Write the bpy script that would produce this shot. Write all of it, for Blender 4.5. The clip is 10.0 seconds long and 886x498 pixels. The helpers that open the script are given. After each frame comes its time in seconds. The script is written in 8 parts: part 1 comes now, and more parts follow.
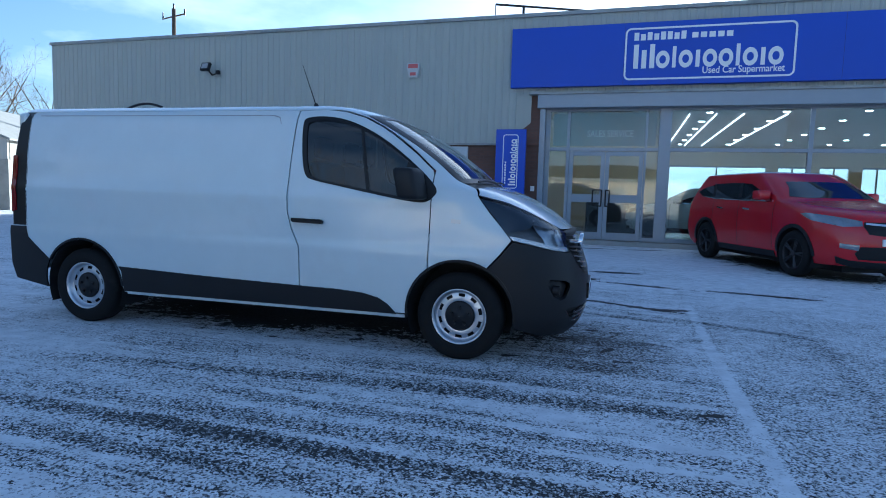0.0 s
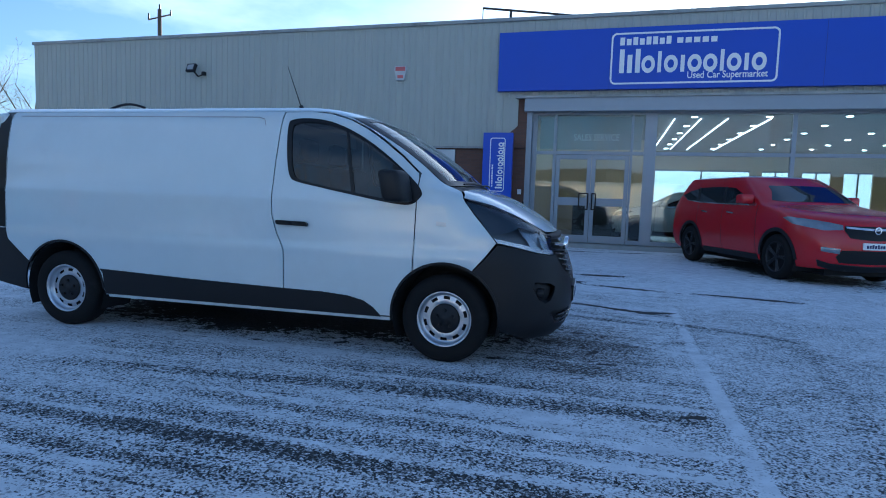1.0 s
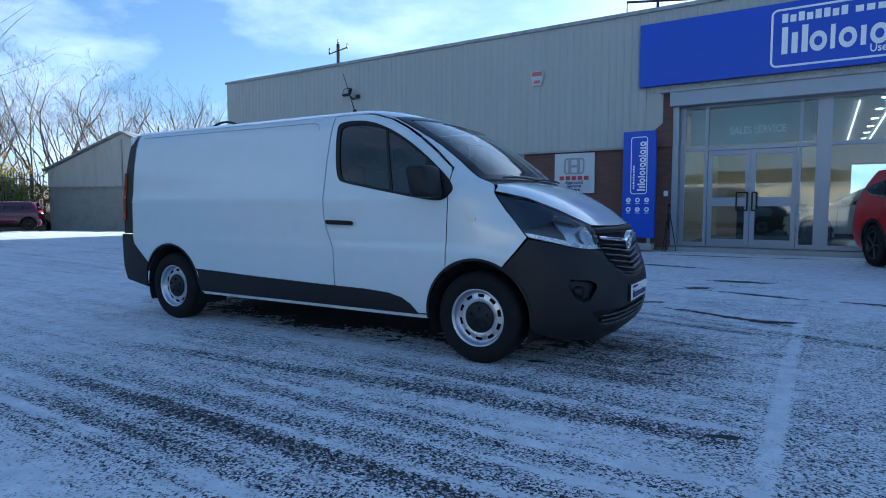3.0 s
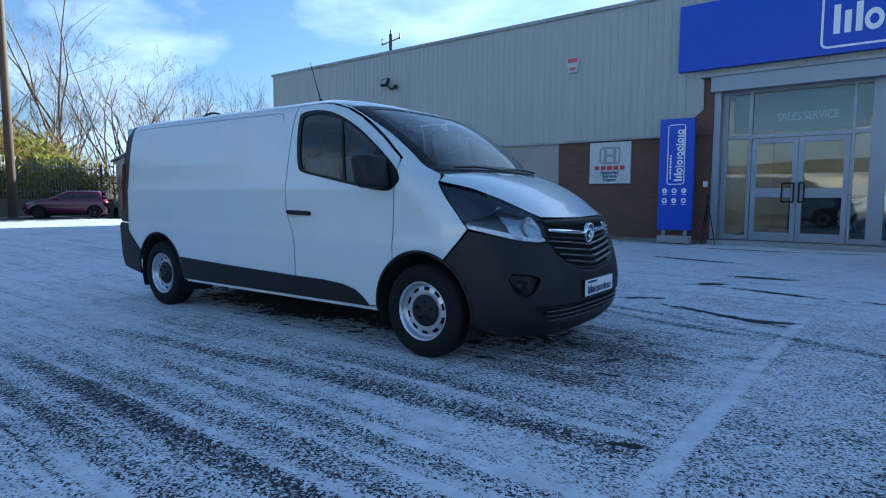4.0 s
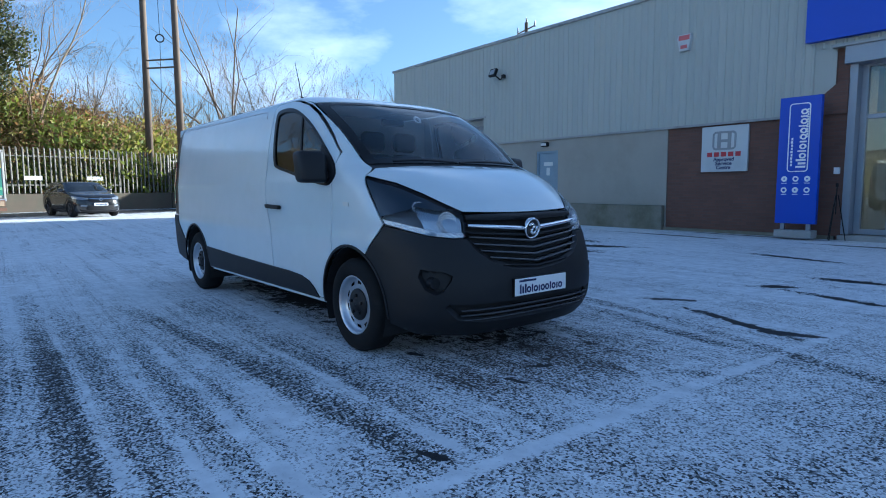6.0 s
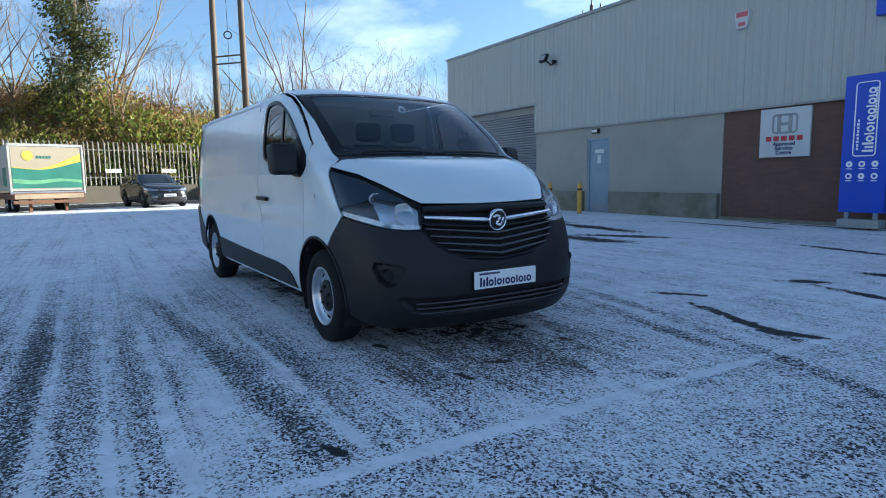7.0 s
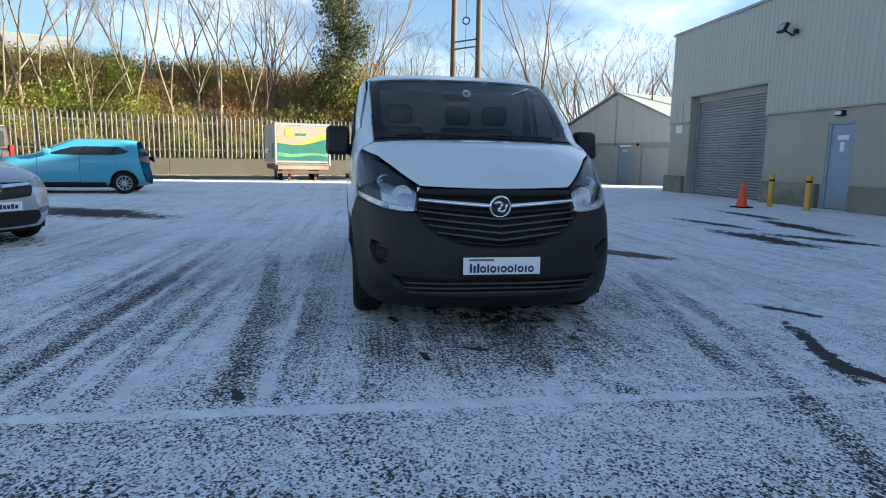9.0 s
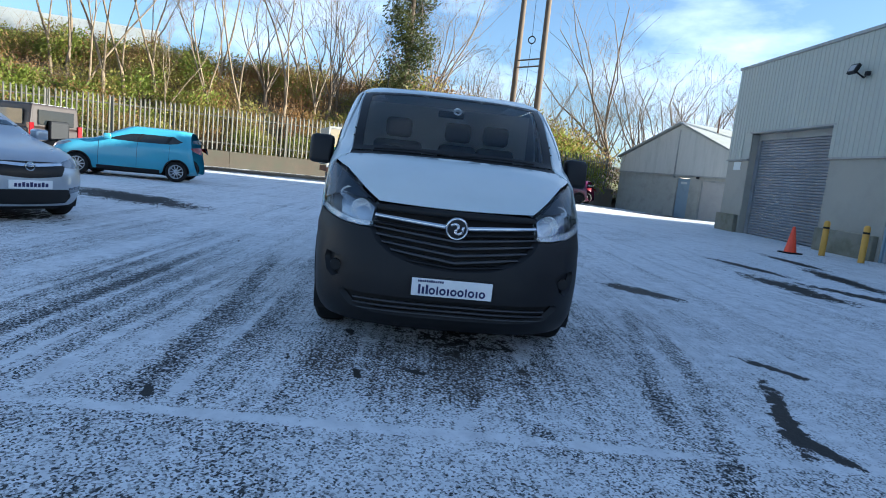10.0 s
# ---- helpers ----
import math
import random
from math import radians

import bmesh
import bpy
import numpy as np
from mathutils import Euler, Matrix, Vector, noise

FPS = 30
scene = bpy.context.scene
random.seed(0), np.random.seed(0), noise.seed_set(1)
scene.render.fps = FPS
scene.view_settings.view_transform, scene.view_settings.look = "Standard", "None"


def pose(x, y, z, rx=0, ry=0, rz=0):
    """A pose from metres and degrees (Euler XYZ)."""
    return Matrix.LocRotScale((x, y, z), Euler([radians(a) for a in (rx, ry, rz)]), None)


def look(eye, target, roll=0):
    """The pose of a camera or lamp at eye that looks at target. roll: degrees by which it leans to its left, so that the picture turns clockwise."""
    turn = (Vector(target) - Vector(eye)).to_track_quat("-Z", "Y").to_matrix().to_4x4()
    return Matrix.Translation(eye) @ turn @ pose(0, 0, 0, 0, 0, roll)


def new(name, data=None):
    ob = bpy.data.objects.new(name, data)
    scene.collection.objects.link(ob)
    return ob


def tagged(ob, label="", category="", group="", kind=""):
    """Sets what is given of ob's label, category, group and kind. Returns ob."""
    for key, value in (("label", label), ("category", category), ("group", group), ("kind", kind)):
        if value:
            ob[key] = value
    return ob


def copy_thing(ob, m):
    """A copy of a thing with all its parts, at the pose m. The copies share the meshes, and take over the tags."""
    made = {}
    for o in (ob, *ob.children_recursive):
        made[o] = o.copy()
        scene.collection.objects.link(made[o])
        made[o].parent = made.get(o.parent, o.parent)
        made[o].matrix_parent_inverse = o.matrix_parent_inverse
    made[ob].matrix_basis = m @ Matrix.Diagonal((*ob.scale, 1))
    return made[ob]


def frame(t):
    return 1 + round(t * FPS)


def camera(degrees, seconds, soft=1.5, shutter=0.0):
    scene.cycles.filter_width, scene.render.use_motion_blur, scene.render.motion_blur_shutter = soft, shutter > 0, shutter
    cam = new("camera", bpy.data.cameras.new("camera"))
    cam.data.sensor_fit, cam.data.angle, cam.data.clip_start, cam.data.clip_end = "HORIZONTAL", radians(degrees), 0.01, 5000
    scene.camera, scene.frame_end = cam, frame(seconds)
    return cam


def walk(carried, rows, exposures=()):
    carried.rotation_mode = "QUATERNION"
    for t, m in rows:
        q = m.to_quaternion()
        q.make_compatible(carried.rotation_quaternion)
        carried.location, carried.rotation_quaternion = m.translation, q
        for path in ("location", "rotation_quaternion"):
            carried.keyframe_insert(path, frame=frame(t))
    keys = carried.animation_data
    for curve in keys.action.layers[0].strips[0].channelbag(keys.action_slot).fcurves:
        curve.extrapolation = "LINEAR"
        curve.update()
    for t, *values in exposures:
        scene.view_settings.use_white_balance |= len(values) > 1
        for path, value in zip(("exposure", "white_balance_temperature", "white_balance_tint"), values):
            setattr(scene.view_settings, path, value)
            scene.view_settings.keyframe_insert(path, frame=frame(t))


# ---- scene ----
cam = camera(73.3, 10.0, soft=1.0)
PATH = [
    (0, (-0.115, 0.361, 1.257), (-0.702, 2.265, 1.074), 1.7),
    (0.5, (-0.091, 0.358, 1.258), (-0.678, 2.262, 1.082), 1.8),
    (1, (-0.097, 0.369, 1.255), (-0.645, 2.285, 1.083), 1.9),
    (1.5, (0.044, 0.402, 1.234), (-0.518, 2.312, 1.055), -0.2),
    (2, (0.282, 0.501, 1.216), (-0.461, 2.347, 1.02), 1.7),
    (2.5, (0.526, 0.7, 1.162), (-0.459, 2.435, 1.022), 2.0),
    (2.7, (0.634, 0.776, 1.153), (-0.392, 2.487, 1.017), 0.1),
    (3.8, (1.303, 1.363, 1.123), (0.087, 2.943, 0.968), 2.6),
    (4, (1.419, 1.472, 1.147), (0.181, 3.032, 0.973), 0.2),
    (4.5, (1.722, 1.732, 1.147), (0.38, 3.207, 0.986), 1.3),
    (5, (1.973, 2.017, 1.136), (0.581, 3.438, 0.927), 0.3),
    (5.2, (2.052, 2.156, 1.134), (0.615, 3.534, 0.944), 1.8),
    (6.3, (2.58, 2.809, 1.179), (0.947, 3.943, 0.958), -0.5),
    (6.5, (2.644, 2.947, 1.17), (0.984, 4.038, 0.935), 0.4),
    (7, (2.801, 3.268, 1.178), (1.089, 4.273, 0.938), -0.8),
    (7.2, (2.9, 3.384, 1.173), (1.121, 4.27, 0.95), 0.7),
    (7.3, (2.922, 3.477, 1.198), (1.116, 4.305, 0.973), 1.1),
    (7.5, (3.002, 3.621, 1.215), (1.157, 4.353, 0.967), -0.5),
    (8, (3.141, 3.961, 1.203), (1.279, 4.65, 0.967), 1.5),
    (8.5, (3.263, 4.35, 1.206), (1.342, 4.864, 0.998), 1.1),
    (9, (3.384, 4.747, 1.198), (1.423, 5.003, 0.896), 1.0),
    (9.5, (3.383, 5.098, 1.208), (1.41, 5.25, 0.913), 1.9),
    (10, (3.356, 5.413, 1.266), (1.375, 5.486, 0.998), 5.9),
]
EXPOSURES = [(0.0, 1.76, 4850, 4), (2.5, 1.7, 4850, 4), (4.5, 1.78, 4850, 3), (6.5, 1.86, 4900, 3), (7.5, 2.0, 5900, 3), (8.5, 2.06, 6200, 3), (9.5, 2.08, 5450, 3), (10.0, 2.06, 5400, 3)]
walk(cam, [(t, look(eye, target, roll)) for t, eye, target, roll in PATH], EXPOSURES)

# ---- world and light ----
SUN_AZ, SUN_EL = 6.0, 14.0          # degrees from +y towards +x, and above the horizon
world = bpy.data.worlds.new("sky_world")
scene.world = world
world.use_nodes = True
wn, wl = world.node_tree.nodes, world.node_tree.links
wn.clear()
sky = wn.new("ShaderNodeTexSky")
sky.sky_type, sky.sun_disc = "NISHITA", False
sky.sun_elevation, sky.sun_rotation = radians(SUN_EL), radians(SUN_AZ)
sky.air_density, sky.dust_density, sky.ozone_density = 1.0, 1.3, 3.0
wtc = wn.new("ShaderNodeTexCoord")
wmap = wn.new("ShaderNodeMapping")
wmap.inputs["Scale"].default_value = (1.0, 1.0, 2.6)
wl.new(wtc.outputs["Generated"], wmap.inputs["Vector"])
wno = wn.new("ShaderNodeTexNoise")
wno.inputs["Scale"].default_value, wno.inputs["Detail"].default_value, wno.inputs["Roughness"].default_value = 3.1, 7.0, 0.55
wl.new(wmap.outputs[0], wno.inputs["Vector"])
wra = wn.new("ShaderNodeValToRGB")
wra.color_ramp.elements[0].position, wra.color_ramp.elements[1].position = 0.46, 0.7
wra.color_ramp.elements[0].color = (0.1, 0.1, 0.1, 1)
wl.new(wno.outputs["Fac"], wra.inputs[0])
wmx = wn.new("ShaderNodeMix")
wmx.data_type = "RGBA"
wmx.inputs["B"].default_value = (7.0, 7.25, 8.0, 1)
wsx = wn.new("ShaderNodeSeparateXYZ")
wl.new(wtc.outputs["Generated"], wsx.inputs[0])
wlow = wn.new("ShaderNodeMapRange")
wlow.inputs["From Min"].default_value, wlow.inputs["From Max"].default_value = 0.1, 0.75
wlow.inputs["To Min"].default_value, wlow.inputs["To Max"].default_value = 1.0, 0.2
wl.new(wsx.outputs[2], wlow.inputs["Value"])
wfac = wn.new("ShaderNodeMath")
wfac.operation = "MULTIPLY"
wl.new(wra.outputs[0], wfac.inputs[0])
wl.new(wlow.outputs[0], wfac.inputs[1])
wl.new(wfac.outputs[0], wmx.inputs["Factor"])
wl.new(sky.outputs[0], wmx.inputs["A"])
wbg = wn.new("ShaderNodeBackground")
wbg.inputs["Strength"].default_value = 0.055
wl.new(wmx.outputs["Result"], wbg.inputs["Color"])
wout = wn.new("ShaderNodeOutputWorld")
wl.new(wbg.outputs[0], wout.inputs["Surface"])

sun = new("sun", bpy.data.lights.new("sun", "SUN"))
sun.data.energy, sun.data.angle, sun.data.color = 5.0, radians(0.6), (1.0, 0.86, 0.68)
az, el = radians(SUN_AZ), radians(SUN_EL)
SUN_DIR = Vector((math.sin(az) * math.cos(el), math.cos(az) * math.cos(el), math.sin(el)))
sun.matrix_world = look((0, 0, 60), Vector((0, 0, 60)) - SUN_DIR)

# ---- materials ----
MATS = {}


def nodes_of(name):
    m = bpy.data.materials.new(name)
    m.use_nodes = True
    nt = m.node_tree
    nt.nodes.clear()
    out = nt.nodes.new("ShaderNodeOutputMaterial")
    return m, nt, out


def nd(nt, kind, **sets):
    n = nt.nodes.new("ShaderNode" + kind)
    for key, val in sets.items():
        n.inputs[key.replace("_", " ")].default_value = val
    return n


def mth(nt, op, a, b=None, c=None, clamp=False):
    n = nt.nodes.new("ShaderNodeMath")
    n.operation, n.use_clamp = op, clamp
    for i, v in enumerate((a, b, c)):
        if v is None:
            continue
        if isinstance(v, (int, float)):
            n.inputs[i].default_value = v
        else:
            nt.links.new(v, n.inputs[i])
    return n.outputs[0]


def mixc(nt, fac, a, b, mode="MIX"):
    n = nt.nodes.new("ShaderNodeMix")
    n.data_type, n.blend_type = "RGBA", mode
    for key, v in (("Factor", fac), ("A", a), ("B", b)):
        s = n.inputs[key]
        if isinstance(v, (tuple, list)):
            s.default_value = (*v[:3], 1)
        elif isinstance(v, (int, float)):
            s.default_value = v
        else:
            nt.links.new(v, s)
    return n.outputs["Result"]


def noise_of(nt, scale, detail=4.0, rough=0.55, vec=None, stretch=None, distort=0.0):
    n = nd(nt, "TexNoise", Scale=scale, Detail=detail, Roughness=rough, Distortion=distort)
    if vec is None:
        vec = nt.nodes.new("ShaderNodeTexCoord").outputs["Object"]
    if stretch:
        mp = nt.nodes.new("ShaderNodeMapping")
        mp.inputs["Scale"].default_value = stretch
        nt.links.new(vec, mp.inputs["Vector"])
        vec = mp.outputs[0]
    nt.links.new(vec, n.inputs["Vector"])
    return n.outputs["Fac"]


def ramp(nt, v, lo, hi, smooth=False):
    n = nt.nodes.new("ShaderNodeMapRange")
    n.clamp = True
    n.interpolation_type = "SMOOTHSTEP" if smooth else "LINEAR"
    n.inputs["From Min"].default_value, n.inputs["From Max"].default_value = lo, hi
    nt.links.new(v, n.inputs["Value"])
    return n.outputs["Result"]


def bump_of(nt, height, strength, dist):
    n = nd(nt, "Bump", Strength=strength, Distance=dist)
    nt.links.new(height, n.inputs["Height"])
    return n.outputs["Normal"]


def surface(name, base, rough=0.6, metal=0.0, vary=0.15, scale=3.0, grain=60.0, bump=0.15, bdist=0.004, dirt=None, dirt_lo=0.5,
            dirt_hi=0.75, dirt_scale=1.2, coat=0.0, stretch=None, island=0.0, spec=0.5, rvary=0.12):
    """A plain procedural surface: base colour, broad and fine variation, dirt patches, roughness change and relief."""
    m, nt, out = nodes_of(name)
    p = nt.nodes.new("ShaderNodeBsdfPrincipled")
    nt.links.new(p.outputs[0], out.inputs["Surface"])
    broad = noise_of(nt, scale, 5.0, 0.6, stretch=stretch)
    fine = noise_of(nt, grain, 3.0, 0.6, stretch=stretch)
    v = mth(nt, "ADD", mth(nt, "MULTIPLY", broad, 0.7), mth(nt, "MULTIPLY", fine, 0.3))
    dark = tuple(c * (1 - vary) for c in base)
    light = tuple(min(1, c * (1 + vary)) for c in base)
    col = mixc(nt, ramp(nt, v, 0.3, 0.7), dark, light)
    if dirt:
        d = ramp(nt, noise_of(nt, dirt_scale, 6.0, 0.65, stretch=stretch), dirt_lo, dirt_hi)
        col = mixc(nt, d, col, dirt)
    if island:
        oi = nt.nodes.new("ShaderNodeObjectInfo")
        col = mixc(nt, mth(nt, "MULTIPLY", oi.outputs["Random"], island), col, tuple(c * 0.45 for c in base))
    nt.links.new(col, p.inputs["Base Color"])
    nt.links.new(mth(nt, "ADD", rough - rvary / 2, mth(nt, "MULTIPLY", broad, rvary)), p.inputs["Roughness"])
    p.inputs["Metallic"].default_value = metal
    p.inputs["Specular IOR Level"].default_value = spec
    if coat:
        p.inputs["Coat Weight"].default_value, p.inputs["Coat Roughness"].default_value = coat, 0.04
    if bump:
        nt.links.new(bump_of(nt, fine, bump, bdist), p.inputs["Normal"])
    MATS[name] = m
    return m


def glass(name, tint=(0.75, 0.8, 0.8), ior=1.5, gloss=1.2):
    """Thin pane: clear, tinted, with a mirror's share by the angle."""
    m, nt, out = nodes_of(name)
    tr = nd(nt, "BsdfTransparent", Color=(*tint, 1))
    gl = nd(nt, "BsdfGlossy", Color=(1, 1, 1, 1), Roughness=0.015)
    fr = nd(nt, "Fresnel", IOR=ior)
    mx = nt.nodes.new("ShaderNodeMixShader")
    f = mth(nt, "MINIMUM", mth(nt, "MULTIPLY", fr.outputs[0], gloss), 1.0)
    nt.links.new(f, mx.inputs[0])
    nt.links.new(tr.outputs[0], mx.inputs[1])
    nt.links.new(gl.outputs[0], mx.inputs[2])
    nt.links.new(mx.outputs[0], out.inputs["Surface"])
    MATS[name] = m
    return m


def glow(name, colour, strength):
    m, nt, out = nodes_of(name)
    e = nd(nt, "Emission", Color=(*colour, 1), Strength=strength)
    nt.links.new(e.outputs[0], out.inputs["Surface"])
    MATS[name] = m
    return m


WHITE_PAINT = surface("white_van_paint", (0.57, 0.63, 0.65), 0.24, vary=0.03, grain=8, bump=0.0, dirt=(0.52, 0.56, 0.575), dirt_lo=0.55, dirt_hi=0.85, coat=0.6, rvary=0.08)
BLACK_PLASTIC = surface("black_textured_plastic", (0.0115, 0.012, 0.014), 0.5, spec=0.28, vary=0.2, grain=400, bump=0.25, bdist=0.001, dirt=(0.012, 0.012, 0.013), dirt_lo=0.5, dirt_hi=0.8)
GLOSS_BLACK = surface("gloss_black_plastic", (0.007, 0.007, 0.008), 0.35, spec=0.25, vary=0.1, bump=0.0)
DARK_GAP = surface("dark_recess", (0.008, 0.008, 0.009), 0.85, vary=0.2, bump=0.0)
RUBBER = surface("tyre_rubber", (0.01, 0.01, 0.0105), 0.8, spec=0.2, vary=0.25, grain=120, bump=0.2, bdist=0.002, dirt=(0.022, 0.0215, 0.021), dirt_lo=0.6, dirt_hi=0.8, dirt_scale=4)
STEEL_RIM = surface("silver_painted_rim", (0.5, 0.52, 0.56), 0.32, metal=0.75, vary=0.1, bump=0.0, dirt=(0.2, 0.19, 0.18), dirt_lo=0.55, dirt_hi=0.85, dirt_scale=5)
DARK_RIM = surface("dark_alloy_rim", (0.03, 0.03, 0.033), 0.35, metal=0.4, vary=0.1, bump=0.0)
CHROME = surface("chrome", (0.75, 0.76, 0.78), 0.12, metal=1.0, vary=0.03, bump=0.0, rvary=0.05)
CAR_GLASS = glass("car_glass", (0.16, 0.19, 0.19), gloss=1.0)
SCREEN_GLASS = glass("windscreen_glass", (0.95, 0.98, 0.97), ior=1.5, gloss=0.9)
SHOP_GLASS = glass("shop_glass", (0.72, 0.78, 0.78), gloss=1.4)
LENS = glass("lamp_lens", (0.9, 0.92, 0.94), gloss=0.6)
CLADDING = surface("grey_steel_cladding", (0.37, 0.385, 0.345), 0.55, vary=0.06, scale=0.6, grain=25, bump=0.04, dirt=(0.34, 0.35, 0.325), dirt_lo=0.5, dirt_hi=0.85, dirt_scale=0.9, stretch=(3, 3, 0.25))
FLASHING = surface("grey_roof_flashing", (0.3, 0.31, 0.3), 0.45, vary=0.1, scale=1, dirt=(0.16, 0.16, 0.15), stretch=(1, 1, 0.3))
RENDER_WALL = surface("grey_rendered_blockwork", (0.32, 0.305, 0.265), 0.9, vary=0.08, scale=0.7, grain=70, bump=0.4, bdist=0.006, dirt=(0.27, 0.26, 0.225), dirt_lo=0.48, dirt_hi=0.75, dirt_scale=0.8)
PLINTH = surface("mossy_concrete_plinth", (0.2, 0.19, 0.15), 0.95, vary=0.2, scale=1.6, grain=50, bump=0.5, bdist=0.008, dirt=(0.1, 0.1, 0.06), dirt_lo=0.42, dirt_hi=0.7)
SIGN_BLUE = surface("blue_sign_panel", (0.008, 0.052, 0.46), 0.4, vary=0.05, scale=0.8, bump=0.0)
SIGN_WHITE = surface("white_sign_lettering", (0.8, 0.8, 0.8), 0.5, vary=0.04, bump=0.0)
ALU = surface("grey_aluminium_frame", (0.25, 0.275, 0.315), 0.4, metal=0.35, vary=0.05, bump=0.0)
SHUTTER = surface("grey_shutter_slats", (0.23, 0.24, 0.26), 0.45, metal=0.3, vary=0.12, scale=2, grain=40, bump=0.05, dirt=(0.15, 0.15, 0.15), stretch=(0.4, 0.4, 1))
DOOR_BLUE = surface("pale_blue_door_paint", (0.22, 0.29, 0.35), 0.5, vary=0.08, scale=1.5, bump=0.05, dirt=(0.16, 0.2, 0.24))
YELLOW = surface("yellow_bollard_paint", (0.55, 0.31, 0.05), 0.55, vary=0.12, scale=6, bump=0.05, dirt=(0.3, 0.17, 0.05))
ORANGE = surface("orange_cone_plastic", (0.75, 0.07, 0.025), 0.5, vary=0.1, bump=0.0)


def brick_material():
    m, nt, out = nodes_of("brown_brick")
    p = nd(nt, "BsdfPrincipled", Roughness=0.88)
    nt.links.new(p.outputs[0], out.inputs["Surface"])
    tc = nt.nodes.new("ShaderNodeTexCoord")
    sx = nt.nodes.new("ShaderNodeSeparateXYZ")
    nt.links.new(tc.outputs["Object"], sx.inputs[0])
    cx = nt.nodes.new("ShaderNodeCombineXYZ")
    nt.links.new(mth(nt, "ADD", sx.outputs[0], sx.outputs[1]), cx.inputs[0])
    nt.links.new(sx.outputs[2], cx.inputs[1])
    b = nd(nt, "TexBrick", Color1=(0.15, 0.078, 0.055, 1), Color2=(0.12, 0.065, 0.048, 1), Mortar=(0.12, 0.08, 0.062, 1), Scale=1.0)
    b.inputs["Mortar Size"].default_value = 0.006
    b.inputs["Brick Width"].default_value, b.inputs["Row Height"].default_value = 0.225, 0.075
    nt.links.new(cx.outputs[0], b.inputs["Vector"])
    d = ramp(nt, noise_of(nt, 1.4, 6), 0.4, 0.8)
    nt.links.new(mixc(nt, mth(nt, "MULTIPLY", d, 0.4), b.outputs["Color"], (0.07, 0.045, 0.035)), p.inputs["Base Color"])
    nt.links.new(bump_of(nt, mth(nt, "SUBTRACT", 1.0, b.outputs["Fac"]), 0.5, 0.006), p.inputs["Normal"])
    return m


BRICK = brick_material()

# ---- mesh helpers ----


def part(name, bm, material, parent=None, label="", smooth=False):
    """Links a bmesh as one mesh object under a thing or a part."""
    me = bpy.data.meshes.new(name)
    if smooth:
        for f in bm.faces:
            f.smooth = True
    bm.to_mesh(me)
    bm.free()
    if material:
        me.materials.append(material)
    ob = new(name, me)
    if parent is not None:
        ob.parent = parent
    if label:
        ob["label"] = label
    return ob


def empty(name, m=None):
    ob = new(name)
    ob.empty_display_size = 0.2
    if m is not None:
        ob.matrix_world = m
    return ob


def box(bm, x0, x1, y0, y1, z0, z1, bevel=0.0):
    vs = [bm.verts.new((x, y, z)) for x in (x0, x1) for y in (y0, y1) for z in (z0, z1)]
    fs = [bm.faces.new([vs[i] for i in q]) for q in ((0, 1, 3, 2), (4, 6, 7, 5), (0, 4, 5, 1), (2, 3, 7, 6), (0, 2, 6, 4), (1, 5, 7, 3))]
    if bevel:
        es = {e for f in fs for e in f.edges}
        bmesh.ops.bevel(bm, geom=list(es), offset=bevel, segments=2, profile=0.5, affect="EDGES")
    return vs


def boxed(name, material, parent, x0, x1, y0, y1, z0, z1, bevel=0.0, label=""):
    bm = bmesh.new()
    box(bm, x0, x1, y0, y1, z0, z1, bevel)
    return part(name, bm, material, parent, label)


def tube(bm, a, b, r0, r1=None, n=10, caps=True):
    """A tapered round bar from a to b."""
    a, b = Vector(a), Vector(b)
    r1 = r0 if r1 is None else r1
    q = (b - a).to_track_quat("Z", "Y")
    rings = []
    for p, r in ((a, r0), (b, r1)):
        rings.append([bm.verts.new(p + q @ Vector((r * math.cos(i * math.tau / n), r * math.sin(i * math.tau / n), 0))) for i in range(n)])
    for i in range(n):
        bm.faces.new((rings[0][i], rings[0][(i + 1) % n], rings[1][(i + 1) % n], rings[1][i]))
    if caps:
        bm.faces.new(rings[0][::-1])
        bm.faces.new(rings[1])


def pipe(bm, pts, r, n=6):
    """One bent round bar through points."""
    rings = []
    for i, p in enumerate(pts):
        d = (Vector(pts[min(i + 1, len(pts) - 1)]) - Vector(pts[max(i - 1, 0)])).to_track_quat("Z", "Y")
        rings.append([bm.verts.new(Vector(p) + d @ Vector((r * math.cos(k * math.tau / n), r * math.sin(k * math.tau / n), 0))) for k in range(n)])
    for a, b in zip(rings, rings[1:]):
        for k in range(n):
            bm.faces.new((a[k], a[(k + 1) % n], b[(k + 1) % n], b[k]))
    bm.faces.new(rings[0][::-1])
    bm.faces.new(rings[-1])


def lathe(bm, profile, n=32, axis="y", m=None):
    """Turns (radius, along) round an axis."""
    rings = []
    for r, h in profile:
        ring = []
        for i in range(n):
            c, s = math.cos(i * math.tau / n) * r, math.sin(i * math.tau / n) * r
            v = Vector((c, h, s)) if axis == "y" else Vector((c, s, h))
            ring.append(bm.verts.new(m @ v if m else v))
        rings.append(ring)
    for a, b in zip(rings, rings[1:]):
        for i in range(n):
            bm.faces.new((a[i], a[(i + 1) % n], b[(i + 1) % n], b[i]))
    return rings


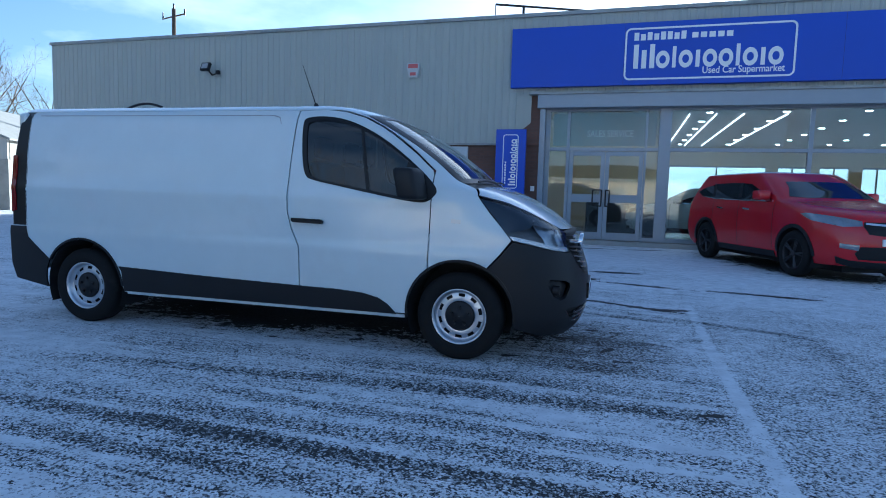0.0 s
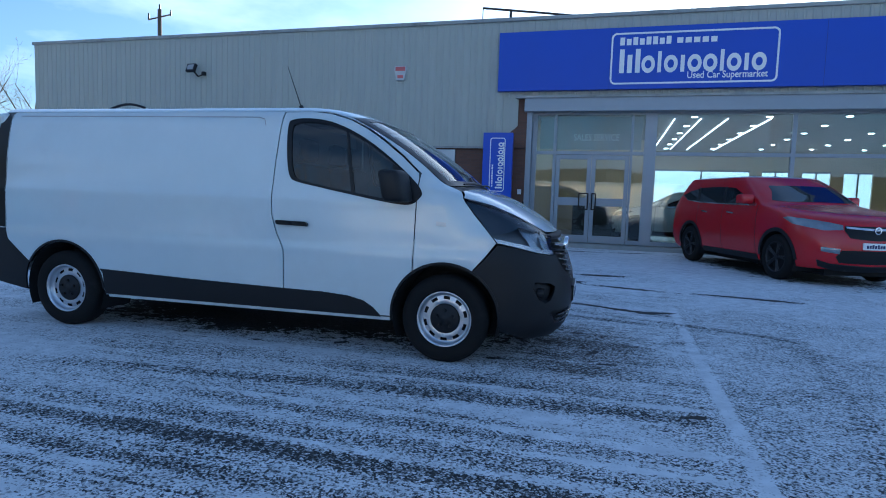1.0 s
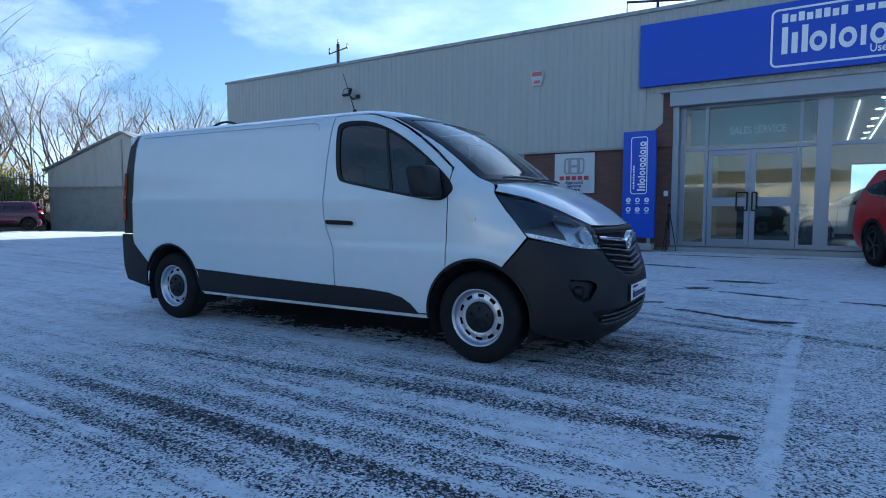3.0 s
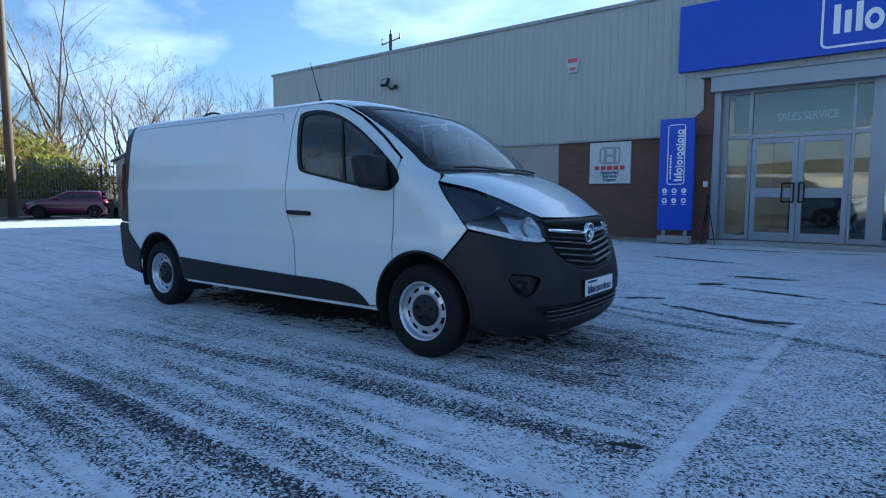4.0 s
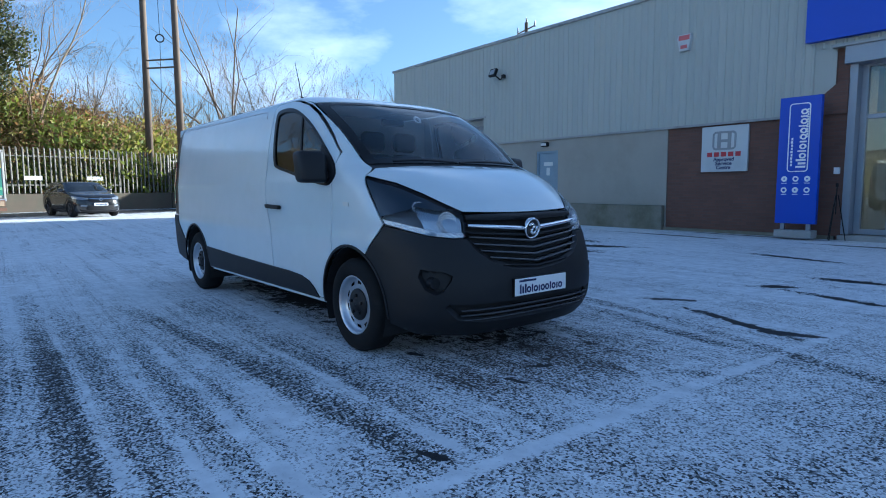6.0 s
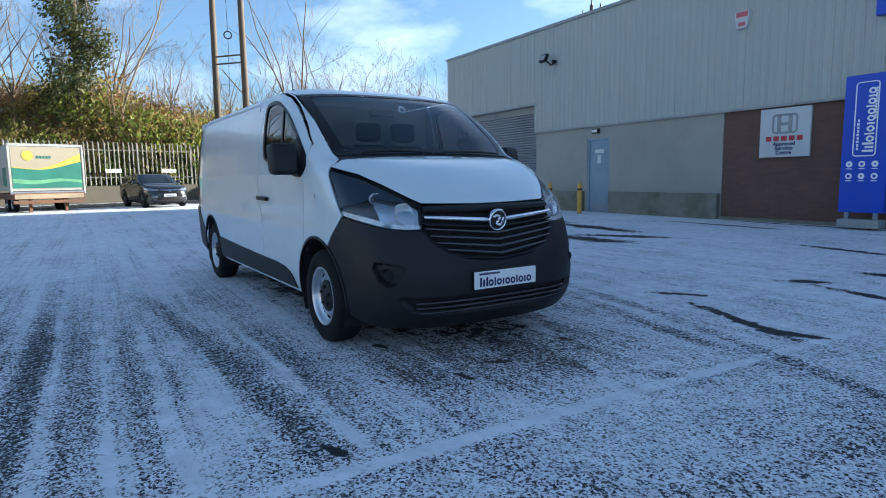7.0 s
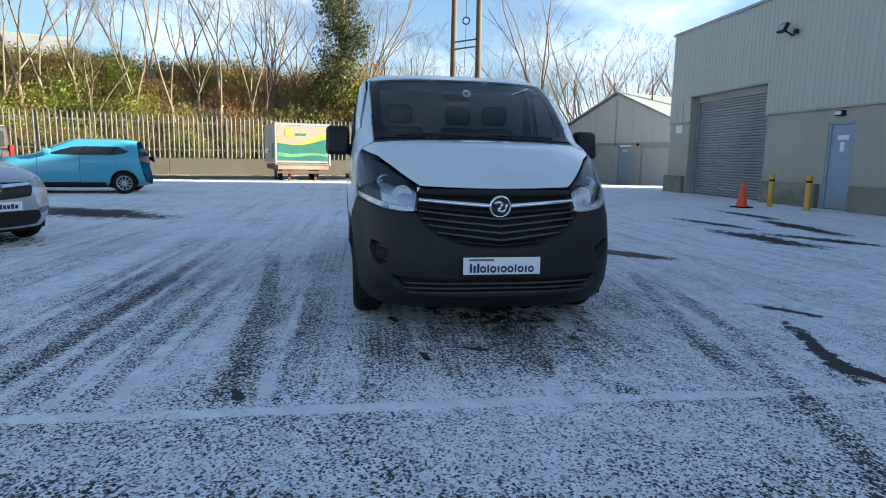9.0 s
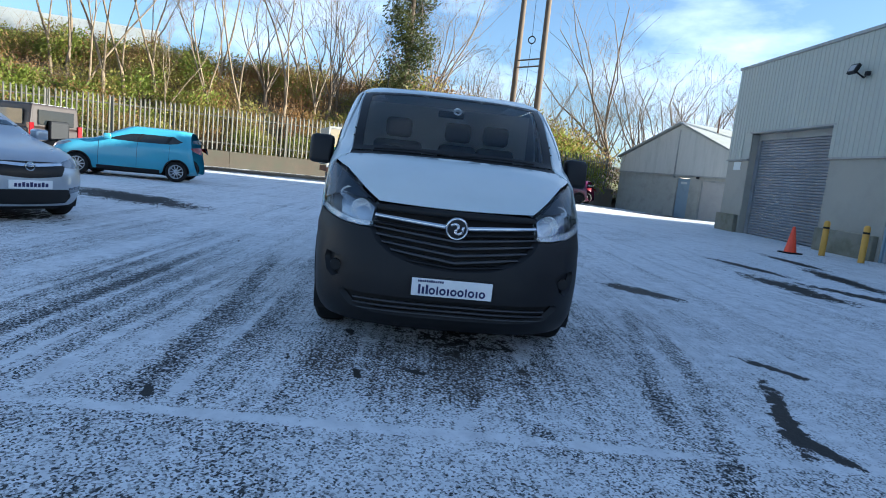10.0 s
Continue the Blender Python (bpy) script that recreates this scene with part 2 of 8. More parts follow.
def lettering(name, words, size, material, m, parent=None, width=None, thick=0.004, bold=0.0, shear=0.0):
    """Raised letters in the built-in font, as a mesh; width: what the line is squeezed to."""
    cu = bpy.data.curves.new(name, "FONT")
    cu.body, cu.size, cu.extrude, cu.offset, cu.shear = words, size, thick, bold, shear
    cu.align_x, cu.align_y = "CENTER", "CENTER"
    cu.resolution_u = 4
    tmp = new(name + "_text", cu)
    bpy.context.view_layer.update()
    me = bpy.data.meshes.new_from_object(tmp.evaluated_get(bpy.context.evaluated_depsgraph_get()))
    bpy.data.objects.remove(tmp)
    if width:
        xs = [v.co.x for v in me.vertices]
        k = width / (max(xs) - min(xs))
        for v in me.vertices:
            v.co.x *= k
    me.materials.clear()
    me.materials.append(material)
    ob = new(name, me)
    ob.matrix_world = m
    if parent is not None:
        ob.parent = parent
    return ob


def frame_ring(bm, w, h, r, t, depth, n=6):
    """A flat rounded rectangular outline of line width t, round the origin in the x-z plane, facing -y."""
    def loop(w2, h2, r2, y):
        pts = []
        for cx, cz, a0 in ((w2 - r2, h2 - r2, 0), (-w2 + r2, h2 - r2, 90), (-w2 + r2, -h2 + r2, 180), (w2 - r2, -h2 + r2, 270)):
            for i in range(n + 1):
                a = radians(a0 + 90 * i / n)
                pts.append(bm.verts.new((cx + r2 * math.cos(a), y, cz + r2 * math.sin(a))))
        return pts
    o0, i0 = loop(w / 2, h / 2, r, 0), loop(w / 2 - t, h / 2 - t, max(r - t, 0.002), 0)
    o1, i1 = loop(w / 2, h / 2, r, depth), loop(w / 2 - t, h / 2 - t, max(r - t, 0.002), depth)
    k = len(o0)
    for i in range(k):
        j = (i + 1) % k
        bm.faces.new((o0[i], i0[i], i0[j], o0[j]))
        bm.faces.new((o0[i], o0[j], o1[j], o1[i]))
        bm.faces.new((i0[i], i1[i], i1[j], i0[j]))


def smooth01(t):
    t = min(1.0, max(0.0, t))
    return t * t * (3 - 2 * t)


def lerp_table(tab, x):
    """Smooth reading of a short table of (x, value)."""
    if x <= tab[0][0]:
        return tab[0][1]
    if x >= tab[-1][0]:
        return tab[-1][1]
    n = len(tab)
    for i in range(n - 1):
        if tab[i][0] <= x <= tab[i + 1][0]:
            (x0, y0), (x1, y1) = tab[i], tab[i + 1]
            h = x1 - x0
            s = (y1 - y0) / h
            sl = (y0 - tab[i - 1][1]) / (x0 - tab[i - 1][0]) if i > 0 else s
            sr = (tab[i + 2][1] - y1) / (tab[i + 2][0] - x1) if i + 2 < n else s
            m0 = 0 if sl * s <= 0 else 2 * sl * s / (sl + s)
            m1 = 0 if sr * s <= 0 else 2 * sr * s / (sr + s)
            t = (x - x0) / h
            return (2 * t**3 - 3 * t**2 + 1) * y0 + (t**3 - 2 * t**2 + t) * h * m0 + (-2 * t**3 + 3 * t**2) * y1 + (t**3 - t**2) * h * m1
    return tab[-1][1]


# ---- ground ----


def ground_z(x, y):
    """The yard is level, rises a little towards the fence and falls towards the shed."""
    up = 0.05 * smooth01((-10 - x) / 15) * smooth01((14 - y) / 9)
    down = -0.4 * smooth01((-23 - x) / 14) * smooth01((y - 13) / 7)
    return up + down


def ground_material():
    m, nt, out = nodes_of("snowy_asphalt")
    p = nt.nodes.new("ShaderNodeBsdfPrincipled")
    nt.links.new(p.outputs[0], out.inputs["Surface"])
    tc = nt.nodes.new("ShaderNodeTexCoord").outputs["Object"]
    sx = nt.nodes.new("ShaderNodeSeparateXYZ")
    nt.links.new(tc, sx.inputs[0])
    X, Y = sx.outputs[0], sx.outputs[1]

    def add(*v):
        r = v[0]
        for w in v[1:]:
            r = mth(nt, "ADD", r, w)
        return r

    def mul(*v):
        r = v[0]
        for w in v[1:]:
            r = mth(nt, "MULTIPLY", r, w)
        return r

    def sub(v, w):
        return mth(nt, "SUBTRACT", v, w)

    def more(v, w):
        return w if v is None else mth(nt, "MAXIMUM", v, w)

    warp = noise_of(nt, 0.5, 3, 0.5, tc)
    fray = noise_of(nt, 5.0, 5, 0.7, tc)
    patch = noise_of(nt, 0.5, 5, 0.6, tc)
    patch2 = noise_of(nt, 2.3, 5, 0.65, tc)
    # single chippings: each cell of the stone is either dusted or bare
    stone = nd(nt, "TexVoronoi", Scale=95.0)
    nt.links.new(tc, stone.inputs["Vector"])
    chip = nt.nodes.new("ShaderNodeSeparateColor")
    nt.links.new(stone.outputs["Color"], chip.inputs[0])
    clump = noise_of(nt, 34, 3, 0.7, tc)
    fine = noise_of(nt, 150, 2, 0.6, tc)
    grain = add(mul(chip.outputs[0], 0.7), mul(ramp(nt, clump, 0.3, 0.7), 0.2), mul(fine, 0.22), -0.06)
    # cover: the share of stones that lie under snow
    cover = add(0.67, mul(sub(patch, 0.5), 0.75), mul(sub(patch2, 0.5), 0.5))
    streak = noise_of(nt, 1.0, 5, 0.7, tc, stretch=(0.14, 3.4, 1))
    lines = noise_of(nt, 1.0, 3, 0.65, tc, stretch=(0.35, 30.0, 1))
    driven = mul(sub(1.0, ramp(nt, X, 0.35, 0.75)), sub(1.0, ramp(nt, Y, 9.0, 14.0)))
    cover = add(cover, mul(sub(streak, 0.5), add(0.2, mul(driven, 0.8))), mul(sub(lines, 0.5), driven, 0.7))
    # fuller snow beside the shop, down the yard and where nobody has driven
    full = more(ramp(nt, Y, 6.6, 9.5), ramp(nt, mth(nt, "MULTIPLY", X, -1.0), 2.0, 6.5))
    cover = add(cover, mul(full, 0.2))

    last = [warp]

    def along(px, py, ang, bend):
        """Length and offset about a line; each one waits for the one before it, so that few values are held at once."""
        ca, sa = math.cos(radians(ang)), math.sin(radians(ang))
        hold = mul(last[0], 1e-6)
        dx, dy = sub(add(X, hold), px), sub(add(Y, hold), py)
        u = add(mul(dx, ca), mul(dy, sa))
        v = sub(mul(dy, ca), mul(dx, sa))
        return u, (sub(v, mul(u, u, bend)) if bend else v)

    def band(px, py, ang, width, wob, x0, x1, bend=0.0):
        """A strip about a line through (px, py): 1 on it, 0 beyond its half width, from x0 to x1 along it."""
        u, v = along(px, py, ang, bend)
        v = mth(nt, "ABSOLUTE", add(v, mul(sub(warp, 0.5), wob), mul(sub(fray, 0.5), width * 1.3)))
        g = sub(1.0, ramp(nt, v, width * 0.25, width * 1.25, True))
        return mul(g, ramp(nt, u, x0, x0 + 0.9), sub(1.0, ramp(nt, u, x1 - 0.25, x1)))

    worn_and_shaded, firm = None, None
    for px, py, ang, width, wob, x0, x1, strength, bend in TRACKS_AND_SHADE:
        worn_and_shaded = last[0] = more(worn_and_shaded, mul(band(px, py, ang, width, wob, x0, x1, bend), strength))
    worn_and_shaded = mul(worn_and_shaded, sub(0.82, mul(ramp(nt, mth(nt, "MULTIPLY", X, -1.0), 0.6, 5.0), 0.5)), add(0.1, mul(ramp(nt, lines, 0.36, 0.62), 0.36), mul(ramp(nt, patch2, 0.35, 0.62), 0.3)))
    for px, py, ang, width, wob, x0, x1, strength, bend in PRESSED:
        firm = last[0] = more(firm, mul(band(px, py, ang, width, wob, x0, x1, bend), strength))
    firm = mul(firm, ramp(nt, noise_of(nt, 1.4, 5, 0.7, tc), 0.36, 0.56))
    # lugged treads: bars across the way of the wheel
    lug = None
    for px, py, ang, width, x0, x1, bend in TREADS:
        u, v = along(px, py, ang, bend)
        w = mth(nt, "ABSOLUTE", v)
        g = mul(sub(1.0, ramp(nt, w, width * 0.8, width)), ramp(nt, u, x0, x0 + 0.4), sub(1.0, ramp(nt, u, x1 - 0.4, x1)))
        bars = mth(nt, "SINE", add(mul(u, math.tau / 0.075), mul(w, 26.0), mul(fray, 2.0)))
        lug = last[0] = more(lug, mul(g, add(0.55, mul(bars, 0.45))))
    lug = mul(lug, ramp(nt, fray, 0.34, 0.52))
    cover = add(sub(sub(cover, worn_and_shaded), mul(lug, 0.2)), mul(firm, 0.75))
    # the strip before the van's nose, trodden and half thawed
    thaw = sub(1.0, ramp(nt, mth(nt, "SQRT", add(mul(sub(X, -0.3), sub(X, -0.3), 2.2), mul(sub(Y, 5.55), sub(Y, 5.55), 0.75))), 0.45, 1.15, True))
    cover = sub(cover, mul(thaw, add(-0.02, mul(patch2, 0.5))))
    # small thawed flecks
    fleck = ramp(nt, noise_of(nt, 2.6, 4, 0.75, tc, stretch=(1.0, 2.6, 1)), 0.665, 0.70)
    cover = sub(cover, mul(fleck, 0.75))
    # bare wet patches
    bare, clear = None, None
    edge = add(mul(sub(noise_of(nt, 1.6, 5, 0.65, tc), 0.5), 1.5), mul(sub(noise_of(nt, 9, 5, 0.8, tc), 0.5), 3.4))
    for k, (px, py, ang, a, b) in enumerate(BARE + CLEAR):
        u, v = along(px, py, ang, 0)
        u, v = mth(nt, "DIVIDE", u, a), mth(nt, "DIVIDE", v, b)
        q = sub(1.0, ramp(nt, add(mth(nt, "SQRT", add(mul(u, u), mul(v, v))), edge), 0.75, 1.15, True))
        if k < len(BARE):
            bare = last[0] = more(bare, q)
        else:
            clear = last[0] = more(clear, q)
    # painted bay line under the snow: a slightly fuller white band
    lw = mth(nt, "ABSOLUTE", add(sub(X, 0.63), mul(sub(warp, 0.5), 0.1), mul(sub(fray, 0.5), 0.05)))
    line = mul(sub(1.0, ramp(nt, lw, 0.03, 0.06)), ramp(nt, Y, 1.0, 1.6), sub(1.0, ramp(nt, Y, 7.9, 8.3)))
    line = mul(line, ramp(nt, noise_of(nt, 1.3, 5, 0.75, tc), 0.36, 0.56))
    cover = add(cover, mul(line, 0.42))
    cover = sub(sub(cover, mul(bare, 0.95)), mul(clear, 1.3))
    snow = ramp(nt, sub(cover, grain), -0.17, 0.19)
    asphalt = mixc(nt, chip.outputs[1], (0.022, 0.023, 0.025), (0.075, 0.075, 0.076))
    tar = mixc(nt, mul(thaw, 0.7), asphalt, (0.075, 0.062, 0.052))
    tar = mixc(nt, mul(bare, 0.75), tar, (0.012, 0.013, 0.015))
    frost = mixc(nt, ramp(nt, noise_of(nt, 7, 4, 0.6, tc), 0.3, 0.75), (0.58, 0.59, 0.61), (0.82, 0.83, 0.85))
    nt.links.new(mixc(nt, snow, tar, frost), p.inputs["Base Color"])
    nt.links.new(add(sub(0.85, mul(bare, 0.3)), mul(snow, 0.1)), p.inputs["Roughness"])
    p.inputs["Specular IOR Level"].default_value = 0.12
    nt.links.new(bump_of(nt, add(mul(snow, 0.5), mul(chip.outputs[2], 0.5), mul(lug, 0.6)), 0.35, 0.008), p.inputs["Normal"])
    return m


# worn wheel tracks, with the van-side shade painted in at y 4.32: through x, y, at an angle, half width, wander, from
# and to along it, strength, bend
TRACKS_AND_SHADE = [
    (0.0, 2.84, 0.3, 0.13, 0.15, -9.0, 0.62, 0.62, 0.0), (0.0, 3.12, 0.6, 0.11, 0.15, -5.0, 0.62, 0.6, 0.0), (0.0, 3.42, 0.5, 0.07, 0.2, -3.0, 0.5, 0.4, 0.0), (0.0, 3.62, 0.5, 0.1, 0.25, -6.0, -0.3, 0.42, 0.0),
    # the strip at y 4.32 darkens the snow for the shade along the van
    (0.0, 4.03, 3.0, 0.13, 0.12, -4.6, 0.62, 0.6, -0.012), (0.0, 4.32, 0.0, 0.1, 0.2, -4.0, -0.2, 0.4, 0.0), (0.0, 2.55, 1.0, 0.06, 0.2, -6.0, 0.4, 0.35, 0.0), (0.0, 2.3, -1.5, 0.022, 0.12, -7.0, 0.3, 0.5, 0.0),
    (0.0, 1.5, 1.0, 0.16, 0.4, -9.0, 0.5, 0.35, 0.0), (0.0, 0.6, 2.0, 0.2, 0.5, -12.0, 0.3, 0.4, 0.0), (0.0, -0.6, 3.0, 0.2, 0.6, -14.0, 0.0, 0.4, 0.0),
    (0.0, 6.92, -13.0, 0.1, 0.1, -3.5, 0.5, 0.4, 0.01), (0.0, 7.22, -16.0, 0.1, 0.1, -3.0, 1.9, 0.4, -0.03), (0.3, 5.95, 35.0, 0.07, 0.1, -0.6, 0.6, 0.4, 0.0),
    (-8.0, 9.6, 8.0, 0.14, 0.6, -9.0, 7.0, 0.4, 0.0), (-8.0, 11.2, 8.0, 0.14, 0.6, -9.0, 6.0, 0.4, 0.0), (-8.0, 13.4, 5.0, 0.14, 0.6, -9.0, 6.0, 0.35, 0.0), (-5.0, 1.6, -6.0, 0.16, 0.5, -9.0, 4.0, 0.45, 0.01), (-6.0, 4.6, 10.0, 0.13, 0.4, -9.0, 3.0, 0.4, 0.01),
]
PRESSED = [
    (0.0, 2.98, 0.5, 0.035, 0.15, -4.0, 0.6, 0.35, 0.0), (0.0, 3.26, 0.6, 0.04, 0.2, -3.0, 0.6, 0.5, 0.0), (0.0, 3.53, 0.4, 0.055, 0.25, -3.0, 0.6, 0.45, 0.0), (0.0, 4.22, 1.0, 0.045, 0.12, -2.0, 0.62, 0.55, 0.0), (-0.6, 3.75, 0.0, 0.14, 0.2, -1.6, 0.8, 0.4, 0.0),
    (0.0, 2.43, 0.0, 0.06, 0.2, -5.0, 0.5, 0.45, 0.0), (0.0, 2.0, 0.0, 0.24, 0.3, -7.0, 0.4, 0.3, 0.0), (0.0, 1.1, 2.0, 0.06, 0.5, -8.0, 0.3, 0.4, 0.0), (-3.0, 6.9, -20.0, 0.06, 0.6, -4.0, 4.0, 0.3, 0.012), (-6.0, 10.3, 8.0, 0.08, 0.8, -9.0, 6.0, 0.3, 0.0),
]
# lugged treads: through x, y, at an angle, half width, from and to along it, bend
TREADS = [(0.0, 4.02, 3.0, 0.09, -4.6, 0.5, -0.012), (0.0, 6.95, -13.0, 0.08, -2.8, 1.2, 0.01), (0.0, 7.22, -16.0, 0.08, -2.2, 1.9, -0.03), (1.25, 3.6, 78.0, 0.08, -1.2, 3.2, 0.03), (0.0, 2.86, 0.3, 0.1, -6.0, 0.5, 0.0)]
# bare patches: x, y, angle, half length, half width
BARE = [(0.0, 7.68, -20, 0.62, 0.07), (0.42, 7.62, 20, 0.2, 0.06), (-1.0, 8.2, 35, 0.3, 0.07), (-3.9, 8.15, 42, 0.55, 0.2), (0.42, 4.1, 15, 0.09, 0.03), (-0.1, 5.1, 10, 0.07, 0.02), (-0.95, 4.95, 20, 0.08, 0.03), (-0.9, 6.1, 20, 0.08, 0.03), (-0.2, 5.45, 60, 0.06, 0.025),
        (-0.67, 9.87, 40, 0.26, 0.1), (0.12, 9.57, -14, 0.55, 0.09), (-0.22, 10.97, 5, 0.4, 0.11), (1.7, 9.4, -8, 0.7, 0.08), (-5.5, 11.1, 10, 1.1, 0.3), (-5.2, 12.1, 30, 0.8, 0.22), (-7.0, 13.0, -8, 1.4, 0.26), (-7.6, 11.6, 14, 0.9, 0.18), (-9.5, 13.6, 0, 1.2, 0.18), (-5.7, 15.65, -3, 1.5, 0.1), (-4.4, 16.9, -2, 1.9, 0.09),
        (0.35, 16.2, 20, 0.5, 0.09), (-29.2, 0.0, 107, 30.0, 2.9), (-1.5, 15.9, 3, 1.1, 0.09), (-1.8, 13.0, -10, 0.7, 0.1)]
# places where cars have kept the snow off
CLEAR = [(-3.25, 5.75, 2, 2.2, 0.72), (-9.3, -0.8, 62, 1.9, 0.7), (-5.9, -1.6, 60, 1.9, 0.75), (3.1, 13.9, -69, 2.3, 0.95)]
GROUND = ground_material()


def build_ground():
    xs = sorted({round(-60 + 1.5 * i, 3) for i in range(67)} | {-2500.0, -800.0, -300.0, -150.0, -90.0, 60.0, 120.0, 300.0, 800.0, 2500.0})
    ys = sorted({round(-30 + 1.5 * i, 3) for i in range(48)} | {-2500.0, -800.0, -300.0, -120.0, -60.0, 60.0, 90.0, 150.0, 300.0, 800.0, 2500.0})
    bm = bmesh.new()
    g = [[bm.verts.new((x, y, ground_z(x, y))) for y in ys] for x in xs]
    for i in range(len(xs) - 1):
        for j in range(len(ys) - 1):
            bm.faces.new((g[i][j], g[i + 1][j], g[i + 1][j + 1], g[i][j + 1]))
    ob = part("ground", bm, GROUND, smooth=True)
    tagged(ob, "asphalt yard under thin driven snow with wheel tracks", "ground", kind="structure")


build_ground()

# ---- the main building ----
FY = 17.2                     # facade plane
X0, X1, TOP, BACK = -20.25, 16.0, 6.2, 44.0
SHOP0, SHOP1 = -2.6, 12.0     # the glazed showroom front


def build_shell():
    t = 0.22
    # rendered lower wall with door and shutter openings
    def wall(name, x0, x1, z0, z1, mat, y0=FY, y1=FY + t, label="", kind="structure", cat="wall"):
        ob = boxed(name, mat, None, x0, x1, y0, y1, z0, z1)
        tagged(ob, label, cat, kind=kind)
        return ob
    lower = "grey rendered lower wall of the showroom building"
    wall("wall_south_1", X0, -18.75, -0.6, 2.72, RENDER_WALL, label=lower)
    wall("wall_south_2", -14.2, -11.62, -0.2, 2.72, RENDER_WALL, label=lower)
    wall("wall_south_3", -11.62, -10.68, 2.34, 2.72, RENDER_WALL, label=lower)
    wall("wall_south_4", -10.68, -6.8, -0.2, 2.72, RENDER_WALL, label=lower)
    wall("wall_south_5", -6.8, SHOP0, -0.2, 4.1, BRICK, FY + 0.03, label="brown brick wall beside the glazed shopfront")
    wall("wall_west", X0, X0 + t, -0.6, TOP, RENDER_WALL, FY + t, BACK, label="grey side wall of the building")
    wall("wall_east", X1 - t, X1, -0.2, TOP, RENDER_WALL, FY + t, BACK, label="grey side wall of the building")
    wall("wall_north", X0, X1, -0.6, TOP, RENDER_WALL, BACK, BACK + t, label="grey back wall of the building")
    wall("wall_south_6", SHOP1, X1, -0.2, 4.1, BRICK, label="brown brick wall beside the glazed shopfront")
    roof = boxed("roof", FLASHING, None, X0 + t, X1 - t, FY + t, BACK, TOP - 0.45, TOP - 0.3)
    tagged(roof, "flat grey roof of the showroom building", "roof", kind="structure")


def clad_sheet(w, h):
    """One ribbed steel sheet, w wide and h high, in the x-z plane with its ribs proud towards -y."""
    bm = bmesh.new()
    prof, x, pitch = [], 0.0, w / 5
    for i in range(5):
        prof += [(x, 0), (x + pitch * 0.62, 0), (x + pitch * 0.7, -0.014), (x + pitch * 0.92, -0.014)]
        x += pitch
    prof.append((w - 0.004, 0))
    lo = [bm.verts.new((a, b, 0)) for a, b in prof]
    hi = [bm.verts.new((a, b, h)) for a, b in prof]
    for i in range(len(prof) - 1):
        bm.faces.new((lo[i], lo[i + 1], hi[i + 1], hi[i]))
    me = bpy.data.meshes.new("sheet")
    bm.to_mesh(me)
    bm.free()
    me.materials.append(CLADDING)
    return me


def build_cladding():
    base = boxed("cladding_wall", CLADDING, None, -14.2, SHOP0 - 0.25, FY - 0.02, FY, 2.76, TOP - 0.02)
    base3 = boxed("cladding_wall", CLADDING, None, X0 - 0.02, -18.75, FY - 0.02, FY, 2.76, TOP - 0.02)
    base4 = boxed("cladding_wall", CLADDING, None, -18.75, -14.2, FY - 0.02, FY, 3.7, TOP - 0.02)
    base2 = boxed("cladding_wall", CLADDING, None, SHOP0 - 0.25, X1, FY - 0.02, FY, 4.1, TOP - 0.02)
    for b in (base, base2, base3, base4):
        tagged(b, "grey ribbed steel cladding above the lower wall", "wall cladding", kind="structure")
    sheets = {}
    w = 1.0
    x = X0 - 0.02
    while x < X1 - 0.5:
        z0 = 2.74 if x < SHOP0 - 0.9 else 4.1
        if x < -14.3 and x + w > -18.85:
            z0 = 3.72
        h = round(TOP - 0.03 - z0, 3)
        if h not in sheets:
            sheets[h] = clad_sheet(w, h)
        s = new("sheet", sheets[h])
        s.location = (x, FY - 0.034, z0)
        s.parent = base if x < SHOP0 - 0.9 else base2
        x += w
    eave = boxed("trim", FLASHING, None, X0 - 0.06, X1 + 0.05, FY - 0.1, FY + 0.2, TOP - 0.03, TOP + 0.07, 0.012)
    tagged(eave, "grey metal roof-edge flashing", "roof trim", kind="structure")
    drip = boxed("trim", FLASHING, None, -14.2, SHOP0 - 0.95, FY - 0.07, FY - 0.002, 2.69, 2.745)
    tagged(drip, "grey drip flashing under the cladding", "wall trim", kind="structure")
    drip = boxed("trim", FLASHING, None, X0 - 0.05, -18.75, FY - 0.07, FY - 0.002, 2.69, 2.745)
    tagged(drip, "grey drip flashing under the cladding", "wall trim", kind="structure")


def build_plinth():
    for a, b in ((-14.1, -11.72), (-10.55, -6.82), (X0, -18.85)):
        ob = boxed("plinth", PLINTH, None, a, b, FY - 0.16, FY - 0.003, -0.2, 0.66, 0.02)
        tagged(ob, "mossy concrete plinth along the wall foot", "wall plinth", kind="structure")
    kerb = boxed("kerb", PLINTH, None, -6.82, SHOP0 - 0.1, FY - 0.06, FY + 0.02, -0.2, 0.08, 0.01)
    tagged(kerb, "low concrete edge under the brick wall", "kerb", kind="structure")


build_shell()
build_cladding()
build_plinth()

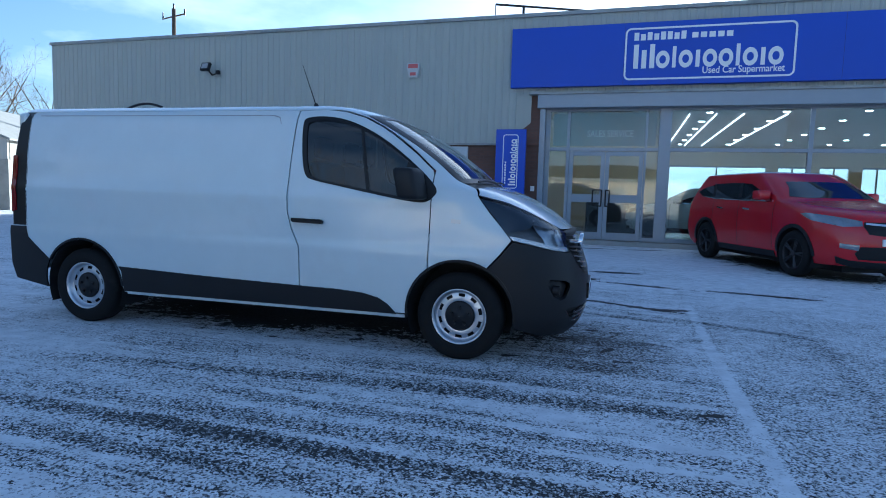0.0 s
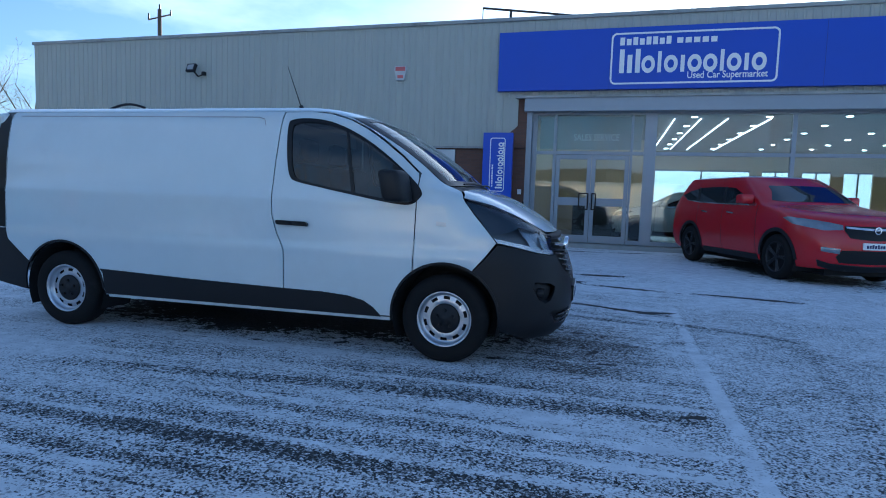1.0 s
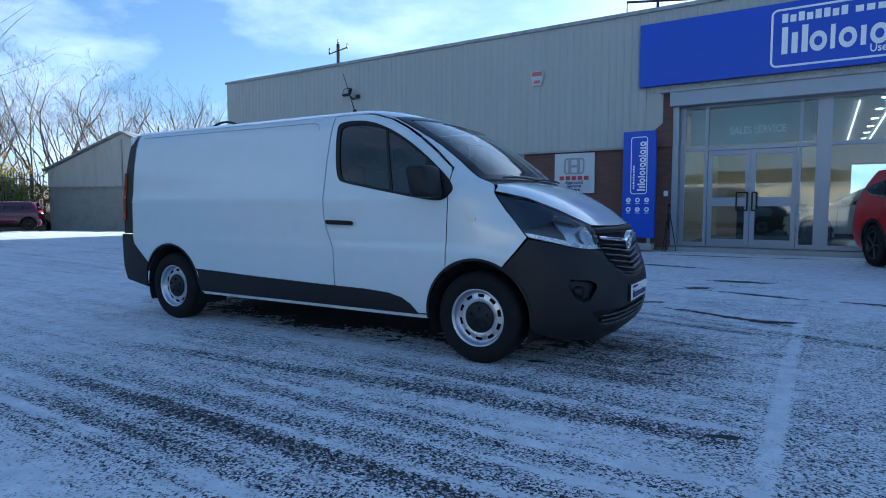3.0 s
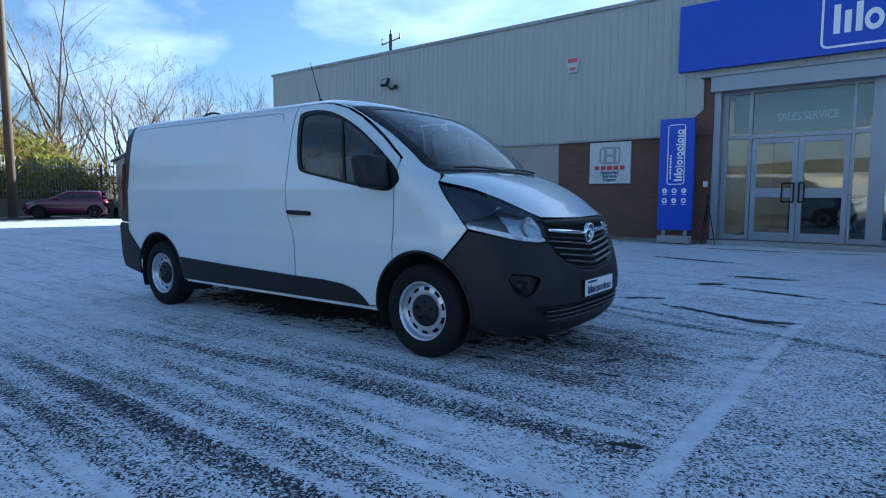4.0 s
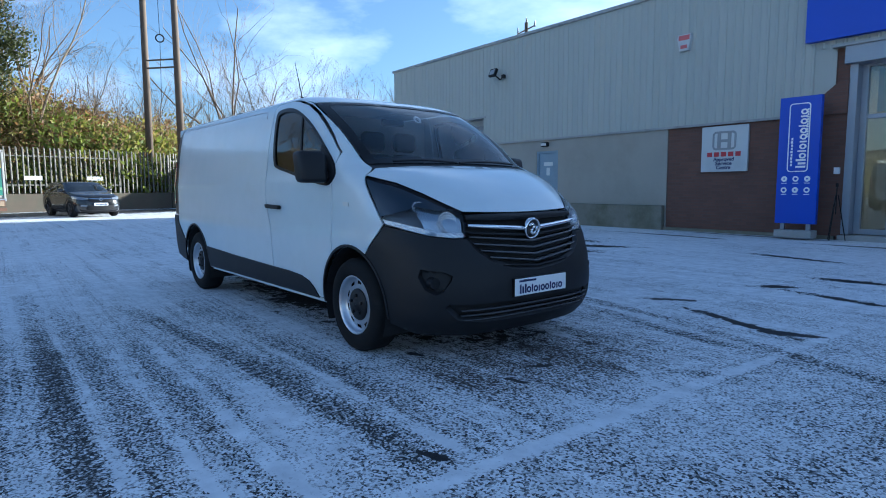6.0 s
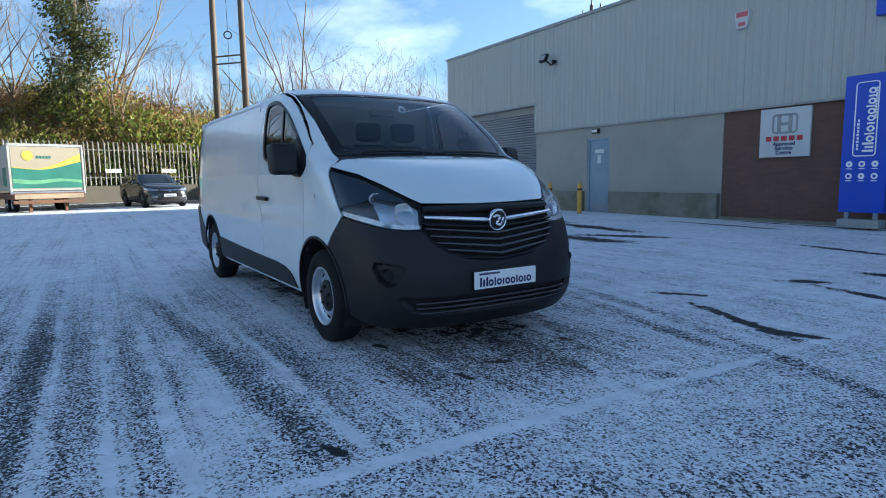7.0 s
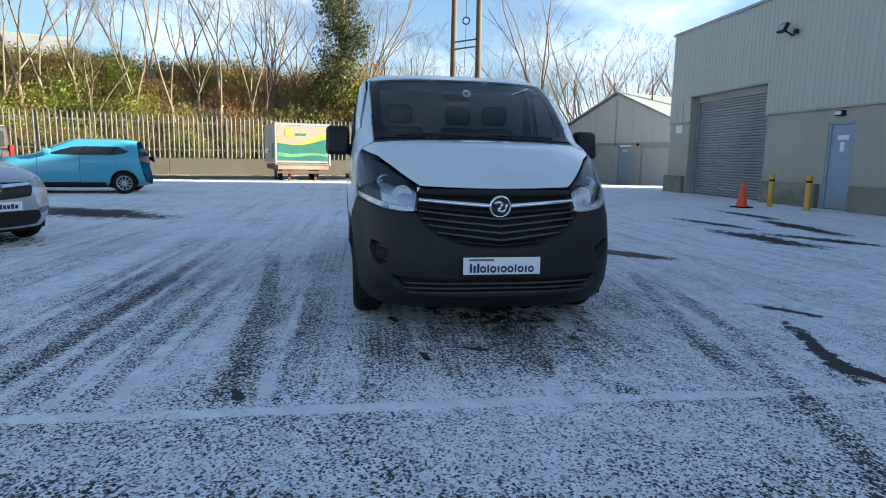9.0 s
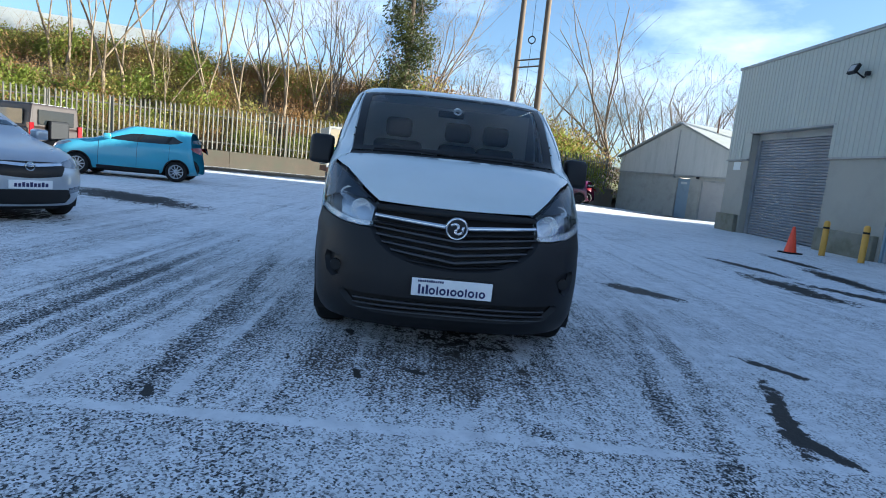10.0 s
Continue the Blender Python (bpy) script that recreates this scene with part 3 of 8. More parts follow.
# ---- the white van ----
VAN_POSE = pose(-1.335, 5.60, 0, 0, 0, 2.16)
WHEELBASE = 3.498
NOSE = [(0.10, 0.70), (0.18, 0.80), (0.26, 0.875), (0.36, 0.915), (0.5, 0.925), (0.62, 0.91), (0.76, 0.87), (0.88, 0.825), (0.97, 0.785), (1.01, 0.745),
        (1.06, 0.68), (1.12, 0.60), (1.18, 0.50), (1.24, 0.385), (1.30, 0.235), (1.335, 0.115), (1.37, 0.045), (1.5, -0.115), (1.7, -0.395), (1.85, -0.655),
        (1.90, -0.77), (1.94, -0.90), (1.97, -1.1)]
HALF = [(0.10, 0.86), (0.22, 0.915), (0.34, 0.95), (0.55, 0.968), (0.72, 0.976), (0.80, 0.98), (0.88, 0.971), (1.0, 0.970), (1.14, 0.967), (1.2, 0.9685), (1.26, 0.958), (1.34, 0.948), (1.5, 0.932), (1.7, 0.9), (1.82, 0.872), (1.88, 0.842), (1.92, 0.80), (1.95, 0.73), (1.97, 0.6)]
DEPTH = [(0.1, 0.72), (0.3, 0.8), (0.6, 0.86), (0.85, 0.88), (1.0, 0.84), (1.12, 0.76), (1.24, 0.62), (1.34, 0.5), (1.5, 0.44), (1.9, 0.40), (1.97, 0.36)]
EXP, KX = 3.15, 0.012


def van_point(a, z):
    """The van's skin: a is the turn round the plan (0 nose, 90 where the side begins, further: along the side); + is its right side."""
    nose, w, d = lerp_table(NOSE, z), lerp_table(HALF, z), lerp_table(DEPTH, z)
    b = abs(a)
    if b <= 90:
        x = nose - d + d * max(0.0, math.cos(radians(b))) ** (2 / EXP)
        y = w * max(0.0, math.sin(radians(b))) ** (2 / EXP)
    else:
        x, y = nose - d - (b - 90) * KX, w
        pinch = max(0.0, (-3.9 - x))
        y -= 0.12 * pinch * pinch
    return Vector((x, -y if a >= 0 else y, z))


def van_normal(a, z):
    h = 0.4 if abs(a) > 1 else 0.8
    du = van_point(a + h, z) - van_point(a - h, z)
    dv = van_point(a, z + 0.004) - van_point(a, z - 0.004)
    return du.cross(dv).normalized() * -1.0 if du.cross(dv).length > 1e-9 else Vector((1, 0, 0))


def S(x, z):
    """Outline point given along the side."""
    nose, d = lerp_table(NOSE, z), lerp_table(DEPTH, z)
    xj = nose - d
    if x <= xj:
        return (90 + (xj - x) / KX, z)
    return (math.degrees(math.acos(min(1.0, ((x - xj) / d)) ** (EXP / 2))), z)


def F(y, z):
    """Outline point given across the front; y > 0 lies on the right."""
    w = lerp_table(HALF, z)
    q = math.degrees(math.asin(min(1.0, abs(y) / w) ** (EXP / 2)))
    return (q if y >= 0 else -q, z)


def mirrored(pts):
    return [(-a, z) for a, z in pts][::-1]


def dense(pts, step=2.5, point=None, side=None):
    """Even steps along a closed outline in the skin's plane (z counts a hundredfold); lines along the side run straight in length and height."""
    out, n = [], len(pts)
    for i in range(n):
        p, q = pts[i], pts[(i + 1) % n]
        k = max(1, int(math.hypot(q[0] - p[0], (q[1] - p[1]) * 100) / step))
        if side and p[0] * q[0] > 0 and min(abs(p[0]), abs(q[0])) > 62 and p[1] != q[1]:
            x0, x1, sg = point(*p).x, point(*q).x, 1 if p[0] > 0 else -1
            for j in range(k):
                a, z = side(x0 + (x1 - x0) * j / k, p[1] + (q[1] - p[1]) * j / k)
                out.append((a * sg, z))
            continue
        out += [(p[0] + (q[0] - p[0]) * j / k, p[1] + (q[1] - p[1]) * j / k) for j in range(k)]
    return out


def inside(poly, x, y):
    c, n = False, len(poly)
    for i in range(n):
        (x0, y0), (x1, y1) = poly[i], poly[i - 1]
        if (y0 > y) != (y1 > y) and x < (x1 - x0) * (y - y0) / (y1 - y0) + x0:
            c = not c
    return c


def skin(outline, holes=(), lift=0.0, thick=0.012, step=2.5, grid=3.0, gridz=None, point=van_point, normal=van_normal, side=S):
    """A shaped panel that follows the van's skin within an outline; lift: proud of it; thick: depth of its edges."""
    gridz = gridz or grid
    rings = [dense(r, step, point, side) for r in (outline, *holes)]
    flat = [[(a, z * 100) for a, z in r] for r in rings]
    pts, edges = [], []
    for r in flat:
        k = len(pts)
        pts += r
        edges += [(k + i, k + (i + 1) % len(r)) for i in range(len(r))]
    edge_pts = list(pts)
    amin, amax = min(p[0] for p in flat[0]), max(p[0] for p in flat[0])
    zmin, zmax = min(p[1] for p in flat[0]), max(p[1] for p in flat[0])
    ep = np.array(edge_pts)
    for i in range(int((amax - amin) / grid) + 1):
        for j in range(int((zmax - zmin) / gridz) + 1):
            x, y = amin + (i + 0.5) * grid, zmin + (j + 0.5) * gridz
            if inside(flat[0], x, y) and not any(inside(h, x, y) for h in flat[1:]) and np.min((ep[:, 0] - x) ** 2 + ((ep[:, 1] - y)) ** 2) > (0.45 * min(grid, gridz)) ** 2:
                pts.append((x, y))
    from mathutils.geometry import delaunay_2d_cdt
    vs, _, fs, *_ = delaunay_2d_cdt([Vector(p) for p in pts], edges, [], 0, 1e-4)
    bm = bmesh.new()
    top = []
    for v in vs:
        n = normal(v.x, v.y / 100)
        top.append(bm.verts.new(point(v.x, v.y / 100) + n * lift))
    for f in fs:
        cx, cy = sum(vs[i].x for i in f) / 3, sum(vs[i].y for i in f) / 3
        if inside(flat[0], cx, cy) and not any(inside(h, cx, cy) for h in flat[1:]):
            face = bm.faces.new([top[i] for i in f])
            face.normal_update()
            if face.normal.dot(normal(cx, cy / 100)) < 0:
                face.normal_flip()
            face.smooth = True
    loose = [v for v in bm.verts if not v.link_faces]
    bmesh.ops.delete(bm, geom=loose, context="VERTS")
    if thick:
        rim = [e for e in bm.edges if e.is_boundary]
        res = bmesh.ops.extrude_edge_only(bm, edges=rim)
        new_vs = [g for g in res["geom"] if isinstance(g, bmesh.types.BMVert)]
        bm.normal_update()
        for v in new_vs:
            c = Vector((v.co.x - 0.25 if v.co.x > -0.6 else v.co.x, 0, 0.9 if v.co.z < 1.3 else 1.2))
            d = (c - v.co)
            v.co += d.normalized() * thick
        for e in rim:
            e.smooth = False
    return bm


def front_bar(parent, name, mat, ymax, zf, h, lift, depth, label="", n=24, taper=0.3):
    """A bar across the front that follows the skin; zf gives its height at y."""
    bm = bmesh.new()
    rows = []
    for i in range(n + 1):
        y = -ymax + 2 * ymax * i / n
        z = zf(abs(y))
        k = h * (1 - taper * (abs(y) / ymax) ** 3) / 2
        o, lo = van_point(*F(y, z)), Vector((1, -y * 0.25, 0)).normalized()
        rows.append([bm.verts.new(o + lo * l + Vector((0, 0, dz))) for l, dz in ((lift - depth, -k), (lift, -k * 0.75), (lift + 0.004, 0), (lift, k * 0.75), (lift - depth, k))])
    for a, b in zip(rows, rows[1:]):
        for j in range(4):
            bm.faces.new((a[j], a[j + 1], b[j + 1], b[j]))
    bmesh.ops.recalc_face_normals(bm, faces=bm.faces)
    return part(name, bm, mat, parent, label, smooth=True)


def arc(cx, r, a0, a1, n=14, cz=0.345):
    return [S(cx + r * math.cos(radians(a0 + (a1 - a0) * i / n)), cz + r * math.sin(radians(a0 + (a1 - a0) * i / n))) for i in range(n + 1)]


def wheel(parent, name, m, r=0.335, width=0.215, rim=0.213, kind="steel", spokes=10, rim_mat=None, rim_label=""):
    """A road wheel whose outer face looks towards -y of its pose."""
    ob = empty(name)
    ob.parent, ob.matrix_local = parent, m
    h = width / 2
    bm = bmesh.new()
    lathe(bm, [(rim, h * 0.9), (rim + 0.02, h), (r - 0.05, h * 1.04), (r - 0.015, h * 0.86), (r, h * 0.6), (r, -h * 0.6), (r - 0.015, -h * 0.86), (r - 0.05, -h * 1.04), (rim + 0.02, -h), (rim, -h * 0.9), (rim - 0.012, -h * 0.7)], 48)
    bmesh.ops.recalc_face_normals(bm, faces=bm.faces)
    part("tyre", bm, RUBBER, ob, smooth=True)
    rm = rim_mat or STEEL_RIM
    bm = bmesh.new()
    if kind == "steel":
        n = 60
        prof = [(rim, -h * 0.92), (rim - 0.007, -h * 0.95), (rim - 0.018, -h * 0.72), (rim - 0.03, -h * 0.42), (rim - 0.04, -h * 0.44), (rim - 0.064, -h * 0.5), (0.1, -h * 0.55), (0.07, -h * 0.2), (0.0, -h * 0.2)]
        rings = []
        for q, y in prof[:-1]:
            rings.append([bm.verts.new((q * math.cos(i * math.tau / n), y, q * math.sin(i * math.tau / n))) for i in range(n)])
        for k, (a, b) in enumerate(zip(rings, rings[1:])):
            for i in range(n):
                if k == 4 and i % 6 in (1, 2, 3):
                    continue
                bm.faces.new((a[i], a[(i + 1) % n], b[(i + 1) % n], b[i]))
        bm.faces.new(rings[-1])
        bmesh.ops.recalc_face_normals(bm, faces=bm.faces)
        part("rim", bm, rm, ob, rim_label, smooth=True)
        bm = bmesh.new()
        lathe(bm, [(rim - 0.03, -h * 0.05), (0.0005, -h * 0.05)], 30)
        part("brake_disc", bm, DARK_GAP, ob)
        bm = bmesh.new()
        lathe(bm, [(0.118, -h * 0.44), (0.115, -h * 0.6), (0.1, -h * 0.68), (0.05, -h * 0.7), (0.042, -h * 0.8), (0.001, -h * 0.82)], 28)
        bmesh.ops.recalc_face_normals(bm, faces=bm.faces)
        part("hub_cap", bm, BLACK_PLASTIC, ob, "black plastic hub cap", smooth=True)
        for i in range(5):
            bm = bmesh.new()
            c, s = math.cos(i * math.tau / 5 + 0.3) * 0.068, math.sin(i * math.tau / 5 + 0.3) * 0.068
            tube(bm, (c, -h * 0.6, s), (c, -h * 0.84, s), 0.014, 0.012, 6)
            part("wheel_nut", bm, BLACK_PLASTIC, ob)
    else:
        lathe(bm, [(rim, -h * 0.92), (rim - 0.008, -h * 0.95), (rim - 0.02, -h * 0.75), (rim - 0.03, h * 0.5)], 40)
        bmesh.ops.recalc_face_normals(bm, faces=bm.faces)
        part("rim", bm, rm, ob, rim_label, smooth=True)
        bm = bmesh.new()
        lathe(bm, [(rim - 0.03, -h * 0.02), (0.0005, -h * 0.02)], 30)
        part("brake_disc", bm, DARK_GAP, ob)
        bm = bmesh.new()
        for i in range(spokes):
            a = i * math.tau / spokes
            for da in (-0.11, 0.11) if kind == "split" else (0,):
                p0 = Vector((0.045 * math.cos(a), -h * 0.7, 0.045 * math.sin(a)))
                p1 = Vector(((rim - 0.01) * math.cos(a + da), -h * 0.85, (rim - 0.01) * math.sin(a + da)))
                tube(bm, p0, p1, 0.018, 0.013, 5)
        tube(bm, (0, -h * 0.55, 0), (0, -h * 0.86, 0), 0.06, 0.05, 16)
        part("spokes", bm, rm, ob)
    return ob


def rounded(pts, times=2):
    """Cuts the corners of a closed outline."""
    for _ in range(times):
        out = []
        for i in range(len(pts)):
            (x0, z0), (x1, z1) = pts[i], pts[(i + 1) % len(pts)]
            out += [(x0 * 0.75 + x1 * 0.25, z0 * 0.75 + z1 * 0.25), (x0 * 0.25 + x1 * 0.75, z0 * 0.25 + z1 * 0.75)]
        pts = out
    return pts


def build_van():
    van = tagged(empty("van", VAN_POSE), "white panel van with black plastic bumpers standing on the snowy yard", "van")
    R = 0.425
    # rear quarter and load bay side
    side = [S(-4.15, 1.905), S(-2.8, 1.905), S(-1.405, 1.905), S(-1.425, 1.6), S(-1.45, 1.25), S(-1.445, 1.08), S(-1.40, 0.93), S(-1.335, 0.80), S(-1.335, 0.49), S(-1.335, 0.31)]
    side += [S(-3.06, 0.31)] + arc(-WHEELBASE, R, 0, 150) + [S(-4.03, 0.69), S(-4.11, 0.76), S(-4.13, 0.86), S(-4.135, 1.3)]
    win_xz = rounded([(-1.345, 1.80), (-1.31, 1.835), (-1.17, 1.845), (-1.0, 1.825), (-0.84, 1.77), (-0.69, 1.695), (-0.55, 1.605), (-0.38, 1.475), (-0.25, 1.355), (-0.20, 1.29), (-0.215, 1.25), (-0.28, 1.195), (-0.40, 1.20), (-0.59, 1.228), (-1.02, 1.305), (-1.24, 1.345), (-1.29, 1.375), (-1.32, 1.5)])
    win = [S(x, z) for x, z in win_xz]
    door = [S(-1.395, 1.90), S(-1.17, 1.905), S(-1.0, 1.888), S(-0.83, 1.84), S(-0.68, 1.765), S(-0.54, 1.675), S(-0.38, 1.555), S(-0.245, 1.435)] + [S(-0.235 - 0.02 * i / 12, 1.40 - 0.71 * i / 12) for i in range(13)]
    door += arc(0, R, 126, 182, 7) + [S(-1.325, 0.31), S(-1.325, 0.80), S(-1.39, 0.935), S(-1.435, 1.085), S(-1.44, 1.25), S(-1.415, 1.6)]
    hl = [S(0.115, 1.247), F(0.79, 1.195), F(0.70, 1.125), F(0.61, 1.055), F(0.54, 1.005), F(0.55, 0.92), F(0.565, 0.843), F(0.66, 0.845), F(0.77, 0.862), F(0.86, 0.895), S(0.385, 0.93), S(0.315, 1.02), S(0.215, 1.13)]
    wing = [S(-0.225, 1.435), S(-0.37, 1.565), S(-0.53, 1.685), S(-0.67, 1.775), S(-0.82, 1.85), S(-0.98, 1.898), S(-1.06, 1.906), F(0.785, 1.905), F(0.79, 1.86), F(0.80, 1.62), F(0.805, 1.36),
            F(0.81, 1.315), S(0.105, 1.255), S(0.205, 1.13), S(0.305, 1.018), S(0.375, 0.932), S(0.30, 0.83), S(0.205, 0.72)]
    wing += arc(0, R, 61, 126, 10) + [S(-0.247 + 0.02 * i / 12, 0.70 + 0.70 * i / 12) for i in range(13)]
    bonnet_half = [F(0, 1.0), F(0.3, 1.005), F(0.52, 1.012), F(0.60, 1.066), F(0.69, 1.137), F(0.78, 1.207), S(0.112, 1.259), F(0.795, 1.308), F(0.5, 1.328), F(0, 1.337)]
    bonnet = bonnet_half + mirrored(bonnet_half)[1:-1]
    screen_half = [F(0, 1.362), F(0.4, 1.358), F(0.79, 1.345), F(0.79, 1.62), F(0.775, 1.862), F(0.4, 1.888), F(0, 1.893)]
    screen = screen_half + mirrored(screen_half)[1:-1]
    grille_half = [F(0, 0.985), F(0.3, 0.99), F(0.53, 0.998), F(0.545, 0.92), F(0.555, 0.84), F(0.51, 0.765), F(0.42, 0.695), F(0.25, 0.637), F(0, 0.612)]
    bump_half = [F(0, 0.606), F(0.25, 0.630), F(0.425, 0.688), F(0.518, 0.76), F(0.562, 0.836), F(0.66, 0.838), F(0.77, 0.855), F(0.865, 0.888), S(0.385, 0.918), S(0.31, 0.82), S(0.215, 0.715)]
    bump_half += arc(0, R, 60, 0, 9) + [S(0.42, 0.27), F(0.82, 0.215), F(0.5, 0.195), F(0, 0.19)]
    bumper = bump_half + mirrored(bump_half)[1:-1]
    fog = [F(0.845, 0.65), F(0.858, 0.60), F(0.835, 0.52), F(0.79, 0.485), F(0.75, 0.505), F(0.70, 0.58), F(0.692, 0.61), F(0.74, 0.635)]
    low_half = [F(0, 0.415), F(0.5, 0.418), F(0.72, 0.425), F(0.74, 0.405), F(0.66, 0.32), F(0.5, 0.292), F(0, 0.285)]
    low = low_half + mirrored(low_half)[1:-1]

    for sgn in (1, -1):
        flip = (lambda pts: pts) if sgn == 1 else mirrored
        part("side_panel", skin(flip(side)), WHITE_PAINT, van)
        dr = part("front_door", skin(flip(door), [flip(win)]), WHITE_PAINT, van)
        part("wing", skin(flip(wing)), WHITE_PAINT, van)
        # window: black surround, glass, divider
        def grow(k):
            cx, cz = sum(p[0] for p in win_xz) / len(win_xz), sum(p[1] for p in win_xz) / len(win_xz)
            return [S(x + (x - cx) * k[0], z + (z - cz) * k[1]) for x, z in win_xz]
        inner = grow((-0.06, -0.075))
        part("window_seal", skin(flip(grow((0.015, 0.02))), [flip(inner)], lift=0.003, thick=0.02), GLOSS_BLACK, dr, "black window surround")
        part("window_glass", skin(flip(inner), lift=-0.006, thick=0), CAR_GLASS, dr, "tinted door glass")
        part("window_divider", skin(flip([S(-0.845, 1.77), S(-0.825, 1.765), S(-0.735, 1.25), S(-0.765, 1.255)]), lift=0.002), GLOSS_BLACK, dr)
        corner = [S(-0.44, 1.50), S(-0.25, 1.355), S(-0.205, 1.29), S(-0.22, 1.245), S(-0.28, 1.20), S(-0.45, 1.215)]
        part("mirror_base", skin(flip(corner), lift=0.008, thick=0.02), BLACK_PLASTIC, dr)
        # sill trim and pinch seam
        sill = [S(-3.06, 0.32), S(-3.07, 0.50), S(-3.1, 0.535), S(-2.2, 0.505), S(-1.34, 0.485), S(-1.0, 0.48), S(-0.78, 0.465), S(-0.65, 0.435), S(-0.57, 0.39), S(-0.50, 0.32)]
        part("sill_trim", skin(flip(sill), lift=0.009, thick=0.02), BLACK_PLASTIC, van, "black plastic sill trim")
        bm = bmesh.new()
        y0 = -0.925 * sgn
        box(bm, -3.05, -0.44, min(y0, y0 + 0.02 * sgn), max(y0, y0 + 0.02 * sgn), 0.288, 0.314)
        part("sill_edge", bm, WHITE_PAINT, van)
        # handle, fuel flap line, side lamp, painted shade line of the groove above
        hp = empty("door_handle")
        hp.parent = dr
        part("handle_bar", skin(flip([S(-1.385, 1.035), S(-1.13, 1.03), S(-1.115, 1.015), S(-1.125, 0.995), S(-1.375, 1.0), S(-1.39, 1.015)]), lift=0.035, thick=0.03, step=1.2), GLOSS_BLACK, hp)
        cup = [S(-1.31 + 0.075 * math.cos(i * math.tau / 14), 1.025 + 0.042 * math.sin(i * math.tau / 14)) for i in range(14)][::-1]
        part("handle_cup", skin(flip(cup), lift=0.002, thick=0.006, step=1.2), WHITE_PAINT, hp)
        part("side_repeater", skin(flip([S(-0.075, 1.075), S(0.0, 1.07), S(-0.002, 1.04), S(-0.075, 1.045)]), lift=0.006, step=1.0), LENS_WHITE, van, "clear side repeater lamp")
        # thin grey strip on the paint, in place of the pressed groove's shadow
        groove = [S(-4.05, 1.872), S(-1.62, 1.862), S(-1.565, 1.845), S(-1.545, 1.79), S(-1.550, 1.79), S(-1.569, 1.839), S(-1.63, 1.856), S(-4.05, 1.866)]
        part("groove_shade_line", skin(flip(groove), lift=0.003, thick=0.004, step=1.5), GROOVE_GREY, van)
        # arch lips and liners
        for cx in (0.0, -WHEELBASE):
            lip = arc(cx, R + 0.004, -6 if cx == 0 else 2, 186 if cx == 0 else 150, 26) + arc(cx, R - 0.014, 186 if cx == 0 else 150, -6 if cx == 0 else 2, 26)
            part("arch_lip", skin(flip(lip), lift=0.006, thick=0.03, step=1.5), BLACK_PLASTIC, van)
            bm = bmesh.new()
            rows = [[bm.verts.new((cx + (R - 0.015) * math.cos(radians(q)), sgn * yy, 0.345 + (R - 0.015) * math.sin(radians(q)))) for yy in (-0.945, -0.6)] for q in range(-25, 206, 10)]
            for a, b in zip(rows, rows[1:]):
                bm.faces.new((a[0], a[1], b[1], b[0]))
            bm.faces.new([r[1] for r in rows])
            part("arch_liner", bm, DARK_GAP, van)
        # rear pillar, lamp and bumper end
        part("rear_pillar", skin(flip([S(-4.14, 1.905), S(-4.125, 1.3), S(-4.12, 0.86), S(-4.30, 0.86), S(-4.30, 1.4), S(-4.265, 1.905)]), thick=0.02), GLOSS_BLACK, van)
        part("tail_lamp", skin(flip([S(-4.255, 1.5), S(-4.25, 1.0), S(-4.305, 0.98), S(-4.31, 1.5)]), lift=0.008, thick=0.02), TAIL_RED, van, "red tail lamp")
        rb = [S(-4.10, 0.755), S(-4.125, 0.85), S(-4.325, 0.85), S(-4.335, 0.5), S(-4.29, 0.36), S(-3.905, 0.30)] + arc(-WHEELBASE, R, 186, 150, 8) + [S(-4.02, 0.685)]
        part("rear_bumper", skin(flip(rb), lift=0.006, thick=0.02), BLACK_PLASTIC, van, "black rear bumper corner")
        # headlight
        hd = empty("headlight")
        hd.parent = van
        part("lamp_housing", skin(flip(hl), lift=-0.05, thick=0, grid=2.5), LAMP_DARK, hd)
        part("lamp_lens", skin(flip(hl), lift=0.0, thick=0.05, grid=2.5), LENS, hd, "clear headlight lens")
        top = [S(0.13, 1.238), F(0.79, 1.178), F(0.70, 1.108), F(0.60, 1.03), F(0.68, 1.03), F(0.78, 1.055), F(0.84, 1.03), S(0.34, 0.985), S(0.235, 1.12)]
        part("lamp_trim", skin(flip(top), lift=-0.012, thick=0.03, grid=2.5), LAMP_BLUE, hd, "dark headlight upper trim")
        strip = [F(0.572, 0.852), F(0.66, 0.852), F(0.77, 0.868), F(0.862, 0.9), S(0.385, 0.935), S(0.36, 0.965), F(0.84, 0.925), F(0.75, 0.895), F(0.66, 0.88), F(0.572, 0.878)]
        part("lamp_strip", skin(flip(strip), lift=-0.012, thick=0.02, grid=2.5), REFLECTOR, hd, "bright lower headlight strip")
        bezel = [F(0.553, 0.985), F(0.61, 1.03), F(0.70, 1.062), F(0.775, 1.06), F(0.80, 1.0), F(0.79, 0.9), F(0.68, 0.875), F(0.572, 0.868)]
        part("lamp_bezel", skin(flip(bezel), lift=-0.032, thick=0, grid=2.5), BEZEL, hd, "bright inner headlight bezel")
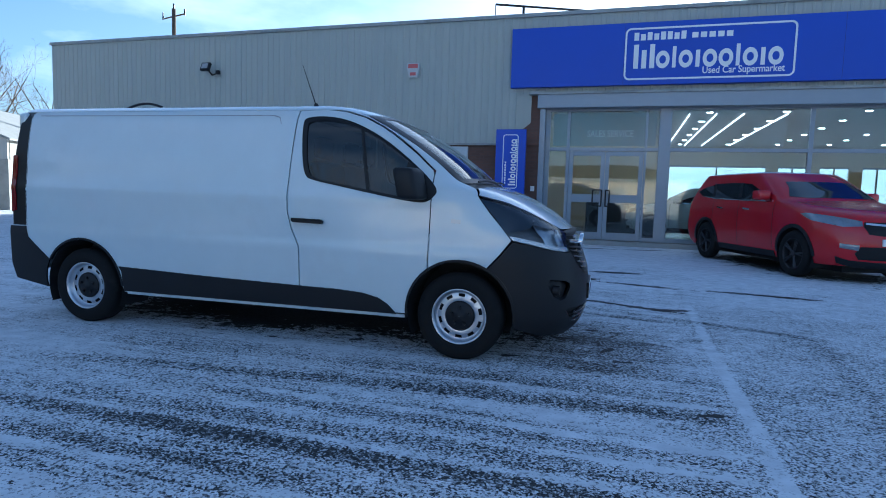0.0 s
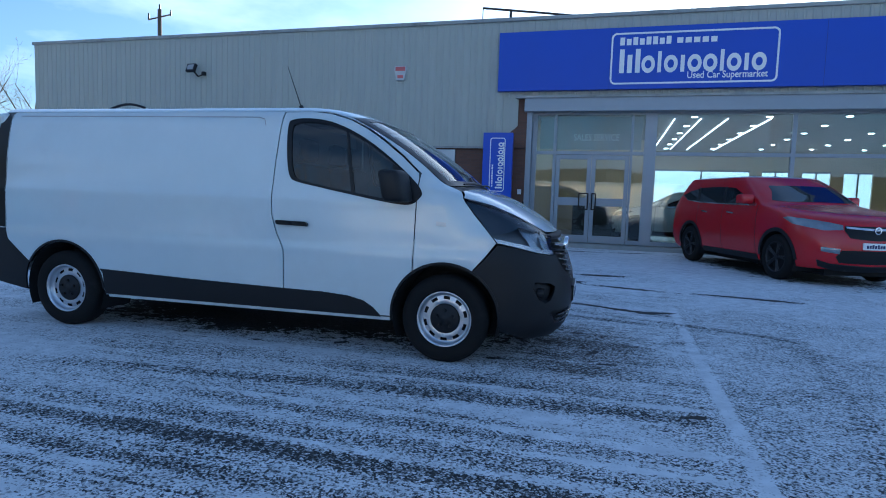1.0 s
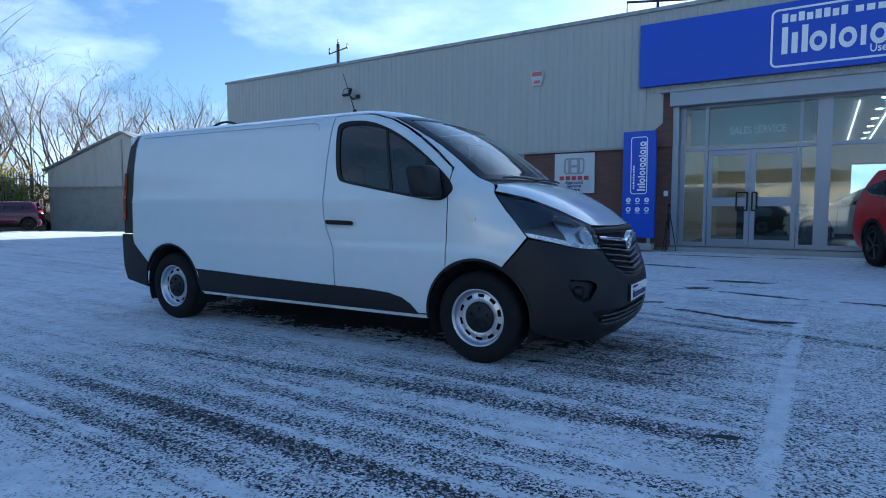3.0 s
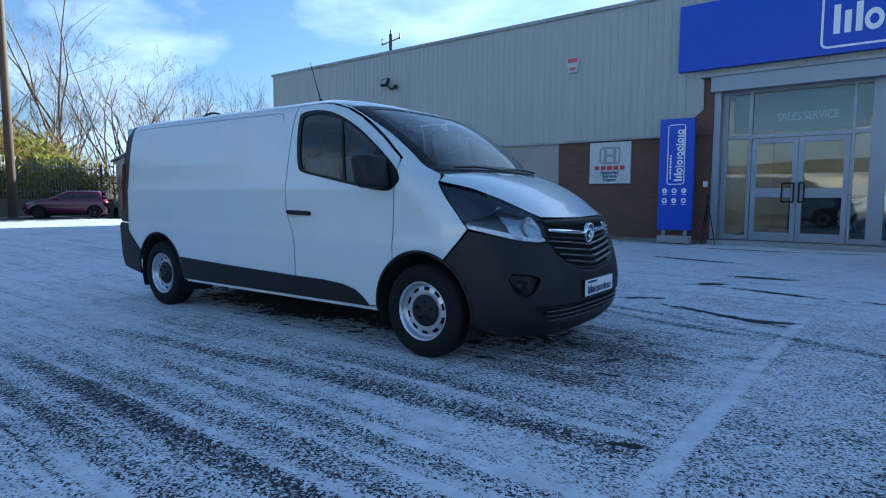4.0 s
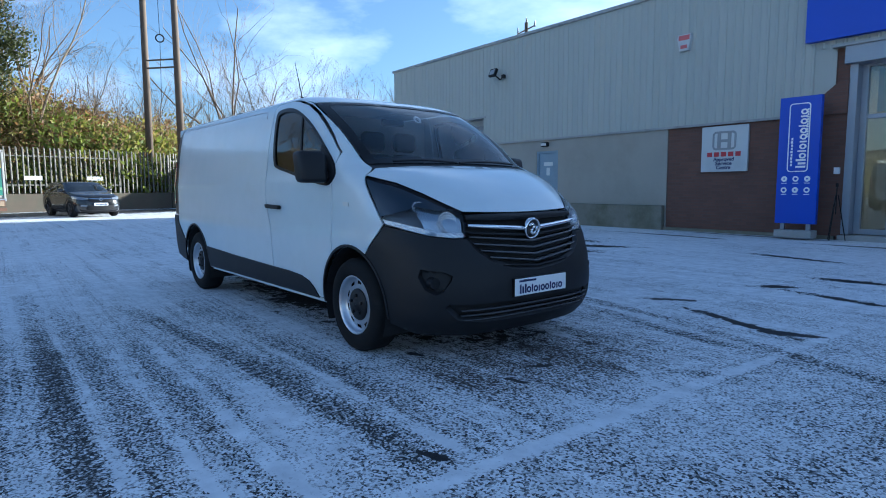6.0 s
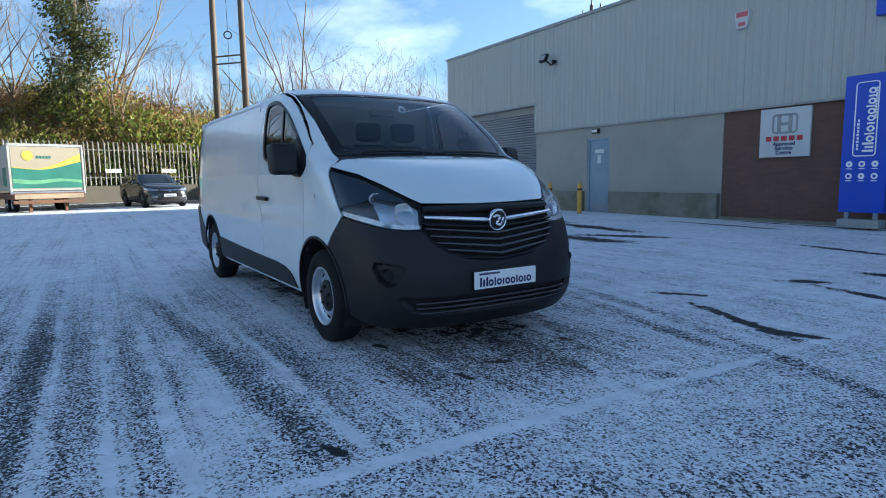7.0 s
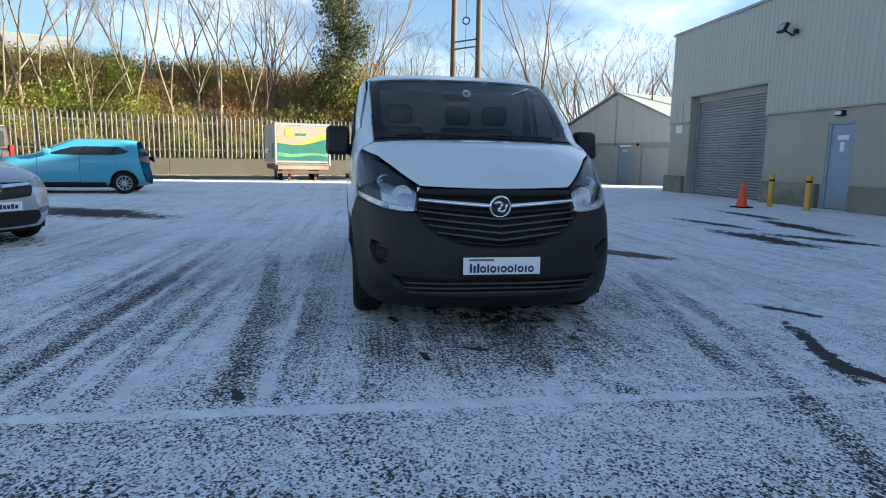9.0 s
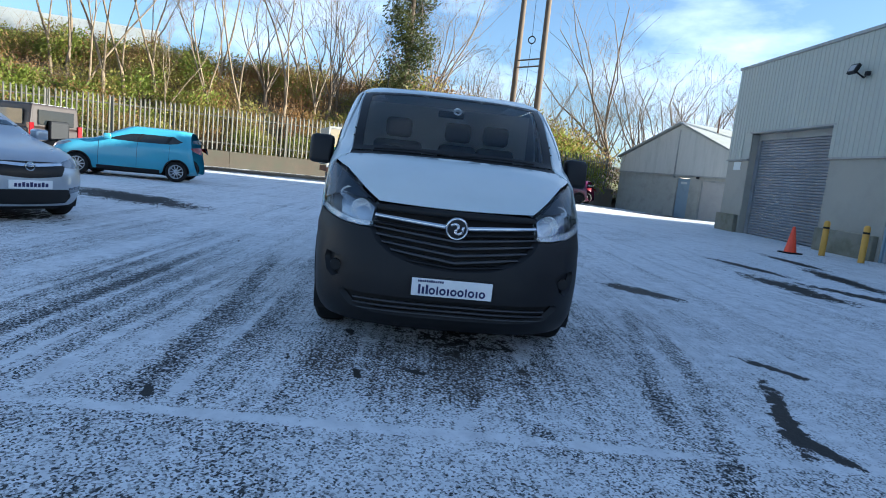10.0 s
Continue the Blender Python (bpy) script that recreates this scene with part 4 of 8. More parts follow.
        for yy, zz, rr in ((0.643, 0.95, 0.068), (0.758, 1.045, 0.046)):
            bm = bmesh.new()
            o = van_point(*F(yy * sgn, zz)) + Vector((-0.012, 0, 0))
            face = (van_normal(*F(yy * sgn, zz)) + Vector((0.7, 0, 0))).normalized()
            m = Matrix.Translation(o) @ (-face).to_track_quat("Y", "Z").to_matrix().to_4x4()
            lathe(bm, [(rr, 0.012), (rr * 0.94, 0.014), (rr * 0.7, 0.022), (rr * 0.4, 0.03), (0.001, 0.033)], 26, "y", m)
            bmesh.ops.recalc_face_normals(bm, faces=bm.faces)
            part("reflector", bm, REFLECTOR, hd, "bright round headlight reflector", smooth=True)
        # mirror
        mr = empty("door_mirror")
        mr.parent = van
        bm = bmesh.new()
        box(bm, -0.40, -0.24, -1.165, -0.975, 1.21, 1.445, 0.035)
        for v in bm.verts:
            k = (v.co.z - 1.21) / 0.235
            v.co.x -= 0.05 * k
            v.co.x -= 0.05 * abs(v.co.y + 0.97) / 0.2
            v.co.y *= sgn
        if sgn < 0:
            bmesh.ops.reverse_faces(bm, faces=bm.faces)
        part("mirror_shell", bm, BLACK_PLASTIC, mr, smooth=True)
        bm = bmesh.new()
        tube(bm, (-0.33, -0.90 * sgn, 1.25), (-0.33, -1.03 * sgn, 1.26), 0.05, 0.045, 10)
        part("mirror_arm", bm, BLACK_PLASTIC, mr)
        # fog recess and lamp blank
        part("fog_recess", skin(flip(fog), lift=-0.04, thick=0, grid=2.5), BLACK_PLASTIC, van)
        bm = bmesh.new()
        o = van_point(*F(0.775 * sgn, 0.56))
        tube(bm, o + Vector((-0.07, 0, 0)), o + Vector((-0.022, 0, 0)), 0.04, 0.036, 16)
        part("fog_blank", bm, BLACK_PLASTIC, van)
        # wheels
        for x in (0.0, -WHEELBASE):
            wheel(van, "wheel", pose(x, -0.845 * sgn, 0.335, 0, 0, 0 if sgn == 1 else 180), 0.338)

    part("bonnet", skin(bonnet, grid=3.5, gridz=1.3, step=1.8, thick=0.015), WHITE_PAINT, van)
    part("windscreen", skin(screen, lift=-0.004, thick=0, grid=4), SCREEN_GLASS, van, "raked windscreen glass")
    edge_half = [F(0, 1.40), F(0.4, 1.395), F(0.715, 1.385), F(0.72, 1.62), F(0.71, 1.842), F(0.4, 1.868), F(0, 1.873)]
    edge = edge_half + mirrored(edge_half)[1:-1]
    part("windscreen_band", skin(screen, [edge], lift=-0.001, thick=0), GLOSS_BLACK, van, "black windscreen border")
    cowl_half = [F(0, 1.338), F(0.5, 1.330), F(0.80, 1.312), F(0.80, 1.345), F(0.4, 1.36), F(0, 1.364)]
    part("scuttle", skin(cowl_half + mirrored(cowl_half)[1:-1], lift=-0.008, thick=0, gridz=1.5), BLACK_PLASTIC, van)
    part("front_bumper", skin(bumper, [fog, mirrored(fog), low], thick=0.04), BLACK_PLASTIC, van, "black plastic front bumper")
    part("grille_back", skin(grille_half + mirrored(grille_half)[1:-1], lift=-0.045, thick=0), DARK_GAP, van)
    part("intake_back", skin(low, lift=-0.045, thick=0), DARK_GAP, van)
    # grille
    gr = empty("grille")
    gr.parent = van
    gh = [(0.53, 0.93), (0.535, 0.895), (0.54, 0.85), (0.52, 0.805), (0.48, 0.76), (0.42, 0.715)]
    front_bar(gr, "grille_top", BLACK_PLASTIC, 0.53, lambda y: 0.966 + 0.012 * y, 0.052, 0.002, 0.05)
    front_bar(gr, "grille_bar", CHROME, 0.535, lambda y: 0.882 + 0.075 * y, 0.036, 0.012, 0.04, "bright chrome grille bar")
    for ym, ze in gh[2:]:
        front_bar(gr, "grille_slat", SLAT_BLACK, ym, lambda y, ze=ze, ym=ym: ze - 0.05 * (1 - y / ym), 0.019, 0.0, 0.05)
    front_bar(gr, "grille_slat", BLACK_PLASTIC, 0.54, lambda y: 0.838 + 0.07 * y, 0.02, 0.0, 0.05)
    front_bar(gr, "grille_slat", BLACK_PLASTIC, 0.32, lambda y: 0.632 + 0.09 * y, 0.017, 0.0, 0.05)
    for z in (0.312, 0.345, 0.378):
        front_bar(van, "intake_slat", SLAT_BLACK, 0.64, lambda y, z=z: z, 0.014, -0.004, 0.03)
    # badge: a plain ring with a plain curved mark
    bd = empty("badge")
    bd.parent = van
    o = van_point(0.0, 0.885) + Vector((0.022, 0, 0))
    bm = bmesh.new()
    m = Matrix.Translation(o) @ Matrix.Rotation(radians(90), 4, "Z") @ Matrix.Rotation(radians(8), 4, "X")
    lathe(bm, [(0.072, 0.02), (0.076, -0.004), (0.07, -0.014), (0.062, -0.01), (0.06, 0.004)], 36, "y", m)
    bmesh.ops.recalc_face_normals(bm, faces=bm.faces)
    part("badge_ring", bm, CHROME, bd, smooth=True)
    bm = bmesh.new()
    lathe(bm, [(0.061, 0.0), (0.001, -0.002)], 30, "y", m)
    part("badge_disc", bm, DARK_RIM, bd)
    bm = bmesh.new()
    pts = [(-0.042, 0.02), (-0.015, 0.035), (0.012, 0.022), (0.004, -0.002), (-0.014, -0.016), (0.006, -0.038), (0.036, -0.02), (0.04, 0.018)]
    for p, q in zip(pts, pts[1:]):
        tube(bm, m @ Vector((p[0], -0.006, p[1])), m @ Vector((q[0], -0.006, q[1])), 0.011, 0.011, 8)
    part("badge_mark", bm, CHROME, bd, smooth=True)
    # number plate with dealer lettering
    pl = empty("number_plate")
    pl.parent = van
    nz = 0.502
    px = van_point(*F(0.24, nz)).x + 0.012
    boxed("plate_board", SIGN_WHITE, pl, px - 0.05, px + 0.006, -0.262, 0.262, nz - 0.058, nz + 0.058, 0.004)
    boxed("plate_surround", GLOSS_BLACK, pl, px - 0.055, px + 0.003, -0.268, 0.268, nz - 0.064, nz + 0.064, 0.003)
    name_marks("plate_mark", 0.44, 0.062, SIGN_NAVY, pose(px + 0.0065, 0.0, nz - 0.012, 90, 0, 90), pl, 0.002)
    bar_marks("plate_mark", 0.17, 0.016, SIGN_NAVY, pose(px + 0.0065, -0.14, nz + 0.042, 90, 0, 90), pl, 12)
    # roof
    head_half = [F(0, 1.897), F(0.4, 1.892), F(0.78, 1.868), F(0.79, 1.908), S(-1.06, 1.909), S(-1.4, 1.909), S(-2.8, 1.909), S(-4.265, 1.909), S(-4.265, 1.964)]
    head_half += [S(-3.0, 1.964), S(-1.8, 1.964), (90.0, 1.964), (60.0, 1.964), (30.0, 1.964), (0.0, 1.964)]
    part("roof_edge", skin(head_half + mirrored(head_half)[1:-1], grid=4, gridz=1.2, step=2.0, thick=0.01), WHITE_PAINT, van)
    bm = bmesh.new()
    ring = [van_point(a, 1.962) for a in range(0, 91, 6)] + [van_point(90 + 12 * i, 1.962) for i in range(1, 23)] + [Vector((-4.265, -0.3, 1.962))]
    ring = [p for p in ring if p.x >= -4.28]
    loop = ring + [Vector((p.x, -p.y, p.z)) for p in ring[::-1] if abs(p.y) > 0.01]
    mid = [bm.verts.new((max(-4.26, min(-1.3, p.x)), p.y * 0.5, 1.969)) for p in loop]
    out_v = [bm.verts.new(p) for p in loop]
    n = len(loop)
    for i in range(n):
        j = (i + 1) % n
        bm.faces.new((out_v[i], out_v[j], mid[j], mid[i]))
    bm.faces.new(mid)
    bmesh.ops.recalc_face_normals(bm, faces=bm.faces)
    part("roof", bm, WHITE_PAINT, van)
    # tail end, floor and bulkhead close the body
    bm = bmesh.new()
    box(bm, -4.31, -4.21, -0.86, 0.86, 0.42, 1.90, 0.03)
    part("rear_doors", bm, WHITE_PAINT, van)
    boxed("floor_pan", DARK_GAP, van, -4.3, 0.5, -0.58, 0.58, 0.24, 0.42)
    boxed("floor_pan", DARK_GAP, van, -3.0, -0.5, -0.91, 0.91, 0.30, 0.42)
    boxed("bulkhead", TRIM_GREY, van, -1.52, -1.47, -0.84, 0.84, 0.42, 1.86)
    boxed("engine_bay", DARK_GAP, van, -0.35, 0.55, -0.56, 0.56, 0.42, 0.98)
    # cab
    bm = bmesh.new()
    rows = []
    for x, z in ((0.06, 1.325), (-0.12, 1.335), (-0.3, 1.31), (-0.42, 1.24), (-0.44, 0.9)):
        rows.append([bm.verts.new((x - 0.16 * abs(y) ** 2, y, z + 0.015 * math.cos(y * 5))) for y in np.linspace(-0.72, 0.72, 13)])
    for a, b in zip(rows, rows[1:]):
        for j in range(12):
            bm.faces.new((a[j], a[j + 1], b[j + 1], b[j]))
    part("dashboard", bm, BLACK_PLASTIC, van, smooth=True)
    for y in (-0.47, 0.12, 0.50):
        st = empty("cab_seat")
        st.parent = van
        w = 0.24 if y < 0 else 0.19
        boxed("seat_cushion", SEAT_CLOTH, st, -1.22, -0.72, y - w, y + w, 0.78, 0.95, 0.04)
        bm = bmesh.new()
        box(bm, -1.34, -1.20, y - w, y + w, 0.93, 1.50, 0.05)
        for v in bm.verts:
            v.co.x -= 0.12 * (v.co.z - 0.93)
        part("seat_back", bm, SEAT_CLOTH, st, smooth=True)
        bm = bmesh.new()
        box(bm, -1.42, -1.32, y - 0.13, y + 0.13, 1.53, 1.72, 0.045)
        part("headrest", bm, SEAT_CLOTH, st, smooth=True)
    bm = bmesh.new()
    m = Matrix.Translation((-0.52, -0.47, 1.27)) @ Matrix.Rotation(radians(90), 4, "Z") @ Matrix.Rotation(radians(-28), 4, "X")
    prof = [(0.185 + 0.014 * math.cos(i * math.tau / 8), 0.014 * math.sin(i * math.tau / 8)) for i in range(9)]
    lathe(bm, prof, 28, "y", m)
    for a in (0.0, 2.2, 4.1):
        tube(bm, m @ Vector((0, 0, 0)), m @ Vector((0.18 * math.cos(a), 0, 0.18 * math.sin(a))), 0.02, 0.014, 6)
    part("steering_wheel", bm, BLACK_PLASTIC, van, smooth=True)
    bm = bmesh.new()
    box(bm, -0.86, -0.83, -0.12, 0.12, 1.72, 1.78, 0.012)
    part("rear_view_mirror", bm, GLOSS_BLACK, van)
    bm = bmesh.new()
    o = van_point(*F(-0.03, 1.76)) + Vector((-0.03, 0, -0.01))
    m = Matrix.Translation(o) @ Matrix.Rotation(radians(90), 4, "Z") @ Matrix.Rotation(radians(-35), 4, "X")
    lathe(bm, [(0.036, 0.0), (0.038, -0.008), (0.022, -0.008), (0.02, 0.0)], 20, "y", m)
    part("screen_disc", bm, SIGN_WHITE, van, "small white disc inside the windscreen")
    # wipers and aerial
    for y0, y1 in ((0.62, -0.02), (-0.05, -0.62)):
        bm = bmesh.new()
        n = 10
        pts = [van_point(*F(-(y0 + (y1 - y0) * i / n), 1.352 + 0.012 * math.sin(math.pi * i / n))) + Vector((0.02, 0, 0.012)) for i in range(n + 1)]
        pipe(bm, pts, 0.008)
        part("wiper", bm, BLACK_PLASTIC, van)
    ae = empty("aerial")
    ae.parent = van
    bm = bmesh.new()
    tube(bm, (-1.36, -0.62, 1.945), (-1.375, -0.62, 1.985), 0.025, 0.016, 10)
    part("aerial_base", bm, BLACK_PLASTIC, ae)
    bm = bmesh.new()
    tube(bm, (-1.375, -0.62, 1.98), (-1.50, -0.62, 2.31), 0.005, 0.0025, 6)
    part("aerial_rod", bm, BLACK_PLASTIC, ae)
    bm = bmesh.new()
    pipe(bm, [(-3.42 + 0.05 * i, -0.5, 1.975 + 0.05 * math.sin(i * 0.35)) for i in range(9)], 0.012)
    part("roof_fin", bm, BLACK_PLASTIC, van)


REFLECTOR = surface("bright_reflector", (0.92, 0.92, 0.92), 0.12, metal=0.9, vary=0.3, scale=60, grain=55, bump=1.0, bdist=0.012)
BEZEL = surface("dull_chrome_bezel", (0.48, 0.51, 0.54), 0.2, metal=0.85, vary=0.35, scale=22, grain=50, bump=0.4, bdist=0.006)
SLAT_BLACK = surface("satin_black_slats", (0.055, 0.055, 0.06), 0.25, bump=0.0, vary=0.1)
# paints the groove's shadow line; also plain grey for bulkhead and floodlight glass
GROOVE_GREY = surface("groove_shade_and_panel_grey", (0.3, 0.31, 0.32), 0.4, bump=0.0, vary=0.05)
LENS_WHITE = surface("pale_lamp_plastic", (0.6, 0.6, 0.58), 0.2, bump=0.0, vary=0.05)
TAIL_RED = surface("red_lamp_plastic", (0.16, 0.005, 0.007), 0.15, bump=0.0, vary=0.05, coat=0.4)
LAMP_DARK = surface("headlight_housing", (0.06, 0.065, 0.075), 0.25, bump=0.0, vary=0.1)
LAMP_BLUE = surface("headlight_smoked_trim", (0.026, 0.037, 0.055), 0.15, bump=0.0, vary=0.05)
SIGN_NAVY = surface("navy_lettering", (0.012, 0.016, 0.09), 0.5, bump=0.0, vary=0.05)
TRIM_GREY = surface("grey_cab_trim", (0.85, 0.86, 0.85), 0.8, vary=0.1, bump=0.1)
SEAT_CLOTH = surface("dark_seat_cloth", (0.022, 0.022, 0.025), 0.9, vary=0.2, grain=200, bump=0.3, bdist=0.002)

# ---- signs ----


def name_marks(name, w, h, material, m, parent=None, thick=0.006):
    """A trade name drawn as plain rings and bars of its size, in the x-y plane facing +z; each one a part."""
    kinds = "MoIoiooIoio"
    units = {"M": 1.5, "o": 1.0, "I": 0.5, "i": 0.55}
    u = w / sum(units[k] for k in kinds)
    x = -w / 2
    for k in kinds:
        cw = units[k] * u
        for dx in (-0.36, 0.0, 0.36) if k == "M" else (0.0,):
            bm = bmesh.new()
            cx = x + cw / 2 + dx * cw
            if k == "o":
                n, ro, ri = 18, cw * 0.46, cw * 0.22
                rings = [[bm.verts.new((cx + r * math.cos(i * math.tau / n), h * 0.34 + (h * 0.36 / (cw * 0.46)) * r * math.sin(i * math.tau / n), z)) for i in range(n)] for r, z in ((ro, 0), (ro, thick), (ri, thick), (ri, 0))]
                for a, b in zip(rings, rings[1:]):
                    for i in range(n):
                        bm.faces.new((a[i], a[(i + 1) % n], b[(i + 1) % n], b[i]))
            elif k == "M":
                box(bm, cx - cw * 0.11, cx + cw * 0.11, 0, h * (0.98 if dx else 0.75), 0, thick)
            else:
                box(bm, cx - cw * 0.24, cx + cw * 0.24, 0, h * (0.86 if k == "I" else 0.68), 0, thick)
            bmesh.ops.recalc_face_normals(bm, faces=bm.faces)
            bmesh.ops.translate(bm, verts=bm.verts, vec=(0, -h / 2, 0))
            part(name, bm, material, parent).matrix_local = m
        x += cw


def bar_marks(name, w, h, material, m, parent, count):
    """A row of plain bars for small writing, each one a part."""
    rnd = random.Random(count)
    cw = w / count
    for i in range(count):
        x = -w / 2 + i * cw
        bm = bmesh.new()
        box(bm, x + cw * 0.12, x + cw * 0.85, -h / 2, h / 2 * (1 if rnd.random() < 0.3 else 0.6), 0, 0.003)
        part(name, bm, material, parent).matrix_local = m


def build_fascia_sign():
    y = 16.98
    sg = tagged(empty("fascia_sign", pose(1.56, y, 5.03)), "long blue fascia sign with a white outlined mark", "sign")
    bm = bmesh.new()
    box(bm, -3.42 - 1.56, 14.5 - 1.56, 0, 0.16, 4.25 - 5.03, 5.83 - 5.03, 0.006)
    part("sign_panel", bm, SIGN_BLUE, sg)
    bm = bmesh.new()
    frame_ring(bm, 3.98, 1.32, 0.14, 0.045, 0.01)
    o = part("sign_border", bm, SIGN_WHITE, sg)
    o.location = (0, -0.012, 0)
    front = lambda x, z: pose(x, -0.006, z, 90, 0, 0)
    name_marks("sign_name", 3.52, 0.62, SIGN_WHITE, front(-0.02, -0.06), sg)
    bar_marks("sign_name", 1.3, 0.2, SIGN_WHITE, front(-1.14, 0.44), sg, 8)
    bar_marks("sign_name", 1.0, 0.17, SIGN_WHITE, front(0.1, 0.44), sg, 5)
    t = lettering("sign_word", "Used Car Supermarket", 0.24, SIGN_WHITE, Matrix.Identity(4), sg, 1.86, 0.004, 0.003)
    t.matrix_local = front(0.84, -0.46)
    # joints between the panel's sheets
    for x in (-2.0, 3.0, 8.0):
        boxed("panel_joint", SIGN_NAVY, sg, x - 0.003, x + 0.003, -0.002, 0.01, -0.775, 0.795)


def build_totem():
    tt = tagged(empty("totem_sign", pose(-3.27, 16.62, 0.05, 0, 0, 1)), "tall blue totem sign with white marks standing against the brick wall", "sign")
    boxed("totem_panel", SIGN_BLUE, tt, -0.41, 0.41, -0.06, 0.06, 0.3, 3.02, 0.01)
    boxed("totem_foot", CONCRETE, tt, -0.38, 0.38, -0.16, 0.16, 0.0, 0.16, 0.015, "grey metal foot")
    boxed("totem_post", ALU, tt, -0.3, -0.22, -0.03, 0.03, 0.14, 0.32)
    boxed("totem_post", ALU, tt, 0.22, 0.3, -0.03, 0.03, 0.14, 0.32)
    bm = bmesh.new()
    frame_ring(bm, 0.42, 1.46, 0.07, 0.022, 0.006)
    o = part("totem_border", bm, SIGN_WHITE, tt)
    o.location = (0.0, -0.068, 2.15)
    t = name_marks("totem_name", 1.26, 0.2, SIGN_WHITE, pose(0.06, -0.064, 2.13, 90, -90, 0), tt)
    bar_marks("totem_name", 0.62, 0.045, SIGN_WHITE, pose(-0.13, -0.064, 1.85, 90, -90, 0), tt, 9)
    bar_marks("totem_name", 0.62, 0.04, SIGN_WHITE, pose(0.16, -0.064, 2.45, 90, -90, 0), tt, 12)
    for i in range(3):
        for j in range(2):
            bm = bmesh.new()
            x, z = -0.25 + 0.23 * i, 1.27 - 0.24 * j
            lathe(bm, [(0.062, 0.0), (0.062, -0.004), (0.03 if (i + j) % 2 else 0.018, -0.004)], 16, "y", Matrix.Translation((x, -0.062, z)))
            part("totem_icon", bm, SIGN_WHITE, tt)
            b = boxed("totem_caption", SIGN_WHITE, tt, x - 0.055, x + 0.055, -0.066, -0.06, z - 0.1, z - 0.085)


def build_service_sign():
    sg = tagged(empty("service_sign", pose(-5.22, FY - 0.02, 2.09)), "white square service sign with a red mark on the brick wall", "sign")
    boxed("sign_board", SIGN_PALE, sg, -0.585, 0.585, -0.03, 0.04, -0.56, 0.56, 0.006)
    bm = bmesh.new()
    frame_ring(bm, 0.6, 0.46, 0.1, 0.05, 0.006)
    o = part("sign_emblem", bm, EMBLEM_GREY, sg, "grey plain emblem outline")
    o.location = (0, -0.036, 0.2)
    for x in (-0.13, 0.13):
        boxed("sign_emblem", EMBLEM_GREY, sg, x - 0.045, x + 0.045, -0.036, -0.028, 0.01, 0.4)
    boxed("sign_emblem", EMBLEM_GREY, sg, -0.09, 0.09, -0.036, -0.028, 0.16, 0.23)
    bar_marks("sign_name", 0.9, 0.14, SIGN_RED, pose(0, -0.034, -0.12, 90, 0, 0), sg, 5)
    for i, w in enumerate(("Approved", "Service", "Centre")):
        t = lettering("sign_word", w, 0.125, SIGN_NAVY, Matrix.Identity(4), sg, (0.52, 0.42, 0.36)[i], 0.003, 0.003)
        t.matrix_local = pose(0, -0.034, -0.26 - 0.1 * i, 90, 0, 0)


CONCRETE = surface("pale_concrete", (0.32, 0.32, 0.31), 0.85, vary=0.12, scale=3, bump=0.3, dirt=(0.2, 0.2, 0.18))
SIGN_PALE = surface("pale_sign_board", (0.5, 0.52, 0.52), 0.5, vary=0.05, bump=0.0, dirt=(0.42, 0.43, 0.43))
EMBLEM_GREY = surface("silver_emblem", (0.25, 0.26, 0.28), 0.35, metal=0.5, vary=0.1, bump=0.0)
SIGN_RED = surface("red_sign_paint", (0.4, 0.03, 0.04), 0.5, vary=0.05, bump=0.0)
INNER_WALL = surface("cream_plaster", (0.58, 0.48, 0.35), 0.85, vary=0.04, bump=0.05)
INNER_CEIL = surface("white_ceiling_tiles", (0.42, 0.39, 0.34), 0.9, vary=0.04, bump=0.05)
INNER_FLOOR = surface("grey_showroom_tiles", (0.16, 0.16, 0.155), 0.25, vary=0.1, bump=0.0)
LINE_GLOW = glow("linear_light_glow", (1.0, 0.95, 0.88), 2.0)
# emission for the panel that stands in for daylight behind the showroom
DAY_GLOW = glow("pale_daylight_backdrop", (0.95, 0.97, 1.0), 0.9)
DOWNLIGHT = glow("downlight_glow", (1.0, 0.93, 0.82), 9.0)
DARK_DESK = surface("dark_desk_laminate", (0.03, 0.03, 0.034), 0.4, vary=0.1, bump=0.0)
build_van()
build_fascia_sign()
build_totem()
build_service_sign()

# ---- shopfront ----
GY = 17.5
STEP = 0.13
GLAZE_TOP = 3.72


